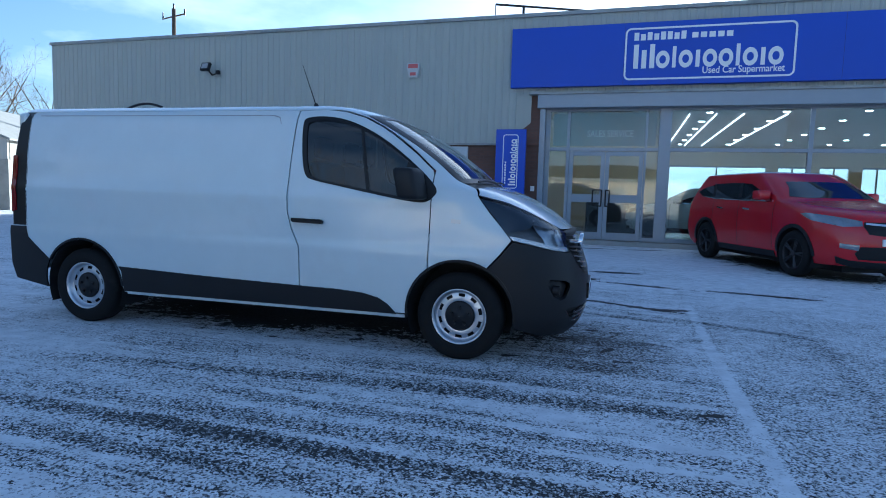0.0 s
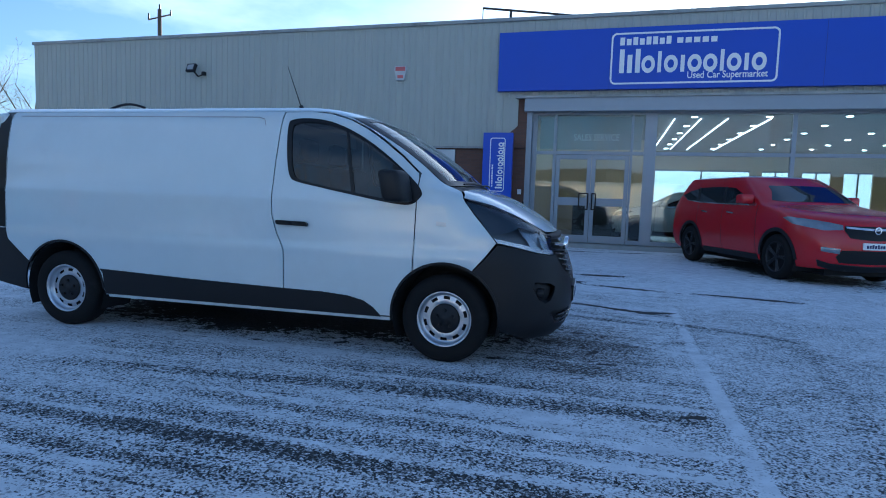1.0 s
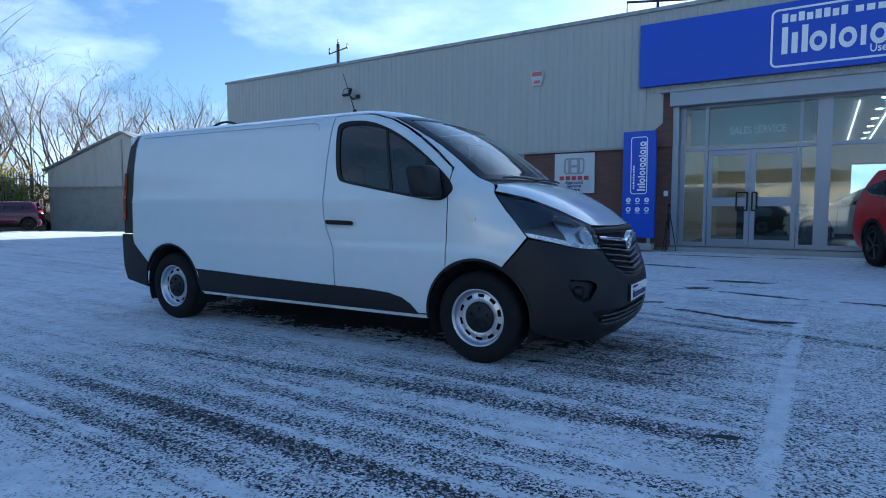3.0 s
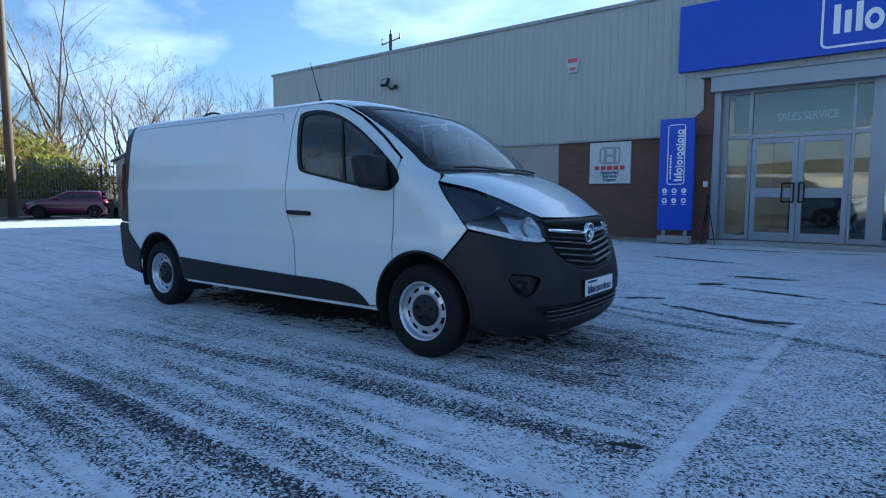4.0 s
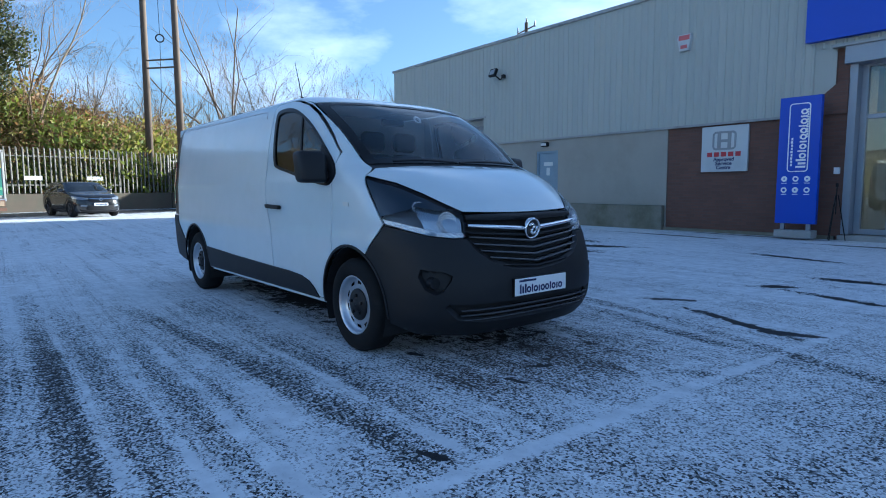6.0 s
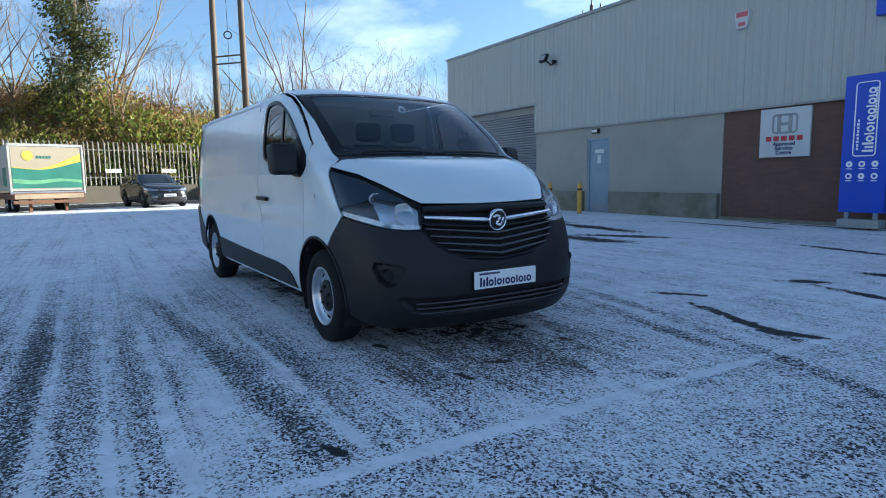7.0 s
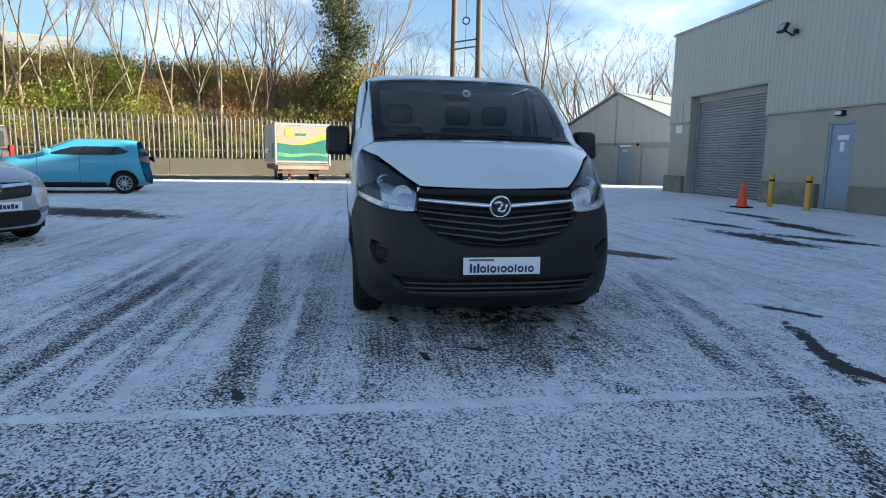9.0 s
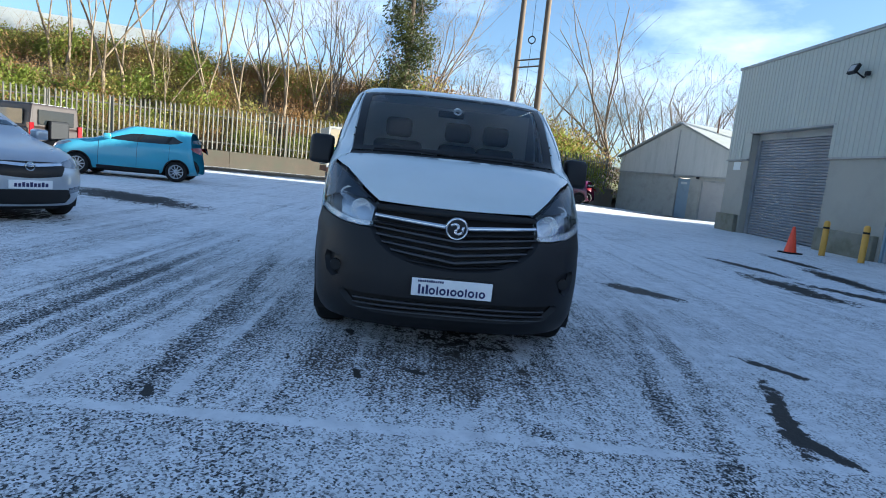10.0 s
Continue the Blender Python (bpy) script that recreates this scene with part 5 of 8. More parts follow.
def build_shopfront():
    # lintel, side post, threshold
    ob = boxed("lintel", ALU, None, SHOP0 - 0.06, SHOP1, FY - 0.16, FY + 0.36, 3.70, 4.08, 0.01)
    tagged(ob, "grey metal lintel over the glazed shopfront", "lintel", kind="structure")
    ob = boxed("trim", FLASHING, None, SHOP0 - 0.3, SHOP1 + 0.2, FY - 0.22, FY - 0.03, 4.06, 4.12)
    tagged(ob, "grey flashing over the lintel", "trim", kind="structure")
    ob = boxed("step", CONCRETE, None, SHOP0 - 0.02, SHOP1, FY - 0.12, 34.0, -0.2, STEP - 0.02, 0.01)
    tagged(ob, "low concrete step along the shopfront", "step", kind="structure")
    # brick gusset beside the frame, cut on the slant under the cladding
    bm = bmesh.new()
    pts = [(-3.5, 2.7), (SHOP0, 2.7), (SHOP0, 3.42), (-2.72, 3.42), (-3.5, 2.76)]
    lo = [bm.verts.new((x, FY - 0.045, z)) for x, z in pts]
    hi = [bm.verts.new((x, FY + 0.1, z)) for x, z in pts]
    bm.faces.new(lo)
    bm.faces.new(hi[::-1])
    for i in range(5):
        bm.faces.new((lo[i], hi[i], hi[(i + 1) % 5], lo[(i + 1) % 5]))
    bmesh.ops.recalc_face_normals(bm, faces=bm.faces)
    tagged(part("wall_south_7", bm, BRICK), "slanting top of the brick wall beside the shopfront", "wall", kind="structure")

    sf = tagged(empty("window_1", pose(0, 0, 0)), "tall glazed shopfront in grey aluminium frames", "shopfront", kind="structure")
    def post(x0, x1, z0=STEP, z1=GLAZE_TOP, dy=0.06):
        boxed("window_frame", ALU, sf, x0, x1, GY - dy, GY + 0.06, z0, z1, 0.004)
    post(SHOP0 + 0.0, -2.45, dy=0.3)
    post(-2.45, -2.33)
    post(-1.86, -1.78)
    post(0.21, 0.27)
    post(0.56, 0.86, dy=0.1)
    for x in (4.15, 7.5, 10.8):
        post(x - 0.05, x + 0.05)
    for x0, x1 in ((-2.33, -1.86), (-1.78, 0.21), (0.27, 0.56), (0.86, 4.10), (4.20, 7.45), (7.55, 10.75), (10.85, SHOP1)):
        boxed("window_frame", ALU, sf, x0, x1, GY - 0.055, GY + 0.055, 2.57, 2.66, 0.003)
        boxed("window_frame", ALU, sf, x0, x1, GY - 0.055, GY + 0.055, GLAZE_TOP - 0.07, GLAZE_TOP, 0.003)
        p = boxed("pane", SHOP_GLASS, sf, x0, x1, GY - 0.005, GY + 0.003, 2.66, GLAZE_TOP - 0.07)
        p.visible_shadow = False
        if x0 == -1.78:
            continue
        boxed("window_frame", ALU, sf, x0, x1, GY - 0.055, GY + 0.055, STEP, STEP + 0.11, 0.003)
        p = boxed("pane", SHOP_GLASS, sf, x0, x1, GY - 0.005, GY + 0.003, STEP + 0.11, 2.57)
        p.visible_shadow = False
    # double entrance door
    for k, (a, b) in enumerate(((-1.77, -0.80), (-0.79, 0.20))):
        d = tagged(empty("door_%d" % (k + 1), pose(0, 0, 0)), "closed glazed aluminium entrance door leaf", "door", kind="structure", group="entrance door leaves")
        for x0, x1, z0, z1 in ((a, a + 0.11, STEP, 2.56), (b - 0.11, b, STEP, 2.56), (a + 0.11, b - 0.11, STEP, STEP + 0.2), (a + 0.11, b - 0.11, 2.44, 2.56), (a + 0.11, b - 0.11, 1.16, 1.38)):
            boxed("door_frame", ALU, d, x0, x1, GY - 0.04, GY + 0.035, z0, z1, 0.004)
        for z0, z1 in ((STEP + 0.2, 1.16), (1.38, 2.44)):
            p = boxed("pane", SHOP_GLASS, d, a + 0.11, b - 0.11, GY - 0.004, GY + 0.004, z0, z1)
            p.visible_shadow = False
        bm = bmesh.new()
        hx = b - 0.05 if k == 0 else a + 0.05
        other = hx - 0.24 if k == 0 else hx + 0.1
        pts = [(hx, 1.06), (hx, 1.5), (other, 1.5), (other, 1.06)]
        for p, q in zip(pts, pts[1:] + pts[:1]):
            tube(bm, (p[0], GY - 0.09, p[1]), (q[0], GY - 0.09, q[1]), 0.018, 0.018, 8)
        for p in pts[:2]:
            tube(bm, (p[0], GY - 0.09, p[1]), (p[0], GY - 0.03, p[1]), 0.015, 0.015, 8)
        part("door_handle", bm, GLOSS_BLACK, d, "black square pull handle")
    # small box and notice beside the door
    ob = tagged(boxed("entry_box", SIGN_WHITE, None, -2.78, -2.68, FY - 0.05, FY + 0.04, 1.42, 1.56, 0.008), "small white entry box on the brick wall", "entry box")
    words = lettering("wall_lettering", "SALES SERVICE", 0.26, SIGN_WHITE, pose(-0.72, GY + 0.42, 3.08, 90, 0, 0), None, 1.25, 0.008, 0.004)
    tagged(words, "white raised lettering on the bulkhead inside the door", "lettering")
    bulk = boxed("bulkhead", GROOVE_GREY, None, SHOP0 + 0.3, 0.5, GY + 0.43, GY + 0.5, 2.75, 3.66)
    tagged(bulk, "grey bulkhead panel above the entrance inside", "bulkhead", kind="structure")


def build_showroom():
    ob = boxed("floor", INNER_FLOOR, None, SHOP0, SHOP1, GY + 0.08, 33.8, STEP - 0.018, STEP)
    tagged(ob, "grey polished showroom floor tiles", "floor", kind="structure")
    bm = bmesh.new()
    box(bm, SHOP0, SHOP1 + 3, GY + 0.3, 34.0, 3.74, 3.8)
    tagged(part("ceiling", bm, INNER_CEIL), "white showroom ceiling", "ceiling", kind="structure")
    ob = boxed("wall_inner_1", INNER_WALL, None, SHOP0 - 0.1, SHOP0, FY + 0.3, 34, STEP, 3.74)
    tagged(ob, "cream showroom wall", "wall", kind="structure")
    ob = boxed("wall_inner_2", INNER_WALL, None, SHOP0, 0.9, 25.0, 25.15, STEP, 3.74)
    tagged(ob, "cream showroom partition", "wall", kind="structure")
    ob = boxed("wall_inner_3", INNER_WALL, None, SHOP1, SHOP1 + 0.1, FY + 0.3, 34, STEP, 3.74)
    tagged(ob, "cream showroom wall", "wall", kind="structure")
    # back wall with tall windows
    edges = [0.9, 1.6, 5.6, 6.1, 7.2, 7.7, 8.8, 9.3, 10.4, 12.0]
    for i in range(0, len(edges) - 1, 2):
        ob = boxed("wall_back_%d" % (i // 2 + 1), INNER_WALL, None, edges[i], edges[i + 1], 30.0, 30.15, STEP, 3.74)
        tagged(ob, "cream showroom back wall between windows", "wall", kind="structure")
        if i + 2 < len(edges):
            a, b = edges[i + 1], edges[i + 2]
            lo = boxed("wall_back_low", INNER_WALL, None, a, b, 30.0, 30.15, STEP, 1.2)
            hi = boxed("wall_back_high", INNER_WALL, None, a, b, 30.0, 30.15, 2.9, 3.74)
            for o in (lo, hi):
                tagged(o, "cream showroom back wall by a window", "wall", kind="structure")
            w = tagged(empty("window_%d" % (i // 2 + 2)), "bright back window of the showroom", "window", kind="structure")
            boxed("window_frame", ALU, w, a, b, 30.03, 30.1, 1.2, 1.27)
            boxed("window_frame", ALU, w, a, b, 30.03, 30.1, 2.83, 2.9)
            boxed("window_frame", ALU, w, (a + b) / 2 - 0.03, (a + b) / 2 + 0.03, 30.03, 30.1, 1.27, 2.83)
            p = boxed("pane", SHOP_GLASS, w, a, b, 30.06, 30.066, 1.27, 2.83)
            p.visible_shadow = False
    # added glowing panel inside the shell, in place of daylight at the windows
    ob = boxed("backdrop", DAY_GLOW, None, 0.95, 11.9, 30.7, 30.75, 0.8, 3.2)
    tagged(ob, "pale glowing panel standing in for daylight behind the back windows", "backdrop", kind="structure")
    # lamps: rows of round downlights and long linear lights
    bm = bmesh.new()
    lathe(bm, [(0.09, 3.735), (0.075, 3.728), (0.07, 3.73), (0.001, 3.73)], 14, "z")
    bmesh.ops.recalc_face_normals(bm, faces=bm.faces)
    first = tagged(part("ceiling_light", bm, DOWNLIGHT), "round recessed showroom downlight, lit", "ceiling light", group="showroom downlights")
    first.location = (-1.9, 18.6, 0)
    for i in range(7):
        for j in range(6):
            if i + j:
                copy_thing(first, pose(-1.9 + 1.9 * i, 18.6 + 2.0 * j, 0))
    for x in (1.4, 2.1, 2.8, 3.9):
        ob = boxed("linear_light", LINE_GLOW, None, x - 0.006, x + 0.006, 18.8, 29.0, 3.70, 3.738)
        tagged(ob, "long thin linear ceiling light, lit", "ceiling light", group="linear ceiling lights")
    # a dark desk with a screen inside the entrance
    dk = tagged(empty("reception_desk", pose(-0.6, 21.5, STEP)), "dark reception desk inside the entrance", "desk")
    boxed("desk_front", DARK_DESK, dk, -0.9, 0.9, -0.3, -0.25, 0, 1.05, 0.01)
    boxed("desk_top", DARK_DESK, dk, -0.95, 0.95, -0.35, 0.4, 1.05, 1.1, 0.01)
    boxed("desk_side", DARK_DESK, dk, -0.9, -0.85, -0.25, 0.35, 0, 1.05)
    boxed("desk_side", DARK_DESK, dk, 0.85, 0.9, -0.25, 0.35, 0, 1.05)


build_shopfront()
build_showroom()

# ---- wall fittings ----


def build_shutter():
    sh = tagged(empty("roller_shutter", pose(0, 0, 0)), "closed grey roller shutter set in the rendered wall", "roller shutter")
    y = FY + 0.32
    boxed("shutter_box", FLASHING, sh, -18.75, -14.2, y - 0.05, y + 0.4, 3.45, 3.72, 0.01)
    for x0, x1 in ((-18.75, -18.55), (-14.32, -14.2)):
        boxed("guide_rail", SHUTTER, sh, x0, x1, y - 0.08, y + 0.06, -0.1, 3.45, 0.005)
    # slats
    n, z0, z1 = 36, 0.02, 3.45
    h = (z1 - z0) / n
    me = None
    for i in range(n):
        if me is None:
            bm = bmesh.new()
            prof = [(0.004, 0.0), (-0.018, h * 0.12), (-0.03, h * 0.45), (-0.022, h * 0.75), (0.0, h * 0.92), (0.012, h)]
            a = [bm.verts.new((-18.55, p, q)) for p, q in prof]
            b = [bm.verts.new((-14.32, p, q)) for p, q in prof]
            for j in range(len(prof) - 1):
                bm.faces.new((a[j], b[j], b[j + 1], a[j + 1]))
            me = bpy.data.meshes.new("slat")
            bm.to_mesh(me)
            bm.free()
            me.materials.append(SHUTTER)
        s = new("slat", me)
        s.location = (0, y, z0 + i * h)
        s.parent = sh
    # reveals of the opening
    for k, (a, b) in enumerate(((-19.45, -18.742), (-14.2, -14.15))):
        ob = boxed("reveal_%d" % (k + 1), RENDER_WALL, None, a, b, FY + (0.02 if k == 0 else -0.004), FY + 0.75, -0.3, 3.66)
        tagged(ob, "rendered reveal of the shutter opening", "wall", kind="structure")
    ob = boxed("reveal_3", FLASHING, None, -18.85, -14.15, FY - 0.05, FY + 0.34, 3.68, 3.74)
    tagged(ob, "metal head flashing of the shutter opening", "trim", kind="structure")
    pn = tagged(boxed("wall_notice", NOTICE, None, -19.75, -19.25, FY - 0.02, FY - 0.004, 2.35, 2.65), "small pale notice on the corner wall", "sign")


def build_side_door():
    d = tagged(empty("door_3", pose(0, 0, 0)), "closed pale blue steel door with a paper notice", "door", kind="structure")
    y = FY + 0.06
    boxed("door_leaf", DOOR_BLUE, d, -11.55, -10.75, y, y + 0.05, 0.02, 2.27, 0.004)
    for x0, x1, z0, z1 in ((-11.62, -11.55, -0.05, 2.34), (-10.75, -10.68, -0.05, 2.34), (-11.55, -10.75, 2.27, 2.34)):
        boxed("door_frame", DOOR_BLUE, d, x0, x1, y - 0.04, y + 0.1, z0, z1, 0.004)
    boxed("door_notice", NOTICE, d, -11.33, -10.95, y - 0.006, y - 0.001, 1.86, 1.98)
    boxed("door_notice", NOTICE, d, -11.22, -11.08, y - 0.006, y - 0.001, 1.55, 1.8)
    boxed("kick_plate", ALU, d, -11.5, -10.8, y - 0.005, y - 0.001, 0.06, 0.3)
    bm = bmesh.new()
    tube(bm, (-11.45, y - 0.05, 1.1), (-11.32, y - 0.05, 1.1), 0.011, 0.011, 8)
    tube(bm, (-11.45, y - 0.05, 1.1), (-11.45, y, 1.1), 0.011, 0.011, 8)
    part("door_handle", bm, CHROME, d)
    lamp = tagged(empty("bulkhead_lamp", pose(-11.2, FY - 0.05, 2.55)), "small unlit bulkhead lamp above the side door", "wall lamp")
    boxed("lamp_base", BLACK_PLASTIC, lamp, -0.14, 0.14, -0.06, 0.045, -0.07, 0.07, 0.02)
    boxed("lamp_glass", LENS_WHITE, lamp, -0.11, 0.11, -0.09, -0.06, -0.045, 0.045, 0.012)


def build_flood():
    fl = tagged(empty("floodlight", pose(-13.4, FY - 0.03, 4.98)), "black floodlight with a motion sensor on the cladding", "floodlight")
    bm = bmesh.new()
    box(bm, -0.16, 0.16, -0.40, -0.30, -0.14, 0.14, 0.012)
    for v in bm.verts:
        v.co = Matrix.Rotation(radians(-25), 3, "X") @ v.co
    part("lamp_body", bm, BLACK_PLASTIC, fl)
    bm = bmesh.new()
    box(bm, -0.11, 0.11, -0.412, -0.402, -0.09, 0.09)
    for v in bm.verts:
        v.co = Matrix.Rotation(radians(-25), 3, "X") @ v.co
    part("lamp_glass", bm, GROOVE_GREY, fl)
    bm = bmesh.new()
    tube(bm, (0, 0.0, -0.05), (0, -0.28, 0.1), 0.025, 0.025, 8)
    tube(bm, (0.02, -0.02, -0.06), (0.34, -0.12, 0.0), 0.02, 0.02, 8)
    part("bracket", bm, BLACK_PLASTIC, fl)
    boxed("sensor", BLACK_PLASTIC, fl, 0.27, 0.39, -0.2, -0.08, -0.06, 0.06, 0.02)
    al = tagged(empty("alarm_box", pose(-6.35, FY - 0.03, 4.84)), "white and red alarm bell box on the cladding", "alarm box")
    bm = bmesh.new()
    pts = [(-0.17, 0.2), (0.17, 0.2), (0.19, 0.1), (0.12, -0.2), (-0.12, -0.2), (-0.19, 0.1)]
    f0 = [bm.verts.new((x, -0.1, z)) for x, z in pts]
    f1 = [bm.verts.new((x * 1.05, 0.0, z * 1.05)) for x, z in pts]
    bm.faces.new(f0)
    for i in range(6):
        bm.faces.new((f0[i], f1[i], f1[(i + 1) % 6], f0[(i + 1) % 6]))
    bmesh.ops.recalc_face_normals(bm, faces=bm.faces)
    part("alarm_cover", bm, SIGN_PALE, al)
    boxed("alarm_band", ALARM_RED, al, -0.15, 0.15, -0.108, -0.09, 0.06, 0.18, 0.004)
    boxed("alarm_band", ALARM_RED, al, -0.09, 0.09, -0.106, -0.09, -0.15, -0.06, 0.004)


def build_bollards():
    bm = bmesh.new()
    lathe(bm, [(0.075, -0.05), (0.075, 0.86), (0.06, 0.91), (0.03, 0.93), (0.001, 0.935)], 18, "z")
    bmesh.ops.recalc_face_normals(bm, faces=bm.faces)
    b = tagged(empty("bollard", pose(-11.98, 15.95, 0)), "yellow painted steel bollard in front of the wall", "bollard", group="yellow bollards")
    part("post", bm, YELLOW, b, smooth=True)
    bm = bmesh.new()
    lathe(bm, [(0.077, 0.72), (0.077, 0.77)], 18, "z")
    part("band", bm, GLOSS_BLACK, b, "dark band")
    copy_thing(b, pose(-11.0, 16.3, 0))
    c = tagged(empty("traffic_cone", pose(-11.75, 14.95, 0, 0, 0, 20)), "orange plastic traffic cone with a dark base", "traffic cone")
    bm = bmesh.new()
    lathe(bm, [(0.15, 0.03), (0.145, 0.06), (0.035, 0.68), (0.02, 0.7), (0.001, 0.7)], 20, "z")
    bmesh.ops.recalc_face_normals(bm, faces=bm.faces)
    part("cone_body", bm, ORANGE, c, smooth=True)
    boxed("cone_base", RUBBER, c, -0.21, 0.21, -0.21, 0.21, 0.0, 0.035, 0.01)


def build_tripod():
    tp = tagged(empty("tripod", pose(-2.55, 16.75, 0.02)), "small dark folding tripod stand by the shopfront corner", "tripod")
    for a in (0.4, 2.5, 4.6):
        bm = bmesh.new()
        tube(bm, (0.03 * math.cos(a), 0.03 * math.sin(a), 0.95), (0.2 * math.cos(a), 0.2 * math.sin(a), 0.0), 0.013, 0.01, 6)
        part("leg", bm, GLOSS_BLACK, tp)
    bm = bmesh.new()
    tube(bm, (0, 0, 0.55), (0, 0, 1.15), 0.012, 0.012, 6)
    tube(bm, (0, 0, 1.12), (0, 0, 1.2), 0.03, 0.025, 8)
    part("column", bm, GLOSS_BLACK, tp)


def build_roof_frame():
    rf = tagged(empty("roof_pipe_frame", pose(-2.6, 19.5, TOP - 0.3)), "dark pipe frame standing on the flat roof", "pipe frame")
    bm = bmesh.new()
    tube(bm, (-1.9, 0, 1.42), (1.5, 0, 0.98), 0.035, 0.035, 8)
    part("rail", bm, BLACK_PLASTIC, rf)
    for x, z in ((-1.0, 1.3), (0.7, 1.08)):
        bm = bmesh.new()
        tube(bm, (x, 0, 0), (x, 0, z), 0.045, 0.04, 8)
        part("upright", bm, BLACK_PLASTIC, rf)
    bm = bmesh.new()
    tube(bm, (-1.9, 0, 0.35), (-1.9, 0, 1.42), 0.015, 0.015, 6)
    part("stay", bm, BLACK_PLASTIC, rf)
    boxed("foot", BLACK_PLASTIC, rf, -2.1, -0.6, -0.15, 0.15, -0.02, 0.05)
    boxed("foot", BLACK_PLASTIC, rf, 0.5, 0.9, -0.15, 0.15, -0.02, 0.05)


NOTICE = surface("pale_notice_paper", (0.6, 0.62, 0.6), 0.7, vary=0.06, bump=0.0)
ALARM_RED = surface("faded_red_plastic", (0.45, 0.1, 0.1), 0.5, vary=0.1, bump=0.0)
build_shutter()
build_side_door()
build_flood()
build_bollards()
build_tripod()
build_roof_frame()

# ---- parked cars ----
SUV = dict(
    nose=[(0.18, 0.74), (0.28, 0.86), (0.5, 0.92), (0.7, 0.90), (0.84, 0.845), (0.93, 0.76), (0.99, 0.62), (1.04, 0.40), (1.08, 0.12), (1.11, -0.14), (1.16, -0.26), (1.3, -0.52), (1.5, -0.90), (1.58, -1.10), (1.63, -1.35), (1.66, -1.75)],
    tail=[(0.18, -3.40), (0.3, -3.58), (0.55, -3.66), (0.9, -3.63), (1.1, -3.58), (1.3, -3.47), (1.5, -3.32), (1.58, -3.22), (1.63, -3.05), (1.66, -2.7)],
    half=[(0.18, 0.80), (0.35, 0.875), (0.65, 0.91), (0.9, 0.905), (1.0, 0.89), (1.1, 0.862), (1.2, 0.83), (1.4, 0.755), (1.55, 0.69), (1.62, 0.61), (1.66, 0.45)],
    front=[(0.2, 0.6), (0.6, 0.7), (0.95, 0.72), (1.08, 0.6), (1.15, 0.42), (1.6, 0.34)], rear=[(0.2, 0.4), (0.9, 0.42), (1.1, 0.4), (1.6, 0.35)],
    wb=2.63, belt=1.09, r=0.345, suv=True)
HATCH = dict(
    nose=[(0.16, 0.66), (0.25, 0.78), (0.45, 0.84), (0.62, 0.82), (0.74, 0.75), (0.82, 0.62), (0.89, 0.38), (0.94, 0.08), (0.98, -0.2), (1.02, -0.36), (1.15, -0.66), (1.3, -1.02), (1.40, -1.3), (1.45, -1.55), (1.48, -1.9)],
    tail=[(0.16, -3.1), (0.28, -3.25), (0.5, -3.33), (0.8, -3.30), (0.95, -3.24), (1.15, -3.10), (1.32, -2.94), (1.40, -2.84), (1.45, -2.65), (1.48, -2.4)],
    half=[(0.16, 0.76), (0.3, 0.84), (0.55, 0.885), (0.8, 0.88), (0.9, 0.86), (1.0, 0.82), (1.2, 0.735), (1.36, 0.66), (1.44, 0.57), (1.48, 0.42)],
    front=[(0.2, 0.6), (0.55, 0.7), (0.8, 0.72), (0.94, 0.6), (1.0, 0.42), (1.45, 0.34)], rear=[(0.2, 0.42), (0.8, 0.45), (1.0, 0.42), (1.45, 0.36)],
    wb=2.60, belt=0.96, r=0.31, suv=False)
LARGE_SUV = dict(SUV, r=0.405)


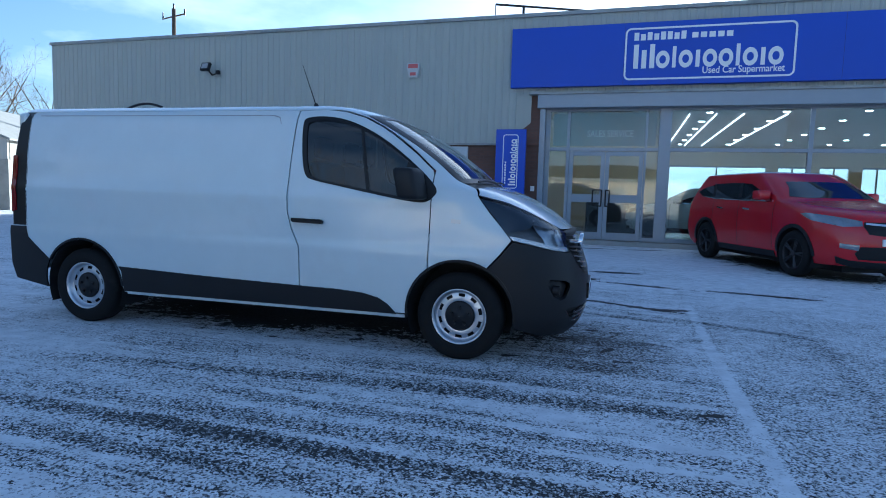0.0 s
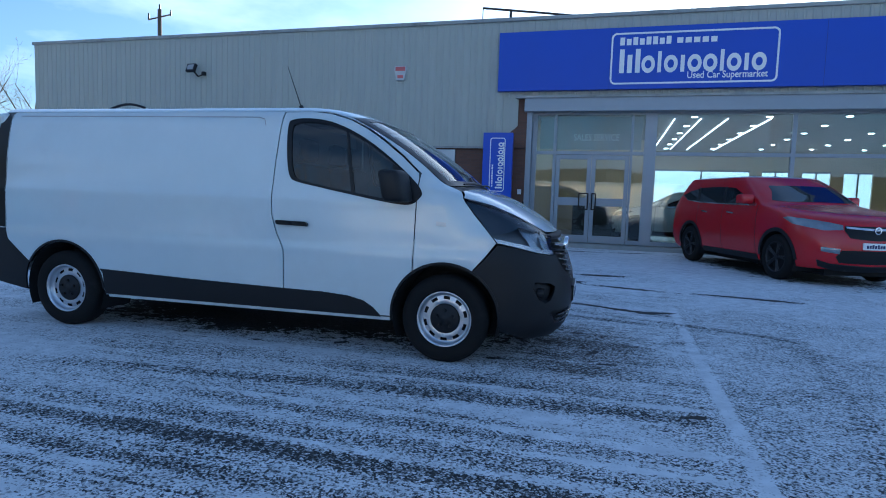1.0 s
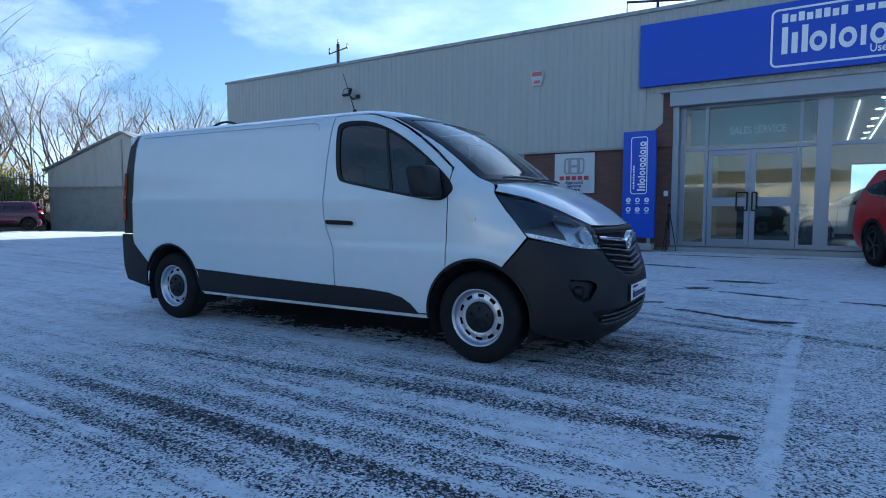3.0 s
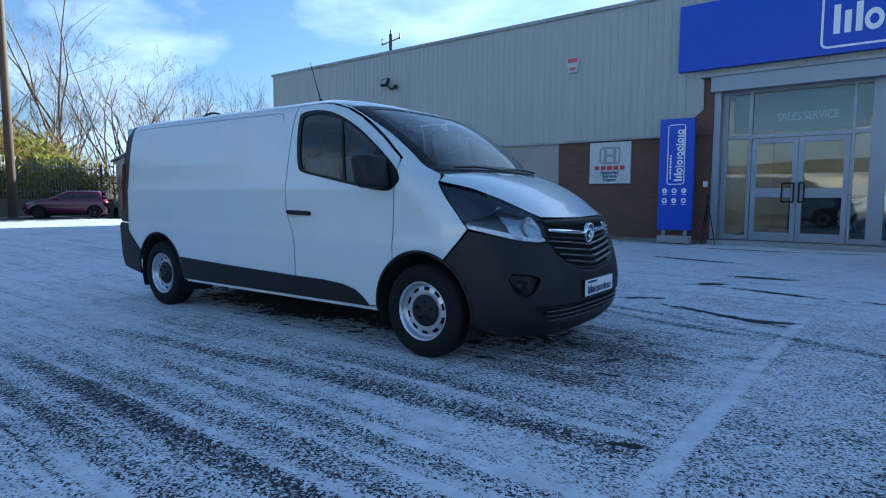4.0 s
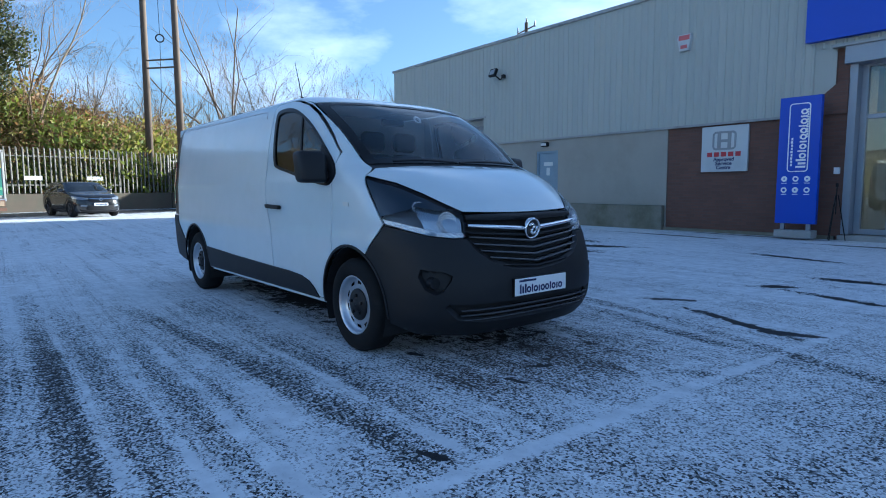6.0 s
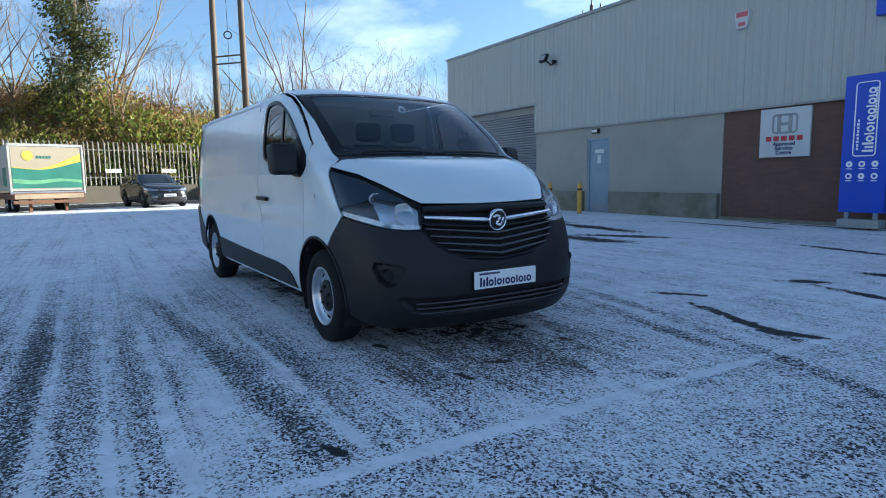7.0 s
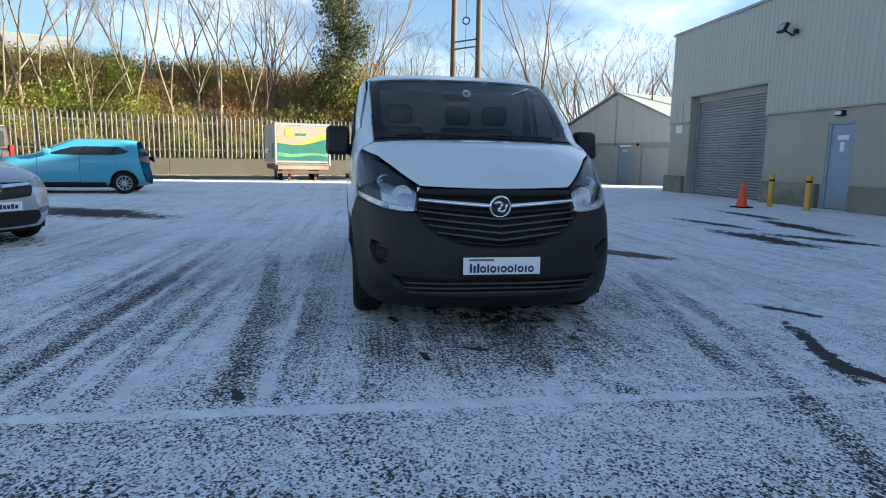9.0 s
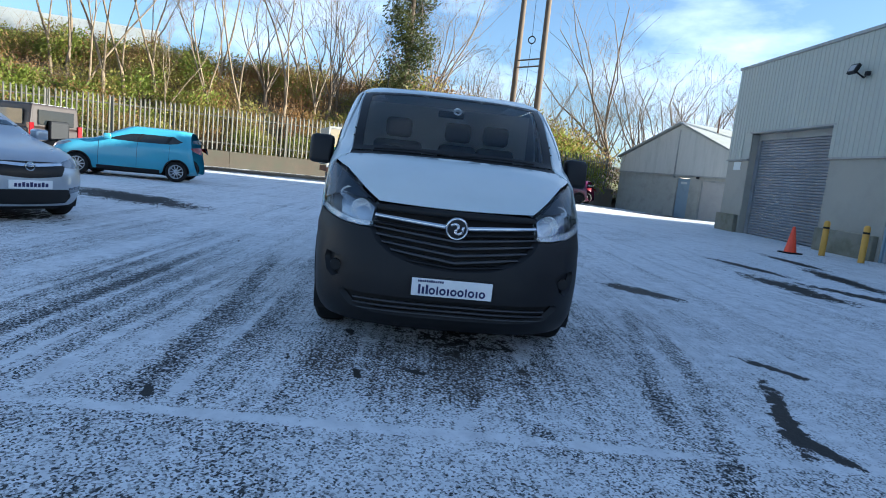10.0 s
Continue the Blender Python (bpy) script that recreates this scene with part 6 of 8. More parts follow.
def build_car(name, m, spec, scale, paint, label, rim=None, rim_kind="plain", grp="", plate=True, lamps=None, trim=None, shiny=True, snow=False):
    """A car from its nose, tail and half-width curves; x is ahead, the front axle stands at the origin."""
    car = tagged(empty(name, m), label, "car", group=grp)
    sx, sy, sz = scale
    nose = [(z * sz, x * sx) for z, x in spec["nose"]]
    tail = [(z * sz, x * sx) for z, x in spec["tail"]]
    half = [(z * sz, y * sy) for z, y in spec["half"]]
    fr = [(z * sz, d * sx) for z, d in spec["front"]]
    re = [(z * sz, d * sx) for z, d in spec["rear"]]
    wb, R, belt, top = spec["wb"] * sx, spec["r"] * 1.2, spec["belt"] * sz, spec["half"][-1][0] * sz
    ztop = spec["half"][-3][0] * sz
    E = 2.6

    def point(a, z):
        """0 nose, 90 to 190 along the side, 280 the middle of the tail."""
        b = abs(a)
        xn, xt, w, d, e = lerp_table(nose, z), lerp_table(tail, z), lerp_table(half, z), lerp_table(fr, z), lerp_table(re, z)
        if b <= 90:
            x, y = xn - d + d * max(0, math.cos(radians(b))) ** (2 / E), w * max(0, math.sin(radians(b))) ** (2 / E)
        elif b <= 190:
            x, y = (xn - d) + (xt + e - xn + d) * (b - 90) / 100, w
        else:
            q = radians(min(90, b - 190))
            x, y = xt + e - e * max(0, math.sin(q)) ** (2 / E), w * max(0, math.cos(q)) ** (2 / E)
        return Vector((x, -y if a >= 0 else y, z))

    def normal(a, z):
        h = 0.5
        c = (point(a + h, z) - point(a - h, z)).cross(point(a, z + 0.004) - point(a, z - 0.004))
        return -c.normalized() if c.length > 1e-9 else Vector((0, 0, 1))

    def s(x, z):
        return s_abs(x * sx, z * sz)

    def s_abs(x, z):
        xn, xt, d, e = lerp_table(nose, z), lerp_table(tail, z), lerp_table(fr, z), lerp_table(re, z)
        xj, xk = xn - d, xt + e
        if x > xj:
            return (math.degrees(math.acos(min(1, (x - xj) / d) ** (E / 2))), z)
        if x < xk:
            return (190 + math.degrees(math.asin(min(1, (xk - x) / e) ** (E / 2))), z)
        return (90 + 100 * (xj - x) / (xj - xk), z)

    def f(y, z):
        z *= sz
        q = math.degrees(math.asin(min(1, abs(y) * sy / lerp_table(half, z)) ** (E / 2)))
        return (q if y >= 0 else -q, z)

    def panel(outline, holes=(), **kw):
        return skin(outline, holes, point=point, normal=normal, side=s_abs, **kw)

    g = 5.0
    tr = trim or BLACK_PLASTIC
    zb = 0.24 if spec["suv"] else 0.2

    def wheel_arc(cx, r, a0, a1, n=12):
        cz = spec["r"]
        out = []
        for i in range(n + 1):
            q = radians(a0 + (a1 - a0) * i / n)
            out.append(s((cx + r * math.cos(q)) / sx, (cz + r * math.sin(q)) / sz))
        return out

    bl = belt / sz
    tp = spec["half"][-4][0]
    span = tp - bl
    for sgn in (1, -1):
        flip = (lambda p: p) if sgn == 1 else mirrored
        body = [(0.0, ztop)] + [(a, ztop) for a in range(10, 280, 10)] + [(280.0, ztop), (280.0, zb * sz)]
        rear_arch = wheel_arc(-wb, R, 180, 0)
        front_arch = wheel_arc(0, R, 180, 0)
        low = [s(spec["tail"][2][1] + 0.35, zb), (rear_arch[0][0], zb * sz)] + rear_arch + [(rear_arch[-1][0], zb * sz), (front_arch[0][0], zb * sz)] + front_arch + [(front_arch[-1][0], zb * sz), (0.0, zb * sz)]
        # arches come up from the sill line
        body += [p for p in low]
        part("body", panel(flip(body), thick=0, grid=g, gridz=4.0), paint, car)
        # glass
        wsb, wst = spec["nose"][9][1], 0
        sw = [s(-0.62 if spec["suv"] else -0.72, bl + 0.03), s(-0.80, bl + 0.2 * span), s(-1.05, bl + 0.55 * span), s(-1.38, bl + 0.92 * span), s(-1.9, bl + 1.0 * span), s(-2.5, bl + 0.97 * span),
              s(-2.95 if spec["suv"] else -2.6, bl + 0.72 * span), s(-3.14 if spec["suv"] else -2.74, bl + 0.5 * span), s(-2.95 if spec["suv"] else -2.62, bl + 0.28 * span), s(-2.4, bl + 0.12 * span), s(-1.5, bl + 0.06 * span)]
        ow = part("side_window", panel(flip(sw), lift=0.006, thick=0.01, grid=g), DARK_GLASS, car, "dark side glass")
        for x in (-1.55, -2.45 if spec["suv"] else -2.3):
            part("pillar", panel(flip([s(x + 0.03, bl + 0.05), s(x - 0.06, bl + 0.05), s(x - 0.16, bl + span * 0.99), s(x - 0.09, bl + span * 0.99)]), lift=0.009, thick=0.01), tr, car)
        if shiny:
            cl = [s(-0.62, bl + 0.03), s(-1.5, bl + 0.055 * span), s(-2.4, bl + 0.12 * span), s(-2.93 if spec["suv"] else -2.62, bl + 0.27 * span), s(-2.93 if spec["suv"] else -2.62, bl + 0.21 * span), s(-2.4, bl + 0.06 * span), s(-1.5, bl + 0.0 * span), s(-0.62, bl - 0.01)]
            part("window_trim", panel(flip(cl), lift=0.011, thick=0.01, step=2), CHROME, car, "bright window trim")
        # seams, handles, sill
        for x in (-0.52, -1.52, -2.38):
            part("door_seam", panel(flip([s(x, zb + 0.1), s(x - 0.008, zb + 0.1), s(x - 0.028, bl), s(x - 0.02, bl)]), lift=0.002, thick=0.003), DARK_GAP, car)
        for x in (-1.27, -2.12):
            part("door_handle", panel(flip([s(x + 0.1, bl - 0.13), s(x - 0.1, bl - 0.115), s(x - 0.1, bl - 0.14), s(x + 0.1, bl - 0.155)]), lift=0.03, thick=0.03, step=1.5), CHROME if shiny else paint, car)
        sill = [s(-0.48, zb), s(-0.48, zb + 0.09), s(-spec["wb"] + 0.46, zb + 0.09), s(-spec["wb"] + 0.46, zb)]
        part("sill", panel(flip(sill), lift=0.012, thick=0.02), tr, car)
        for cx in (0.0, -wb):
            lip = wheel_arc(cx, R + (0.035 if spec["suv"] else 0.0), 0, 180, 20) + wheel_arc(cx, R - 0.03, 180, 0, 20)
            part("arch_lip", panel(flip(lip), lift=0.008, thick=0.03, step=2), tr if spec["suv"] else DARK_GAP, car)
            bm = bmesh.new()
            rows = [[bm.verts.new((cx + (R - 0.01) * math.cos(radians(q)), sgn * yy * sy, spec["r"] + (R - 0.01) * math.sin(radians(q)))) for yy in (-0.87, -0.5)] for q in range(-25, 206, 15)]
            for a, b in zip(rows, rows[1:]):
                bm.faces.new((a[0], a[1], b[1], b[0]))
            bm.faces.new([r[1] for r in rows])
            part("arch_liner", bm, DARK_GAP, car)
            wheel(car, "wheel", pose(cx, -(0.91 * sy - 0.115) * sgn, spec["r"], 0, 0, 0 if sgn == 1 else 180), spec["r"], 0.21, spec["r"] * 0.68, kind=rim_kind, spokes=10 if rim_kind == "plain" else 5, rim_mat=rim)
        # lamps
        k = spec["nose"][4][0]
        hl = [f(0.46, k + 0.01), f(0.62, k + 0.045), f(0.78, k + 0.075), s(0.22, k + 0.10), s(0.12, k + 0.085), s(0.34, k + 0.0), f(0.68, k - 0.07), f(0.47, k - 0.055)]
        part("headlight", panel(flip(hl), lift=0.004, thick=0.02, grid=3), HEADLAMP, car, "clear headlight")
        fg = [f(0.52, k - 0.38), f(0.72, k - 0.35), f(0.72, k - 0.29), f(0.52, k - 0.31)]
        part("fog_lamp", panel(flip(fg), lift=0.006, thick=0.02, grid=3), HEADLAMP, car)
        bz = bl - 0.04
        xt = spec["tail"][3][1]
        tl = [s(xt + 0.34, bz + 0.02), s(xt + 0.1, bz + 0.05), s(xt + 0.07, bz - 0.14), s(xt + 0.26, bz - 0.06)]
        part("tail_lamp", panel(flip(tl), lift=0.006, thick=0.02, grid=3), TAIL_RED, car, "red tail lamp")
        bm = bmesh.new()
        box(bm, -0.87, -0.66, -1.06, -0.86, bl + 0.02, bl + 0.17, 0.035)
        for v in bm.verts:
            v.co.x = v.co.x * sx - 0.25 * (abs(v.co.y) - 0.86)
            v.co.y *= sgn * sy
            v.co.z = v.co.z * sz
        if sgn < 0:
            bmesh.ops.reverse_faces(bm, faces=bm.faces)
        part("door_mirror", bm, paint, car, smooth=True)
    # front glass, rear glass
    nb = spec["nose"][10]
    ws_half = [f(0, nb[0]), f(0.55, nb[0] - 0.005), f(0.72, nb[0] + 0.01), f(0.6, bl + 0.72 * span), f(0.56, tp + 0.005), f(0.3, tp + 0.012), f(0, tp + 0.015)]
    part("windscreen", panel(ws_half + mirrored(ws_half)[1:-1], lift=0.005, thick=0.01, grid=g), DARK_GLASS, car, "dark windscreen")
    rw = [(a, z * sz) for a, z in ((222, bl + 0.12), (280, bl + 0.10), (280, tp - 0.03), (228, tp - 0.05), (218, bl + 0.3 * span))]
    for q in (rw, mirrored(rw)):
        part("rear_window", panel(q, lift=0.005, thick=0.01, grid=g), DARK_GLASS, car, "dark rear glass")
    # grille, lower bumper, plate
    k = spec["nose"][4][0]
    gr = [f(0, k + 0.0), f(0.44, k + 0.0), f(0.46, k - 0.06), f(0.40, k - 0.16), f(0, k - 0.19)]
    part("grille", panel(gr + mirrored(gr)[1:-1], lift=0.004, thick=0.02, grid=4), GLOSS_BLACK, car)
    cb = [f(0, k - 0.03), f(0.43, k - 0.01), f(0.43, k - 0.035), f(0, k - 0.06)]
    part("grille_bar", panel(cb + mirrored(cb)[1:-1], lift=0.014, thick=0.015, grid=4), CHROME, car, "bright grille bar")
    bm = bmesh.new()
    o = point(0, (k - 0.05) * sz) + Vector((0.02, 0, 0))
    lathe(bm, [(0.06, 0), (0.062, -0.01), (0.045, -0.012), (0.044, 0)], 18, "y", Matrix.Translation(o) @ Matrix.Rotation(radians(90), 4, "Z"))
    part("badge", bm, CHROME, car)
    lb = [f(0, k - 0.33), f(0.5, k - 0.33), f(0.56, k - 0.42), f(0.5, k - 0.50), f(0, k - 0.51)]
    part("lower_intake", panel(lb + mirrored(lb)[1:-1], lift=0.004, thick=0.02, grid=4), DARK_GAP, car)
    if spec["suv"]:
        sk = [f(0, k - 0.55), f(0.6, k - 0.52), f(0.74, k - 0.47), f(0.7, k - 0.56), f(0.5, k - 0.61), f(0, k - 0.62)]
        part("bumper_skid", panel(sk + mirrored(sk)[1:-1], lift=0.01, thick=0.03, grid=4), tr, car)
    if plate:
        pz = (k - 0.265) * sz
        px = point(*f(0.26, k - 0.265)).x + 0.014
        pl = empty("number_plate")
        pl.parent = car
        boxed("plate_board", SIGN_WHITE, pl, px - 0.03, px + 0.008, -0.26, 0.26, pz - 0.055, pz + 0.055, 0.003)
        bar_marks("plate_mark", 0.42, 0.06, SIGN_NAVY, pose(px + 0.0085, 0, pz, 90, 0, 90), pl, 9)
    # roof
    bm = bmesh.new()
    rows, n = [], 40
    loop = [point(280 * i / n, ztop) for i in range(n + 1)] + [point(-280 * (n - i) / n, ztop) for i in range(1, n)]
    cx = sum(p.x for p in loop) / len(loop)
    for kk, dz in ((1.0, 0.0), (0.93, 0.018), (0.82, 0.032), (0.65, 0.042), (0.4, 0.049), (0.15, 0.052)):
        rows.append([bm.verts.new((cx + (p.x - cx) * kk, p.y * kk, ztop + dz)) for p in loop])
    for a, b in zip(rows, rows[1:]):
        for i in range(len(loop)):
            bm.faces.new((a[i], a[(i + 1) % len(loop)], b[(i + 1) % len(loop)], b[i]))
    bm.faces.new(rows[-1])
    bmesh.ops.recalc_face_normals(bm, faces=bm.faces)
    part("roof", bm, paint if not snow else FROSTED, car, smooth=True)
    boxed("underbody", DARK_GAP, car, lerp_table(tail, 0.5) + 0.5, 0.55 * sx, -0.5 * sy, 0.5 * sy, 0.16, 0.5)
    return car


DARK_GLASS = surface("dark_car_glass", (0.012, 0.015, 0.017), 0.04, vary=0.1, bump=0.0, rvary=0.02, spec=0.7)
HEADLAMP = surface("headlamp_plastic", (0.26, 0.28, 0.31), 0.1, metal=0.55, vary=0.2, scale=9, bump=0.0, rvary=0.03)
FROSTED = surface("frosted_roof", (0.55, 0.57, 0.6), 0.6, vary=0.08, bump=0.1)
RED_PAINT = surface("red_car_paint", (0.4, 0.006, 0.014), 0.25, vary=0.04, bump=0.0, coat=0.25, rvary=0.04)
BLUE_PAINT = surface("sky_blue_car_paint", (0.07, 0.31, 0.43), 0.22, vary=0.04, bump=0.0, coat=0.6, rvary=0.04)
SILVER_PAINT = surface("silver_car_paint", (0.42, 0.45, 0.5), 0.28, metal=0.5, vary=0.04, bump=0.0, coat=0.5, rvary=0.04)
BLACK_PAINT = surface("black_car_paint", (0.012, 0.013, 0.015), 0.18, vary=0.1, bump=0.0, coat=0.5, rvary=0.04)
MAROON_PAINT = surface("maroon_car_paint", (0.07, 0.006, 0.032), 0.2, vary=0.05, bump=0.0, coat=0.5, rvary=0.04)
PEARL_PAINT = surface("pearl_white_paint", (0.72, 0.72, 0.7), 0.25, vary=0.04, bump=0.0, coat=0.5, rvary=0.04)


def heading(x, y, deg, z=None):
    return pose(x, y, ground_z(x, y) if z is None else z, 0, 0, deg)


# front axle, heading
build_car("red_car", heading(3.63, 12.53, -69.3), LARGE_SUV, (1.18, 1.13, 1.2), RED_PAINT, "glossy red compact off-road car parked before the shopfront", DARK_RIM, "split", snow=True)
build_car("blue_car", heading(-15.37, -5.03, 281), HATCH, (1.04, 1.02, 1.12), BLUE_PAINT, "sky-blue electric hatchback parked on the snowy yard", STEEL_RIM, "plain", shiny=False)
build_car("silver_car", heading(-4.95, -0.45, 60), HATCH, (1.05, 1.02, 1.08), SILVER_PAINT, "silver hatchback parked with its nose to the yard", STEEL_RIM, "split", shiny=False)
build_car("black_car", heading(-26.0, 6.0, 13), SUV, (0.93, 0.98, 0.91), BLACK_PAINT, "black compact off-road car parked before the fence", DARK_RIM, "split")
build_car("maroon_car", heading(-33.8, 12.7, 240), HATCH, (0.95, 0.97, 1.0), MAROON_PAINT, "dark maroon hatchback parked by the fence", DARK_RIM, "plain", plate=False, shiny=False)
build_car("white_car", heading(0.7, 20.3, 170, STEP), SUV, (0.96, 0.98, 0.97), PEARL_PAINT, "white car on show inside the showroom", DARK_RIM, "split", plate=False)

# ---- dark off-roader, seen from its tail ----


def build_offroader():
    c = tagged(empty("off_road_car", heading(-17.2, -9.6, 250)), "dark boxy off-road car with red tail lamps by the fence", "car")
    bm = bmesh.new()
    box(bm, -3.4, 0.75, -0.92, 0.92, 0.45, 1.2, 0.06)
    part("body", bm, BROWN_PAINT, c)
    bm = bmesh.new()
    box(bm, -3.38, -0.8, -0.86, 0.86, 1.18, 1.92, 0.07)
    for v in bm.verts:
        k = (v.co.z - 1.18) / 0.74
        v.co.y *= 1 - 0.1 * k
        if v.co.x > -1.5:
            v.co.x -= 0.45 * k
    part("cabin", bm, BROWN_PAINT, c)
    boxed("rear_window", DARK_GLASS, c, -3.42, -3.36, -0.6, 0.6, 1.3, 1.75, 0.01)
    for sgn in (1, -1):
        boxed("side_window", DARK_GLASS, c, -3.1, -1.2, -0.855 * sgn - 0.012, -0.855 * sgn + 0.012, 1.28, 1.72, 0.004)
        boxed("tail_lamp", TAIL_RED, c, -3.44, -3.3, min(-0.9 * sgn, -0.74 * sgn), max(-0.9 * sgn, -0.74 * sgn), 0.9, 1.35, 0.02)
        for x in (0.0, -2.6):
            wheel(c, "wheel", pose(x, -0.8 * sgn, 0.37, 0, 0, 0 if sgn == 1 else 180), 0.37, 0.235, 0.24, kind="split", spokes=5, rim_mat=DARK_RIM)
    boxed("spare_wheel_cover", BLACK_PLASTIC, c, -3.6, -3.42, -0.32, 0.32, 0.85, 1.45, 0.06)
    boxed("rear_bumper", BLACK_PLASTIC, c, -3.5, -3.3, -0.88, 0.88, 0.42, 0.6, 0.03)
    boxed("roof_frost", FROSTED, c, -3.3, -1.4, -0.74, 0.74, 1.918, 1.926)


BROWN_PAINT = surface("dark_brown_paint", (0.03, 0.02, 0.017), 0.45, vary=0.1, bump=0.0)
build_offroader()

# ---- box body by the fence ----


def build_box_body():
    m = heading(-24.75, 1.9, 17)
    b = tagged(empty("box_trailer", m), "small white box trailer with a green and yellow panel", "trailer")
    W, L = 1.25, 3.1
    boxed("box_shell", TRAILER_WHITE, b, -L, 0.0, -W, W, 0.82, 2.54, 0.02)
    for y0, y1 in ((-W, -W + 0.07), (W - 0.07, W)):
        boxed("edge_rail", TRAILER_WHITE, b, -0.02, 0.03, y0, y1, 0.78, 2.57, 0.008)
    boxed("edge_rail", TRAILER_WHITE, b, -0.02, 0.03, -W, W, 2.49, 2.59, 0.008)
    boxed("edge_rail", STEEL_RIM, b, -0.02, 0.05, -W, W, 0.7, 0.79, 0.008)
    # picture panel: cream ground, green field with a curved upper edge, yellow sweep, sun blob
    boxed("panel_ground", PANEL_CREAM, b, 0.0, 0.012, -W + 0.1, W - 0.1, 0.9, 2.46)
    def field(name, upper, lower, mat, lift):
        bm = bmesh.new()
        n = 16
        for i in range(n):
            y0, y1 = -W + 0.1 + (2 * W - 0.2) * i / n, -W + 0.1 + (2 * W - 0.2) * (i + 1) / n
            bm.faces.new([bm.verts.new((lift, y, z)) for y, z in ((y0, lower(y0)), (y1, lower(y1)), (y1, upper(y1)), (y0, upper(y0)))])
        bmesh.ops.recalc_face_normals(bm, faces=bm.faces)
        part(name, bm, mat, b)
    curve = lambda y: 1.68 - 0.06 * math.sin((y + 1) * 2.2) + 0.13 * max(0, y + 0.1) ** 1.6
    field("panel_field", curve, lambda y: 0.92, PANEL_GREEN, 0.0165)
    field("panel_sweep", lambda y: curve(y) + 0.03 + 0.20 * max(0, y + 0.3), curve, PANEL_YELLOW, 0.0165)
    field("panel_stripe", lambda y: 1.25 + 0.03 * math.sin(4 * y), lambda y: 1.12 + 0.05 * math.sin(3 * y), PANEL_LIME, 0.0205)
    bm = bmesh.new()
    lathe(bm, [(0.19, 0.0), (0.001, -0.002)], 20, "y", Matrix.Translation((0.022, -0.62, 2.14)) @ Matrix.Rotation(radians(90), 4, "Z"))
    part("panel_sun", bm, PANEL_YELLOW, b)
    bar_marks("panel_word", 0.5, 0.12, PANEL_GREEN, pose(0.018, -0.1, 2.1, 90, 0, 90), b, 5)
    # side stripes
    boxed("side_panel", PANEL_GREEN, b, -0.9, -0.35, -W - 0.008, -W - 0.002, 1.0, 1.7)
    # rusty under-frame
    boxed("under_frame", RUST, b, -L + 0.1, 0.06, -W + 0.05, W - 0.05, 0.5, 0.74, 0.01)
    boxed("rear_bar", RUST, b, 0.0, 0.1, -W + 0.05, W - 0.02, 0.34, 0.46, 0.01)
    boxed("lamp_bar", PALE_TIMBER, b, 0.06, 0.1, -W + 0.1, W - 0.1, 0.52, 0.70, 0.005)
    for y in (-0.85, 0.85):
        for x in (-1.4, -2.2):
            wheel(b, "wheel", pose(x, y, 0.3, 0, 0, 0 if y < 0 else 180), 0.3, 0.2, 0.18, rim_mat=STEEL_RIM)
    for y in (-0.6, 0.6):
        boxed("prop_leg", RUST, b, -0.3, -0.2, y - 0.05, y + 0.05, -0.02, 0.5)
    boxed("side_lamp", SIGN_WHITE, b, -1.6, -1.5, -W - 0.22, -W - 0.08, 1.25, 1.45, 0.02)
    boxed("lamp_arm", BLACK_PLASTIC, b, -1.57, -1.53, -W - 0.1, -W, 1.3, 1.34)


TRAILER_WHITE = surface("dirty_white_trailer_skin", (0.38, 0.37, 0.33), 0.5, vary=0.06, bump=0.02, dirt=(0.26, 0.24, 0.2), dirt_lo=0.45)
PANEL_CREAM = surface("cream_panel_print", (0.34, 0.28, 0.19), 0.5, vary=0.08, scale=1.5, bump=0.0)
PANEL_GREEN = surface("green_panel_print", (0.03, 0.15, 0.105), 0.5, vary=0.25, scale=1.5, bump=0.0)
PANEL_LIME = surface("light_green_panel_print", (0.14, 0.32, 0.16), 0.45, vary=0.3, scale=2, bump=0.0)
PANEL_YELLOW = surface("yellow_panel_print", (0.48, 0.36, 0.05), 0.5, vary=0.08, bump=0.0)
RUST = surface("rusty_steel", (0.16, 0.07, 0.035), 0.8, vary=0.3, scale=5, bump=0.3, dirt=(0.07, 0.04, 0.03))
PALE_TIMBER = surface("weathered_timber", (0.35, 0.26, 0.16), 0.8, vary=0.2, scale=4, bump=0.3, dirt=(0.2, 0.14, 0.09))
build_box_body()

# ---- palisade fence on its low wall ----
FA, FB, FC = Vector((-25.6, -23.0)), Vector((-36.2, 11.3)), Vector((-41.8, 19.4))
FDIR = (FB - FA).normalized()
FLEN = (FB - FA).length


def pale_shape(bm, x, z0, z1):
    prof = [(-0.042, -0.004), (-0.018, -0.018), (0.018, -0.018), (0.042, -0.004)]
    lo = [bm.verts.new((x + a, b, z0)) for a, b in prof]
    hi = [bm.verts.new((x + a, b, z1 - 0.14)) for a, b in prof]
    tips = [bm.verts.new((x + a, -0.022, z1 - t)) for a, t in ((-0.036, 0.04), (0.0, 0.0), (0.036, 0.04))]
    for i in range(3):
        bm.faces.new((lo[i], lo[i + 1], hi[i + 1], hi[i]))
    bm.faces.new((hi[0], hi[1], tips[0]))
    bm.faces.new((hi[1], hi[2], tips[2], tips[1], tips[0]))
    bm.faces.new((hi[2], hi[3], tips[2]))


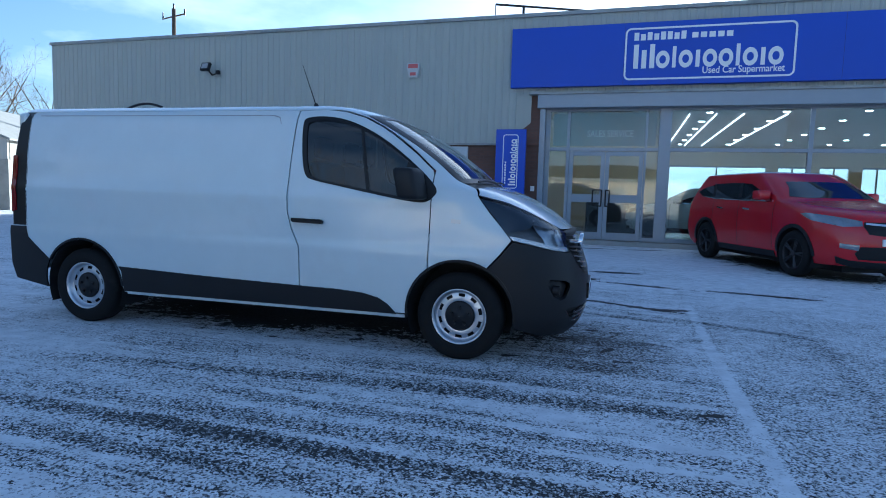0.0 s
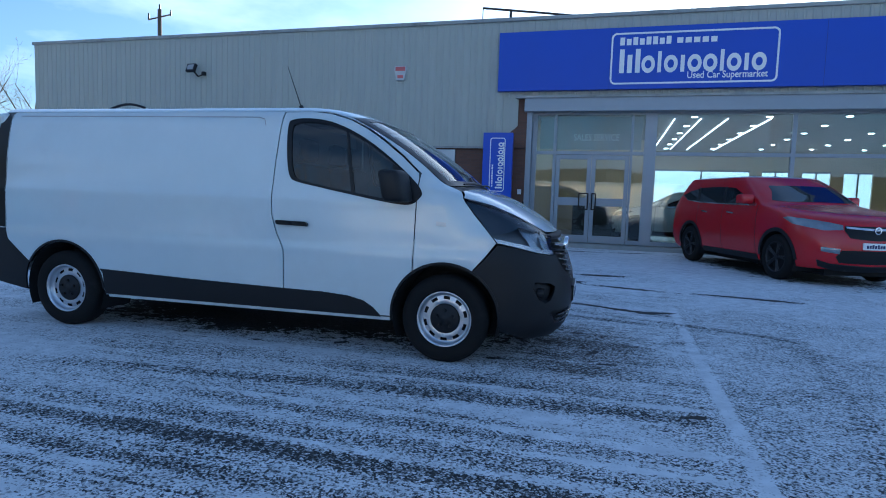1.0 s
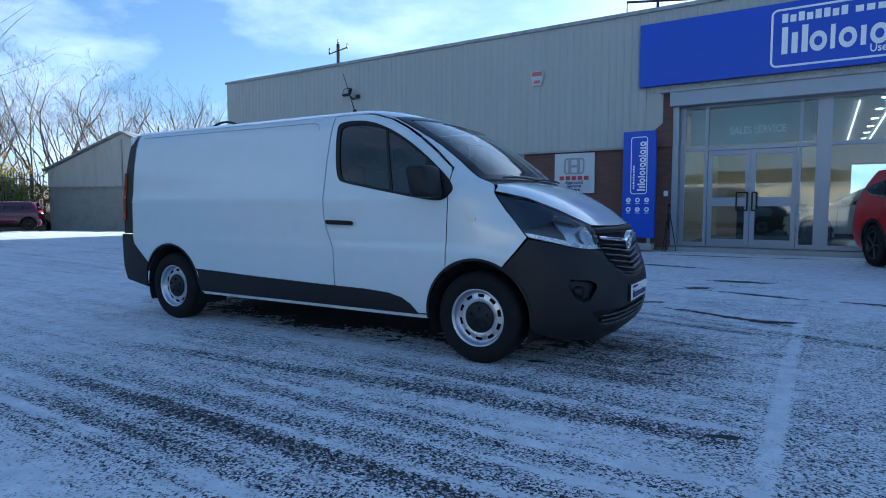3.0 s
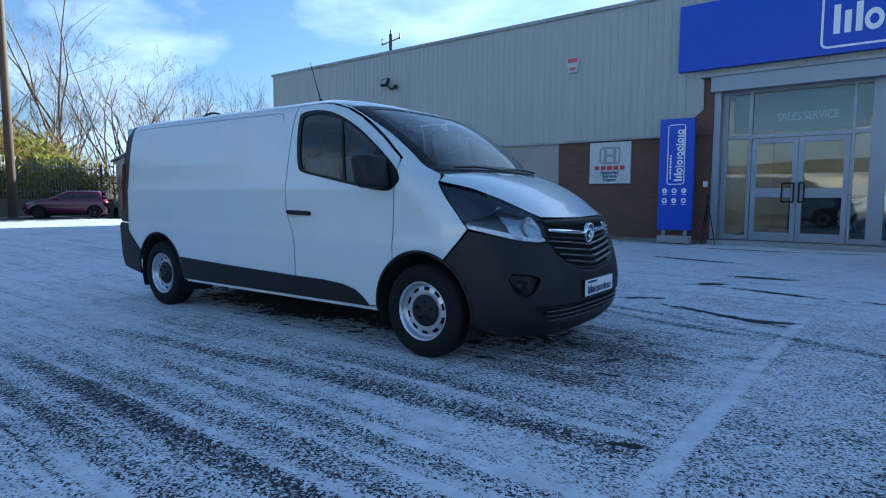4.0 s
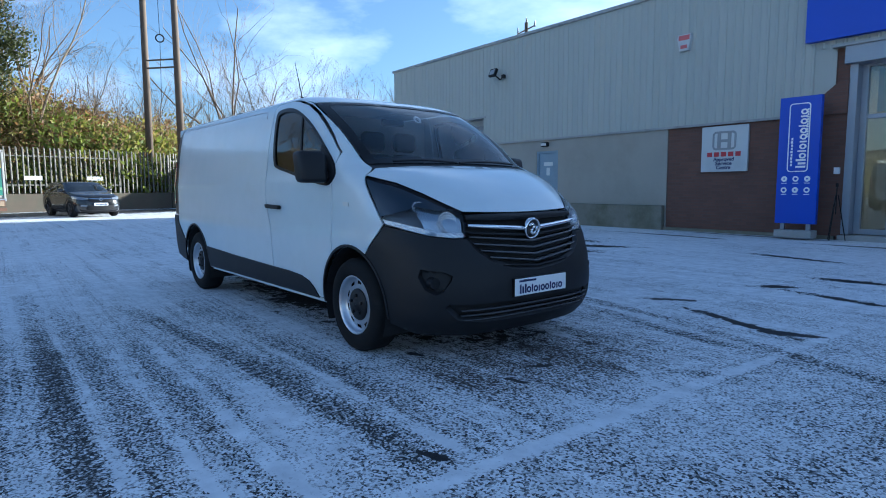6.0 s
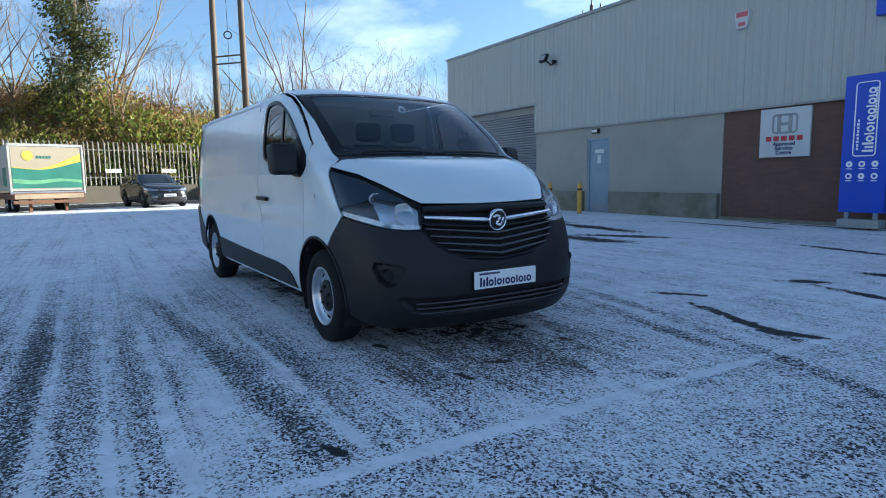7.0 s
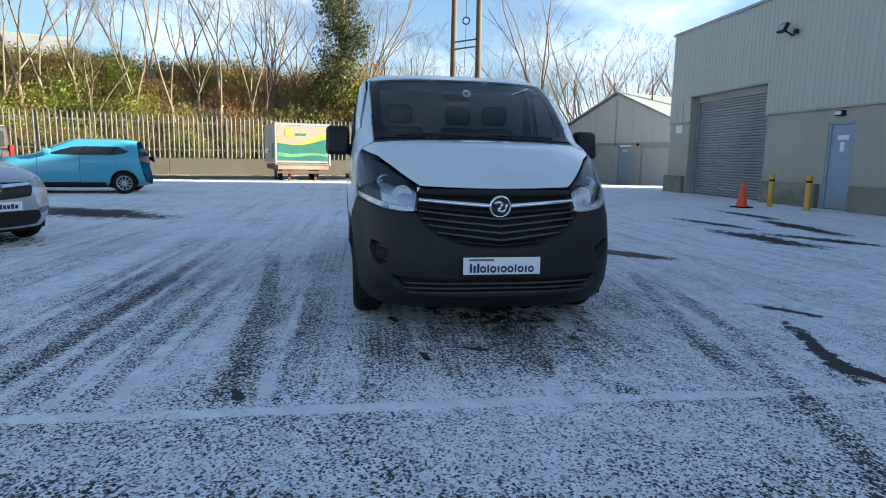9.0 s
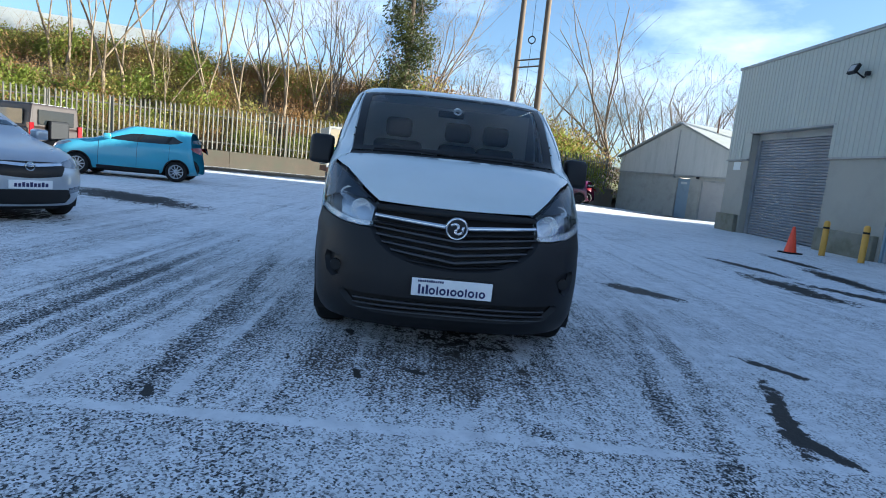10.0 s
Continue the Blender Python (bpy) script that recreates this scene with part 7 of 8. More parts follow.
def build_fence(a, b, k0, pale_me):
    """A run of palisade fence on its low wall from a to b."""
    v = b - a
    length, ang = v.length, math.degrees(math.atan2(v.y, v.x))
    n = max(1, round(length / 6))
    for i in range(n):
        p = a + v * (i / n)
        bm = bmesh.new()
        box(bm, 0, length / n - 0.012, -0.14, 0.14, -0.7, 0.96, 0.015)
        w = part("wall_fence_%d" % (k0 + i), bm, YARD_WALL)
        w.matrix_world = pose(p.x, p.y, 0, 0, 0, ang)
        tagged(w, "low stained concrete wall under the palisade fence", "wall", kind="structure")
    fc = tagged(empty("palisade_fence", pose(a.x, a.y, 0, 0, 0, ang)), "grey steel palisade fence on a low concrete wall", "fence", group="palisade fence runs")
    z1, bay = 3.3, 3.0
    k = int(length / bay)
    for i in range(k + 1):
        boxed("post", FENCE_DARK, fc, i * bay - 0.055, i * bay + 0.055, 0.03, 0.14, 0.9, z1 - 0.1)
    for i in range(k):
        for z in (1.4, 2.85):
            boxed("rail", FENCE_STEEL, fc, i * bay + 0.055, (i + 1) * bay - 0.055, 0.0, 0.05, z - 0.03, z + 0.03)
    rnd = random.Random(4 + k0)
    for i in range(int(length / 0.245)):
        o = new("pale", pale_me)
        o.location = (0.1 + i * 0.245, 0, rnd.uniform(-0.015, 0.015))
        o.rotation_euler = (0, radians(rnd.uniform(-0.7, 0.7)), 0)
        o.parent = fc


YARD_WALL = surface("stained_concrete_wall", (0.1, 0.08, 0.058), 0.95, vary=0.2, scale=0.9, grain=40, bump=0.5, bdist=0.01, dirt=(0.09, 0.085, 0.06), dirt_lo=0.42, dirt_hi=0.68)
FENCE_STEEL = surface("weathered_galvanised_steel", (0.13, 0.122, 0.1), 0.6, metal=0.15, vary=0.15, scale=2.5, bump=0.05, dirt=(0.2, 0.17, 0.12), dirt_lo=0.5, dirt_hi=0.8, island=0.35)
FENCE_DARK = surface("dark_fence_post", (0.13, 0.12, 0.1), 0.7, metal=0.2, vary=0.2, bump=0.05)
bm = bmesh.new()
pale_shape(bm, 0, 0.98, 3.3)
PALE = bpy.data.meshes.new("pale")
bm.to_mesh(PALE)
bm.free()
PALE.materials.append(FENCE_STEEL)
build_fence(FA, FB, 1, PALE)
build_fence(FB, FC, 9, PALE)
for px, py in ((-33.75, 4.4), (-34.62, 7.2)):
    ob = tagged(boxed("fence_notice", NOTICE, None, -0.4, 0.4, -0.01, 0.01, -0.1, 0.1), "small pale notice on the fence", "sign")
    ob.matrix_world = pose(px, py, 1.75, 0, 0, 107.2)

# ---- shed with a gable ----


def build_shed():
    ang = 24.0
    sh = tagged(empty("shed", pose(-42.0, 19.9, 0, 0, 0, ang)), "low grey gabled shed with a blue door and a garage door", "shed")
    W, D, E0, R0, B0 = 10.8, 16.0, 3.5, 5.75, -0.6
    # gable wall in the x-z plane, its face towards -y
    bm = bmesh.new()
    pts = [(0, 2.42), (W, 2.42), (W, E0), (W / 2, R0), (0, E0)]
    lo = [bm.verts.new((x, -0.05, z)) for x, z in pts]
    hi = [bm.verts.new((x, 0.1, z)) for x, z in pts]
    bm.faces.new(lo)
    bm.faces.new(hi[::-1])
    for i in range(5):
        bm.faces.new((lo[i], hi[i], hi[(i + 1) % 5], lo[(i + 1) % 5]))
    bmesh.ops.recalc_face_normals(bm, faces=bm.faces)
    part("gable", bm, SHED_CLAD, sh, "pale clad gable")
    for x0, x1, z0, z1 in ((0, 5.65, B0, 2.42), (6.75, 7.65, B0, 2.42), (10.25, W, B0, 2.42), (5.65, 6.75, 2.26, 2.42), (7.65, 10.25, 2.2, 2.42)):
        boxed("wall", SHED_WALL, sh, x0, x1, 0, 0.2, z0, z1)
    boxed("wall", SHED_WALL, sh, 0, 0.2, 0.2, D, B0, E0)
    boxed("wall", SHED_WALL, sh, W - 0.2, W, 0.2, D, B0, E0)
    dr = boxed("door", DOOR_BLUE, sh, 5.68, 6.72, 0.08, 0.14, -0.4, 2.22, 0.01, "pale blue door")
    boxed("door_notice", SIGN_PALE, dr, 5.95, 6.45, 0.06, 0.075, 1.85, 2.0)
    gd = boxed("garage_door", SHED_DOOR, sh, 7.68, 10.22, 0.08, 0.14, -0.4, 2.18, 0.01, "grey garage door")
    for x0, x1, z0, z1 in ((7.65, 7.74, -0.4, 2.2), (10.16, 10.25, -0.4, 2.2), (7.74, 10.16, 2.1, 2.2)):
        boxed("door_frame", FLASHING, gd, x0, x1, 0.05, 0.083, z0, z1)
    boxed("down_pipe", FLASHING, sh, W / 2 - 0.06, W / 2 + 0.02, -0.1, -0.03, 2.2, R0 - 0.3)
    boxed("wall_lamp", BLACK_PLASTIC, sh, 7.3, 7.5, -0.12, -0.02, 2.25, 2.4, 0.02)
    boxed("band", FLASHING, sh, -0.05, W + 0.05, -0.09, -0.052, 2.38, 2.46)
    for sgn in (0, 1):
        bm = bmesh.new()
        xa, xb = (-0.25, W / 2) if sgn == 0 else (W + 0.25, W / 2)
        za, zb = E0 - 0.05, R0 + 0.08
        lo = [bm.verts.new(p) for p in ((xa, -0.25, za), (xb, -0.25, zb), (xb, D, zb), (xa, D, za))]
        hi = [bm.verts.new(v.co + Vector((0, 0, 0.12))) for v in lo]
        bm.faces.new(lo)
        bm.faces.new(hi)
        for i in range(4):
            bm.faces.new((lo[i], lo[(i + 1) % 4], hi[(i + 1) % 4], hi[i]))
        bmesh.ops.recalc_face_normals(bm, faces=bm.faces)
        part("roof_slope", bm, SHED_ROOF, sh, "frosted corrugated roof")
    bm = bmesh.new()
    tube(bm, (W / 2 + 1.2, 2.0, R0 - 0.4), (W / 2 + 1.2, 2.0, R0 + 0.75), 0.05, 0.05, 10)
    part("flue", bm, RUST, sh)


SHED_CLAD = surface("pale_shed_cladding", (0.46, 0.46, 0.43), 0.7, vary=0.06, bump=0.05, dirt=(0.36, 0.36, 0.33), stretch=(2, 2, 0.3))
SHED_WALL = surface("grey_shed_render", (0.34, 0.335, 0.3), 0.9, vary=0.08, bump=0.3, dirt=(0.25, 0.25, 0.22))
SHED_DOOR = surface("grey_garage_door", (0.36, 0.35, 0.33), 0.6, vary=0.08, bump=0.05)
SHED_ROOF = surface("frosted_fibre_roof", (0.27, 0.28, 0.27), 0.85, vary=0.15, bump=0.2, dirt=(0.25, 0.26, 0.22))
build_shed()

# ---- poles ----


def build_poles():
    hp = tagged(empty("twin_pole", pose(-36.4, 11.2, 0)), "twin weathered timber utility poles braced as one frame", "utility pole")
    ux, uy = 0.83, 0.72
    for s in (-1.0, 1.0):
        bm = bmesh.new()
        tube(bm, (ux * s, uy * s, -0.3), (ux * s * 0.92, uy * s * 0.92, 17.3), 0.22, 0.16, 12)
        part("pole", bm, POLE_WOOD, hp, smooth=True)
    for z in (8.75, 8.3, 16.6):
        bm = bmesh.new()
        k = 1.0 if z < 14 else 1.7
        tube(bm, (-ux * 0.9 * k + 0.1, -uy * 0.9 * k, z), (ux * 0.9 * k + 0.1, uy * 0.9 * k, z), 0.05, 0.05, 8)
        part("crossarm", bm, POLE_WOOD, hp)
    bm = bmesh.new()
    prof = [(0.22 + 0.04 * math.cos(i * math.tau / 8), 0.04 * math.sin(i * math.tau / 8)) for i in range(9)]
    lathe(bm, prof, 20, "y", Matrix.Translation((0.0, 0.0, 10.0)) @ Matrix.Rotation(radians(75), 4, "Z"))
    part("guard_ring", bm, BLACK_PLASTIC, hp)
    bm = bmesh.new()
    tube(bm, (0.0, -0.05, 16.6), (0.0, 0.0, 10.2), 0.015, 0.015, 5)
    tube(bm, (0.0, 0.0, 9.8), (0.1, -0.1, 6.3), 0.015, 0.015, 5)
    part("stay_wire", bm, BLACK_PLASTIC, hp)
    up = tagged(empty("utility_pole", pose(-35.0, 40.0, 0)), "timber utility pole with a crossarm and insulators behind the building", "utility pole")
    bm = bmesh.new()
    tube(bm, (0, 0, -0.3), (0, 0, 15.1), 0.22, 0.15, 12)
    part("pole", bm, POLE_WOOD, up, smooth=True)
    bm = bmesh.new()
    tube(bm, (-1.25, 0.2, 14.45), (1.25, -0.2, 14.6), 0.06, 0.06, 8)
    part("crossarm", bm, POLE_WOOD, up)
    for x in (-1.2, 1.2, 0.0):
        bm = bmesh.new()
        tube(bm, (x, -x * 0.16, 14.5 if x else 15.1), (x, -x * 0.16, 14.95 if x else 15.5), 0.07, 0.05, 8)
        part("insulator", bm, BLACK_PLASTIC, up)


POLE_WOOD = surface("weathered_pole_timber", (0.11, 0.078, 0.052), 0.85, vary=0.2, scale=3, bump=0.3, stretch=(4, 4, 0.2), dirt=(0.09, 0.065, 0.045))
build_poles()

# ---- bank, scrub and trees behind the fence ----


BACKD = Vector((-FDIR.y, FDIR.x))
TURN0 = math.atan2(FC.y - FB.y, FC.x - FB.x)
TURN1 = math.atan2(BACKD.y, BACKD.x) % math.tau


def bank_z(d, t):
    """Height of the bank t metres behind the fence and d along it."""
    crest = 2.9 + 3.3 * smooth01((40 - d) / 15)
    z = 0.4 + (crest - 0.4) * smooth01((t - 0.5) / 14) + 0.25 * noise.noise(Vector((d * 0.25, t * 0.25, 3.1)))
    return z - 3.0 * smooth01((t - 30) / 40)


def bank_at(x, y):
    """Height of the bank at a place behind either run of the fence."""
    v = Vector((x, y)) - FA
    d, t = v.dot(FDIR), v.dot(BACKD)
    if d <= FLEN:
        return bank_z(d, t)
    w = Vector((x, y)) - FB
    a = math.atan2(w.y, w.x) % math.tau
    return bank_z(FLEN, w.length * max(0.0, min(1.0, (a - TURN0) / (TURN1 - TURN0))))


def build_bank():
    bm = bmesh.new()
    ts = [0.3, 1.0, 2, 3.2, 4.6, 6, 8, 10, 12.5, 15, 18, 22, 28, 36, 48, 65]
    rows = []
    for i in range(30):
        d = -28 + (FLEN + 28) * i / 29
        rows.append([bm.verts.new((*(FA + FDIR * d + BACKD * t), bank_z(d, t))) for t in ts])
    for i in range(1, 9):
        a = TURN1 + (TURN0 - TURN1) * i / 8
        row = []
        for t in ts:
            p = FB + Vector((math.cos(a), math.sin(a))) * t
            row.append(bm.verts.new((p.x, p.y, bank_at(p.x, p.y) if i < 8 else 0.35)))
        rows.append(row)
    for a, b in zip(rows, rows[1:]):
        for j in range(len(ts) - 1):
            bm.faces.new((a[j], a[j + 1], b[j + 1], b[j]))
    bmesh.ops.recalc_face_normals(bm, faces=bm.faces)
    tagged(part("bank", bm, EARTH, smooth=True), "brown winter bank rising behind the fence", "bank", kind="structure")


EARTH = surface("leaf_litter_earth", (0.1, 0.07, 0.04), 0.95, vary=0.3, scale=0.8, grain=12, bump=0.6, bdist=0.05, dirt=(0.1, 0.11, 0.03), dirt_lo=0.45, dirt_hi=0.65, dirt_scale=0.4)


def leaf_material(name, dark, light, rough=0.55):
    m, nt, out = nodes_of(name)
    p = nd(nt, "BsdfPrincipled", Roughness=rough)
    p.inputs["Specular IOR Level"].default_value = 0.3
    geo = nt.nodes.new("ShaderNodeNewGeometry")
    oi = nt.nodes.new("ShaderNodeObjectInfo")
    v = mth(nt, "ADD", mth(nt, "MULTIPLY", geo.outputs["Random Per Island"], 0.7), mth(nt, "MULTIPLY", oi.outputs["Random"], 0.3))
    nt.links.new(mixc(nt, v, dark, light), p.inputs["Base Color"])
    tr = nd(nt, "BsdfTranslucent", Color=(*light, 1))
    mx = nd(nt, "MixShader", Fac=0.38)
    nt.links.new(p.outputs[0], mx.inputs[1])
    nt.links.new(tr.outputs[0], mx.inputs[2])
    nt.links.new(mx.outputs[0], out.inputs["Surface"])
    return m


LEAF_GREEN = leaf_material("evergreen_leaves", (0.035, 0.06, 0.01), (0.27, 0.31, 0.045))
LEAF_IVY = leaf_material("ivy_leaves", (0.016, 0.03, 0.009), (0.09, 0.095, 0.026))
LEAF_BROWN = leaf_material("dead_bramble_leaves", (0.07, 0.036, 0.016), (0.36, 0.2, 0.07))
LEAF_OLIVE = leaf_material("olive_scrub_leaves", (0.05, 0.05, 0.011), (0.34, 0.3, 0.065))
BARK_PALE = surface("pale_bark", (0.175, 0.13, 0.082), 0.9, vary=0.3, scale=3, grain=20, bump=0.4, bdist=0.02, dirt=(0.14, 0.11, 0.07), stretch=(3, 3, 0.5))
BARK_DARK = surface("grey_brown_bark", (0.15, 0.11, 0.072), 0.9, vary=0.3, scale=3, grain=20, bump=0.4, bdist=0.02, dirt=(0.1, 0.075, 0.05), stretch=(3, 3, 0.5))
TWIG = surface("brown_twigs", (0.24, 0.15, 0.075), 0.9, vary=0.3, scale=2, bump=0.0)


def leaves(bm, rnd, centre, radii, count, size, shell=0.55):
    """Loose single leaves through an uneven cloud."""
    for _ in range(count):
        while True:
            v = Vector((rnd.uniform(-1, 1), rnd.uniform(-1, 1), rnd.uniform(-1, 1)))
            if v.length < 1 and v.length > shell * rnd.random():
                break
        lump = 1 + 0.35 * noise.noise(Vector(centre) * 0.7 + v * 1.8)
        p = Vector(centre) + Vector((v.x * radii[0], v.y * radii[1], v.z * radii[2])) * lump
        s = size * rnd.uniform(0.6, 1.4)
        n = Vector((rnd.gauss(0, 1), rnd.gauss(0, 1), rnd.gauss(0.4, 1))).normalized()
        u = n.orthogonal().normalized()
        w = n.cross(u)
        bm.faces.new([bm.verts.new(p + q) for q in (-u * s, w * s * 0.5 - u * 0.1 * s, u * s, -w * s * 0.5)])


def twigs(bm, rnd, count, spread, height, r=0.012):
    """Arching stems from the ground."""
    for _ in range(count):
        p = Vector((rnd.uniform(-spread, spread), rnd.uniform(-spread, spread) * 0.7, -0.1))
        d = Vector((rnd.gauss(0, 0.45), rnd.gauss(0, 0.45), 1.0)).normalized()
        ln = height * rnd.uniform(0.4, 1.15) / 4
        rr = r
        for i in range(4):
            q = p + d * ln
            tube(bm, p, q, rr, rr * 0.75, 3, caps=False)
            rr *= 0.75
            p = q
            d = (d + Vector((rnd.gauss(0, 0.3), rnd.gauss(0, 0.3), -0.12 * i))).normalized()
            if i and rnd.random() < 0.8:
                e = (d + Vector((rnd.gauss(0, 0.8), rnd.gauss(0, 0.8), 0.2))).normalized()
                tube(bm, p, p + e * ln * 0.8, rr * 0.7, rr * 0.3, 3, caps=False)


def make_bush(kind, seed):
    rnd = random.Random(seed)
    name, label, mat = {"green": ("evergreen_shrub", "dense evergreen shrub on the bank", LEAF_GREEN), "brown": ("bramble_thicket", "brown winter bramble thicket on the bank", LEAF_BROWN),
                        "olive": ("scrub_shrub", "olive and yellow scrub on the bank", LEAF_OLIVE)}[kind]
    ob = tagged(empty(name), label, "shrub", group=name + " group")
    bm = bmesh.new()
    twigs(bm, rnd, 26 if kind != "green" else 8, 1.3, 2.4)
    part("stem_tangle", bm, TWIG, ob)["kind"] = "stuff"
    bm = bmesh.new()
    n = {"green": 1500, "brown": 800, "olive": 1000}[kind]
    for _ in range(5):
        c = (rnd.uniform(-1, 1), rnd.uniform(-0.8, 0.8), rnd.uniform(0.5, 1.3))
        leaves(bm, rnd, c, (1.0, 0.9, 0.75), n // 5, 0.075 if kind == "green" else 0.06, 0.4)
    part("foliage", bm, mat, ob)["kind"] = "stuff"
    return ob


def stick(vs, fs, a, b, r0, r1, n):
    """A tapering piece of branch, added to lists of places and faces."""
    d = (b - a).normalized()
    u = d.orthogonal().normalized()
    w = d.cross(u)
    k = len(vs)
    for c, r in ((a, r0), (b, r1)):
        for i in range(n):
            q = i * math.tau / n
            vs.append(c + (u * math.cos(q) + w * math.sin(q)) * r)
    fs += [(k + i, k + (i + 1) % n, k + n + (i + 1) % n, k + n + i) for i in range(n)]


def sticks(name, vs, fs, material, parent, smooth=False):
    me = bpy.data.meshes.new(name)
    me.from_pydata(vs, [], fs)
    me.materials.append(material)
    me.polygons.foreach_set("use_smooth", [smooth] * len(fs))
    ob = new(name, me)
    ob.parent = parent
    return ob


def limb(vs, fs, rnd, p, d, length, r, level, spread, lift):
    """A branch that wanders, thins and puts out finer ones; level 0 is the stoutest, 4 a twig."""
    n, wob, sides = ((7, 0.09, 7), (5, 0.16, 5), (4, 0.2, 3), (3, 0.24, 3), (2, 0.2, 3))[level]
    for i in range(n):
        d = (d + Vector((rnd.gauss(0, wob), rnd.gauss(0, wob), lift))).normalized()
        q = p + d * (length / n)
        r2 = r * (0.86 if level == 0 else 0.78)
        stick(vs, fs, p, q, r, r2, sides)
        p, r = q, r2
        if level == 4 or i < (2, 1, 1, 1)[level]:
            continue
        left = 1 - 0.5 * (i + 1) / n
        for _ in range((rnd.choice((1, 2, 2)), rnd.choice((1, 1, 2)), 1, 1)[level]):
            side = Matrix.Rotation(rnd.uniform(0, math.tau), 3, d) @ d.orthogonal().normalized()
            a = radians(rnd.uniform(24, 52) * spread)
            limb(vs, fs, rnd, p, d * math.cos(a) + side * math.sin(a), length * left * rnd.uniform(0.45, 0.72), max(0.006, r * rnd.uniform(0.36, 0.56)), level + 1, spread, lift)


def make_tree(seed, height, r, stems, spread, lift, bark, label):
    rnd = random.Random(seed)
    ob = tagged(empty("bare_tree"), label, "tree", group="bare trees on the bank")
    # a short bole that parts into a few rising stems
    vs, fs = [], []
    p, d, rr = Vector((0, 0, -0.4)), Vector((rnd.gauss(0, 0.08), rnd.gauss(0, 0.08), 1)).normalized(), r
    bole = height * rnd.uniform(0.16, 0.26)
    for i in range(5):
        q = p + d * bole / 5
        stick(vs, fs, p, q, rr * (1.25 if i == 0 else 1.0), rr * 0.95, 9)
        p, rr = q, rr * 0.95
        d = (d + Vector((rnd.gauss(0, 0.08), rnd.gauss(0, 0.08), 0.03))).normalized()
    sticks("trunk", vs, fs, bark, ob, True)
    vs, fs = [], []
    a0 = rnd.uniform(0, math.tau)
    for k in range(stems):
        a = a0 + k * math.tau / stems + rnd.uniform(-0.5, 0.5)
        tilt = 0.06 if stems == 1 else rnd.uniform(0.2, 0.5) * spread
        e = (d + Vector((math.cos(a) * tilt, math.sin(a) * tilt, 0))).normalized()
        limb(vs, fs, rnd, p, e, (height - bole) * rnd.uniform(0.78, 1.0), rr * (0.95 if stems == 1 else rnd.uniform(0.58, 0.78)), 0 if stems < 4 else 1, spread, lift)
    sticks("crown", vs, fs, bark, ob)
    return ob


def make_ivy_tree(seed):
    rnd = random.Random(seed)
    ob = tagged(empty("ivy_tree"), "tall tree thickly clad in dark ivy", "tree")
    bm = bmesh.new()
    tube(bm, (0, 0, -0.4), (0.3, 0.1, 13.5), 0.3, 0.06, 10)
    part("trunk", bm, BARK_DARK, ob)
    bm = bmesh.new()
    for i in range(46):
        h = 0.6 + 12.6 * (i / 45) ** 0.9
        w = 2.3 * (1 - (h / 14.5) ** 1.5) + 0.3
        a = rnd.uniform(0, math.tau)
        k = rnd.uniform(0.1, 0.75) * w
        leaves(bm, rnd, (0.02 * h + k * math.cos(a), k * math.sin(a), h), (w * 0.55, w * 0.55, 0.9), 340, 0.095, 0.3)
    part("crown", bm, LEAF_IVY, ob)
    vs, fs = [], []
    for i in range(18):
        a, h = rnd.uniform(0, math.tau), rnd.uniform(3, 12)
        limb(vs, fs, rnd, Vector((0, 0, h)), Vector((math.cos(a), math.sin(a), 0.35)).normalized(), rnd.uniform(2.0, 3.4) * (1.25 - h / 16), 0.04, 2, 1.0, 0.04)
    sticks("branch_tangle", vs, fs, BARK_DARK, ob)["kind"] = "stuff"
    return ob


def on_bank(d, t, turn=0.0, size=1.0):
    p = FA + FDIR * d + BACKD * t
    return Matrix.Translation((p.x, p.y, bank_at(p.x, p.y) - 0.1)) @ Matrix.Rotation(turn, 4, "Z") @ Matrix.Diagonal((size, size, size, 1))


def put(ob, m, first):
    if first:
        ob.matrix_world = m
        return ob
    c = copy_thing(ob, Matrix.Identity(4))
    c.matrix_world = m
    return c


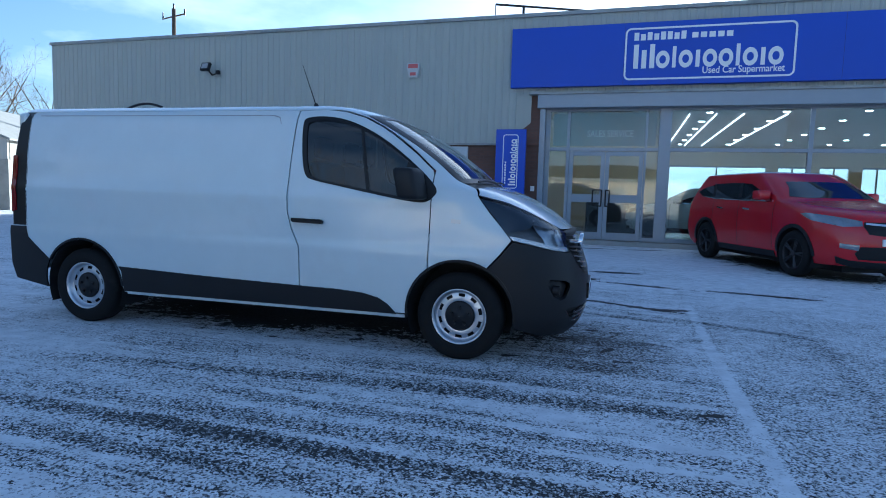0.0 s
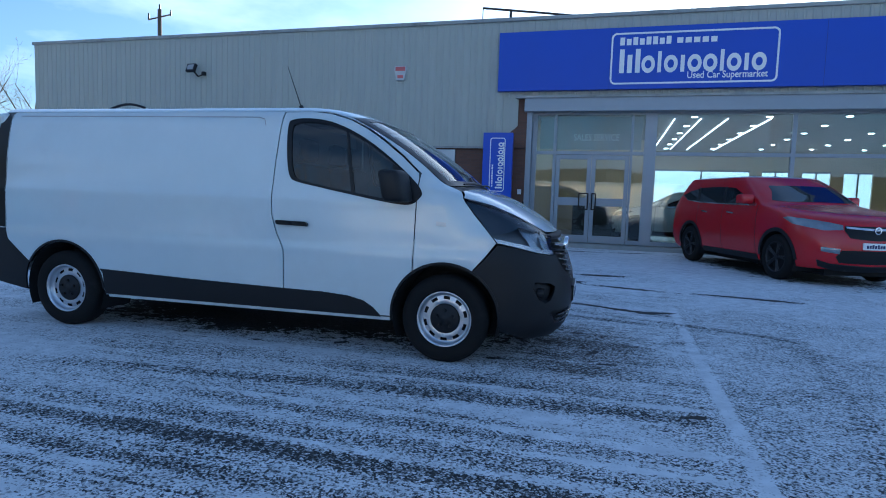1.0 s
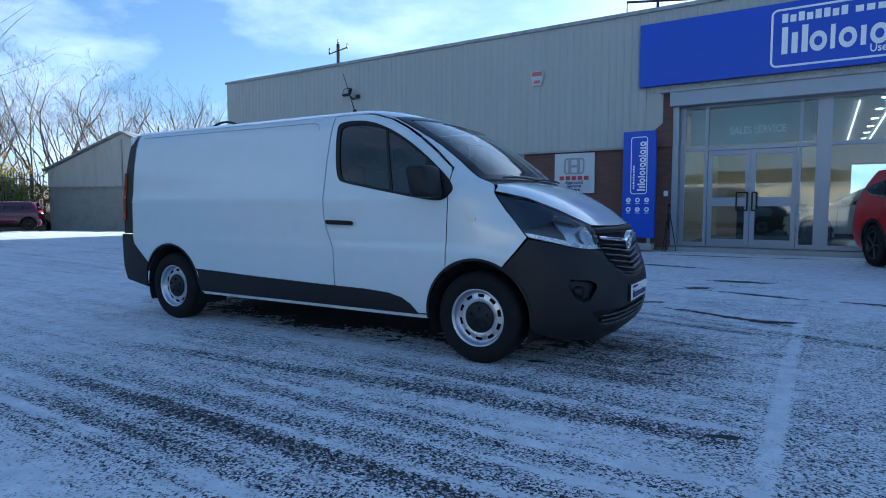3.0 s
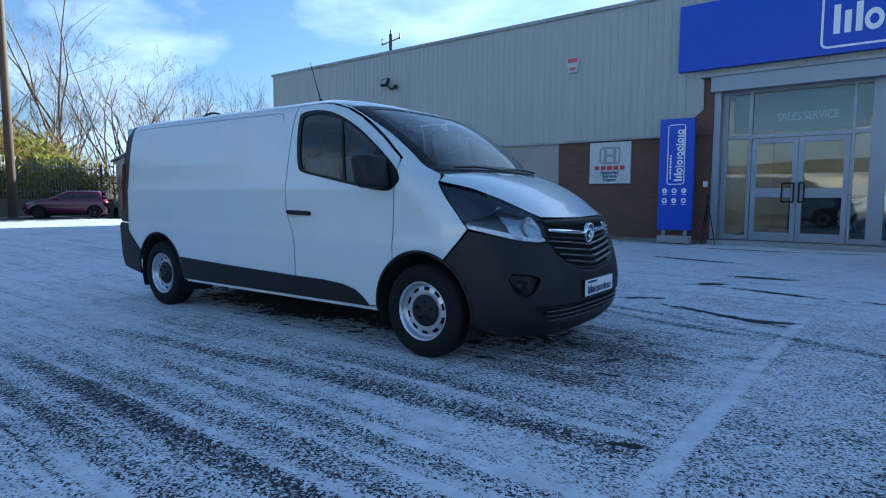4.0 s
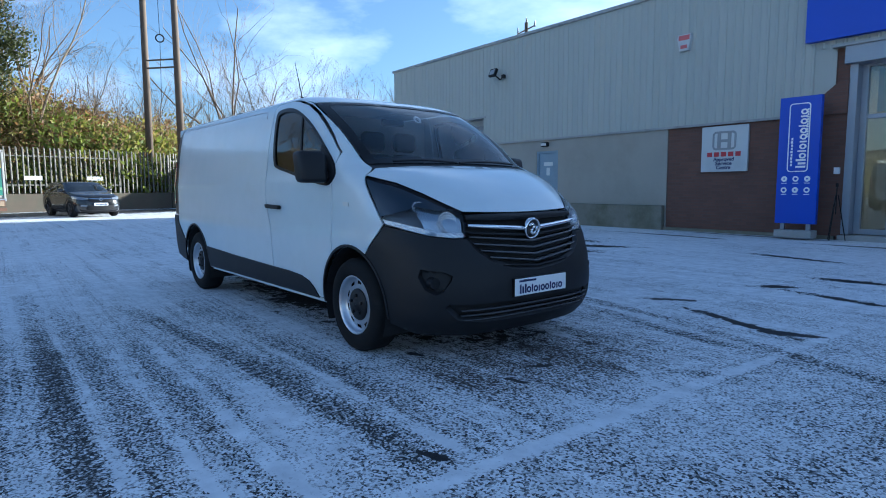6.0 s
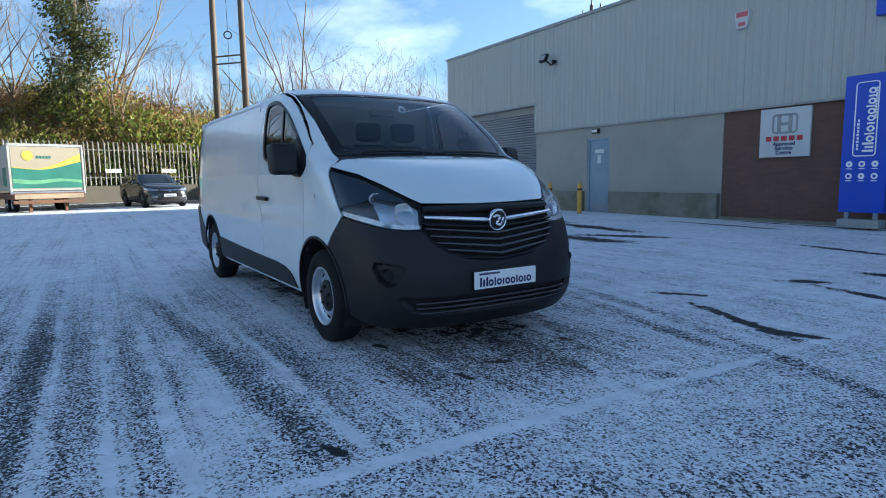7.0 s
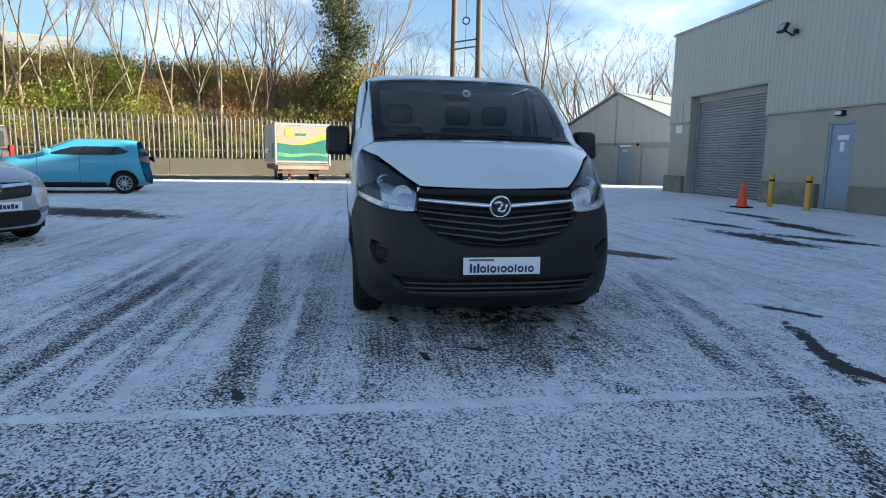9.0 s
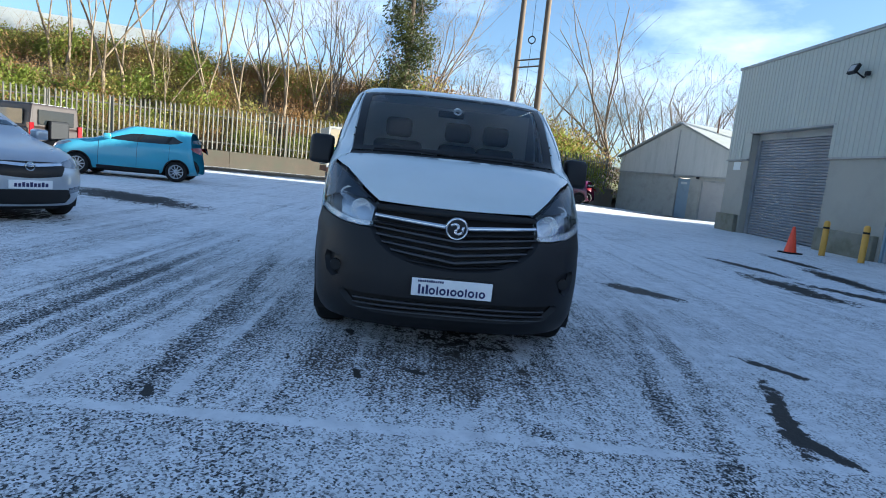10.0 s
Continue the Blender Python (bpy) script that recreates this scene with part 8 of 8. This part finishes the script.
def build_scrub():
    rnd = random.Random(11)
    kinds = {k: [make_bush(k, 20 + i + 7 * j) for i in range(2)] for j, k in enumerate(("green", "brown", "olive"))}
    used = set()
    for i in range(430):
        d = rnd.uniform(-6, 46)
        t = 2.2 + 15 * rnd.random() ** 1.4
        if d > FLEN and t < (d - FLEN) * 1.2 + 2.0:
            t += (d - FLEN) * 1.2 + 2.0
        green = 0.22 + 0.5 * smooth01((14 - d) / 6) + 0.5 * smooth01((d - 31) / 5)
        if t > 8:
            green *= 0.6
        r = rnd.random()
        k = "green" if r < green else ("brown" if r < green + (1 - green) * 0.5 else "olive")
        v = rnd.randrange(2)
        size = rnd.uniform(0.75, 1.25) * (0.9 if t < 4 else 1.15) * (1.0 + 0.75 * smooth01((d - 27) / 5))
        put(kinds[k][v], on_bank(d, t, rnd.uniform(0, 6.28), size), (k, v) not in used)
        used.add((k, v))
    # thicket behind the second run of the fence
    run, back = FC - FB, Vector((-0.82, -0.57))
    for i in range(70):
        u, t = rnd.uniform(-0.25, 1.1), 2.6 + 8 * rnd.random() ** 1.3
        p = FB + run * u + back * t
        k = rnd.choice(("green", "olive", "green", "olive", "brown"))
        size = rnd.uniform(1.5, 2.1) * (1.0 if t < 4 else 1.2)
        put(kinds[k][rnd.randrange(2)], Matrix.Translation((p.x, p.y, max(0.3, bank_at(p.x, p.y) - 0.1))) @ Matrix.Rotation(rnd.uniform(0, 6.28), 4, "Z") @ Matrix.Diagonal((size, size, size, 1)), False)


def build_trees():
    rnd = random.Random(5)
    kinds = [make_tree(31, 14.5, 0.145, 2, 0.6, 0.05, BARK_PALE, "tall bare pale-barked tree on the bank"),
             make_tree(32, 12.5, 0.125, 3, 0.62, 0.05, BARK_PALE, "bare forked pale-barked tree on the bank"),
             make_tree(33, 12.0, 0.14, 3, 0.85, 0.03, BARK_DARK, "bare many-stemmed winter tree on the bank"),
             make_tree(34, 9.0, 0.16, 6, 1.0, 0.04, BARK_DARK, "bare spreading winter tree on the bank")]
    used = set()
    # kind, along, behind, size
    places = [(0, 8.0, 8, 1.0), (1, 9.6, 6, 1.05), (0, 10.5, 6, 1.05), (0, 11.4, 7, 0.95), (1, 13.9, 5, 0.62), (0, 13.0, 8, 0.9), (1, 16.4, 6, 0.95), (0, 16.8, 9, 0.95), (0, 18.4, 5, 0.9), (0, 21.1, 5, 1.05), (1, 23.2, 6, 1.05), (2, 25.0, 9, 0.8), (1, 25.6, 12, 0.7),
              (0, 31.0, 6, 0.95), (2, 31.8, 9, 0.9), (2, 34.8, 8, 0.75), (3, 37.2, 7, 0.9), (3, 40.5, 8, 0.9), (2, 42.5, 10, 0.8), (3, 44.5, 8, 0.95), (3, 24.2, 8, 0.95), (3, 20.0, 8, 0.9), (3, 32.8, 12, 1.1), (2, 30.6, 10, 0.8), (3, 33.6, 7, 0.75), (3, 27.0, 11, 0.85), (3, 29.6, 12, 0.9), (1, 36.5, 8, 0.55), (3, 35.4, 12, 0.7), (3, 38.5, 13, 0.7),
              (0, 5.0, 5, 1.0), (2, 3.0, 8, 0.95), (1, 0.5, 5, 1.0), (0, 6.6, 10, 0.9), (2, 12.2, 12, 0.75), (2, 19.6, 12, 0.75), (2, 15.0, 13, 0.7), (2, 22.2, 12, 0.75), (0, -4.0, 6, 1.0), (3, -8.0, 6, 1.0)]
    for k, d, t, s in places:
        put(kinds[k], on_bank(d, t, rnd.uniform(0, 6.28), s), k not in used)
        used.add(k)
    # behind the shed
    for k, x, y, s in ((2, -66, 29, 1.5), (2, -64, 31, 1.3), (1, -52, 20.5, 0.8), (1, -50, 23, 0.75), (3, -56, 27, 1.25), (3, -53, 30, 1.3), (3, -57, 33, 1.35), (3, -49, 34, 1.25), (3, -61, 24, 1.2), (2, -68, 36, 1.1), (3, -47, 40, 1.2), (3, -62, 42, 1.4),
                       (3, -54, 37, 1.3), (3, -51, 27, 1.1), (2, -59, 38, 1.0), (3, -65, 46, 1.4), (3, -44, 44, 1.1), (3, -72, 24, 1.3), (2, -75, 32, 1.2)):
        put(kinds[k], pose(x, y, 0.6, 0, 0, rnd.uniform(0, 360)) @ Matrix.Diagonal((s, s, s, 1)), False)
    # a tall spreading tree by itself, past the end of the fence
    lone = make_tree(41, 24.4, 0.34, 6, 0.9, 0.05, BARK_DARK, "tall bare fan-shaped tree standing alone beyond the fence")
    lone.matrix_world = pose(-71.2, 27.9, 0.6, 0, 0, 40)
    iv = make_ivy_tree(77)
    iv.matrix_world = on_bank(29.4, 7.0, 0.5, 1.08)
    # across the yard, behind the camera: a line of trees and hedge
    for i in range(13):
        k = rnd.randrange(2)
        s = rnd.uniform(0.8, 1.1)
        put(kinds[k], pose(-32 + 4.4 * i + rnd.uniform(-1, 1), -38 + rnd.uniform(-3, 3), 1.0, 0, 0, rnd.uniform(0, 360)) @ Matrix.Diagonal((s, s, s, 1)), False)


def build_far_side():
    """What faces the shopfront across the yard: a hedge bank and a long pale shed."""
    bm = bmesh.new()
    xs = [-60 + 6 * i for i in range(24)]
    ys = [-34, -36, -38, -41, -46, -55, -70]
    hs = [0.0, 1.0, 2.2, 3.4, 4.6, 5.6, 5.8]
    g = [[bm.verts.new((x, y, h * (1 + 0.25 * noise.noise(Vector((x * 0.1, y * 0.1, 9)))))) for y, h in zip(ys, hs)] for x in xs]
    for i in range(len(xs) - 1):
        for j in range(len(ys) - 1):
            bm.faces.new((g[i][j], g[i][j + 1], g[i + 1][j + 1], g[i + 1][j]))
    bmesh.ops.recalc_face_normals(bm, faces=bm.faces)
    tagged(part("far_bank", bm, EARTH, smooth=True), "brown bank across the yard", "bank", kind="structure")
    sd = tagged(empty("long_shed", pose(-2, -29, 0)), "long low cream shed across the yard", "shed")
    boxed("wall", INNER_WALL, sd, -13, 13, -3, 3, -0.2, 3.0)
    boxed("roof", SHED_ROOF, sd, -13.3, 13.3, -3.3, 3.3, 3.0, 3.25)
    for i in range(5):
        boxed("garage_door", SHED_DOOR, sd, -11.5 + 5 * i, -8.5 + 5 * i, 3.0, 3.05, 0.0, 2.3)
    bm = bmesh.new()
    rnd = random.Random(3)
    for i in range(60):
        leaves(bm, rnd, (-50 + i * 1.75, -36.0 + rnd.uniform(-1, 1), 2.2), (1.5, 1.0, 1.6), 130, 0.16, 0.3)
    ob = part("hedge", bm, LEAF_OLIVE)
    tagged(ob, "tall winter hedge across the yard", "hedge", kind="stuff")


def build_hill_house():
    """The long house above the bank."""
    p = FA + FDIR * 2.0 + BACKD * 24
    h = tagged(empty("hill_house", pose(p.x, p.y, bank_z(2, 24) - 0.4, 0, 0, 108)), "long house with a frosted roof on the crest of the bank", "house")
    boxed("wall", HOUSE_WALL, h, -9, 9, -4, 0, 0, 2.7)
    bm = bmesh.new()
    for s in (0, 1):
        a = [bm.verts.new(q) for q in ((-9.4, -4.4 if s else 0.4, 2.55), (9.4, -4.4 if s else 0.4, 2.55), (9.4, -2, 4.4), (-9.4, -2, 4.4))]
        b = [bm.verts.new(v.co + Vector((0, 0, 0.14))) for v in a]
        bm.faces.new(a)
        bm.faces.new(b)
        for i in range(4):
            bm.faces.new((a[i], a[(i + 1) % 4], b[(i + 1) % 4], b[i]))
    bmesh.ops.recalc_face_normals(bm, faces=bm.faces)
    part("roof", bm, SHED_ROOF, h, "frosted grey roof")
    for y0, y1 in ((-4.03, -4.0), (0.0, 0.03)):
        for i in range(6):
            w = boxed("window", SIGN_WHITE, h, -7.9 + 3 * i, -6.7 + 3 * i, y0, y1, 1.0, 2.1)
            ys = (y0 - 0.012, y0 - 0.002) if y0 < -1 else (y1 + 0.002, y1 + 0.012)
            boxed("pane", DARK_GLASS, w, -7.8 + 3 * i, -7.33 + 3 * i, ys[0], ys[1], 1.1, 2.0)
            boxed("pane", DARK_GLASS, w, -7.27 + 3 * i, -6.8 + 3 * i, ys[0], ys[1], 1.1, 2.0)


HOUSE_WALL = surface("brown_house_brick", (0.26, 0.15, 0.1), 0.9, vary=0.15, scale=2, bump=0.2)
build_bank()
build_scrub()
build_trees()
build_far_side()
build_hill_house()
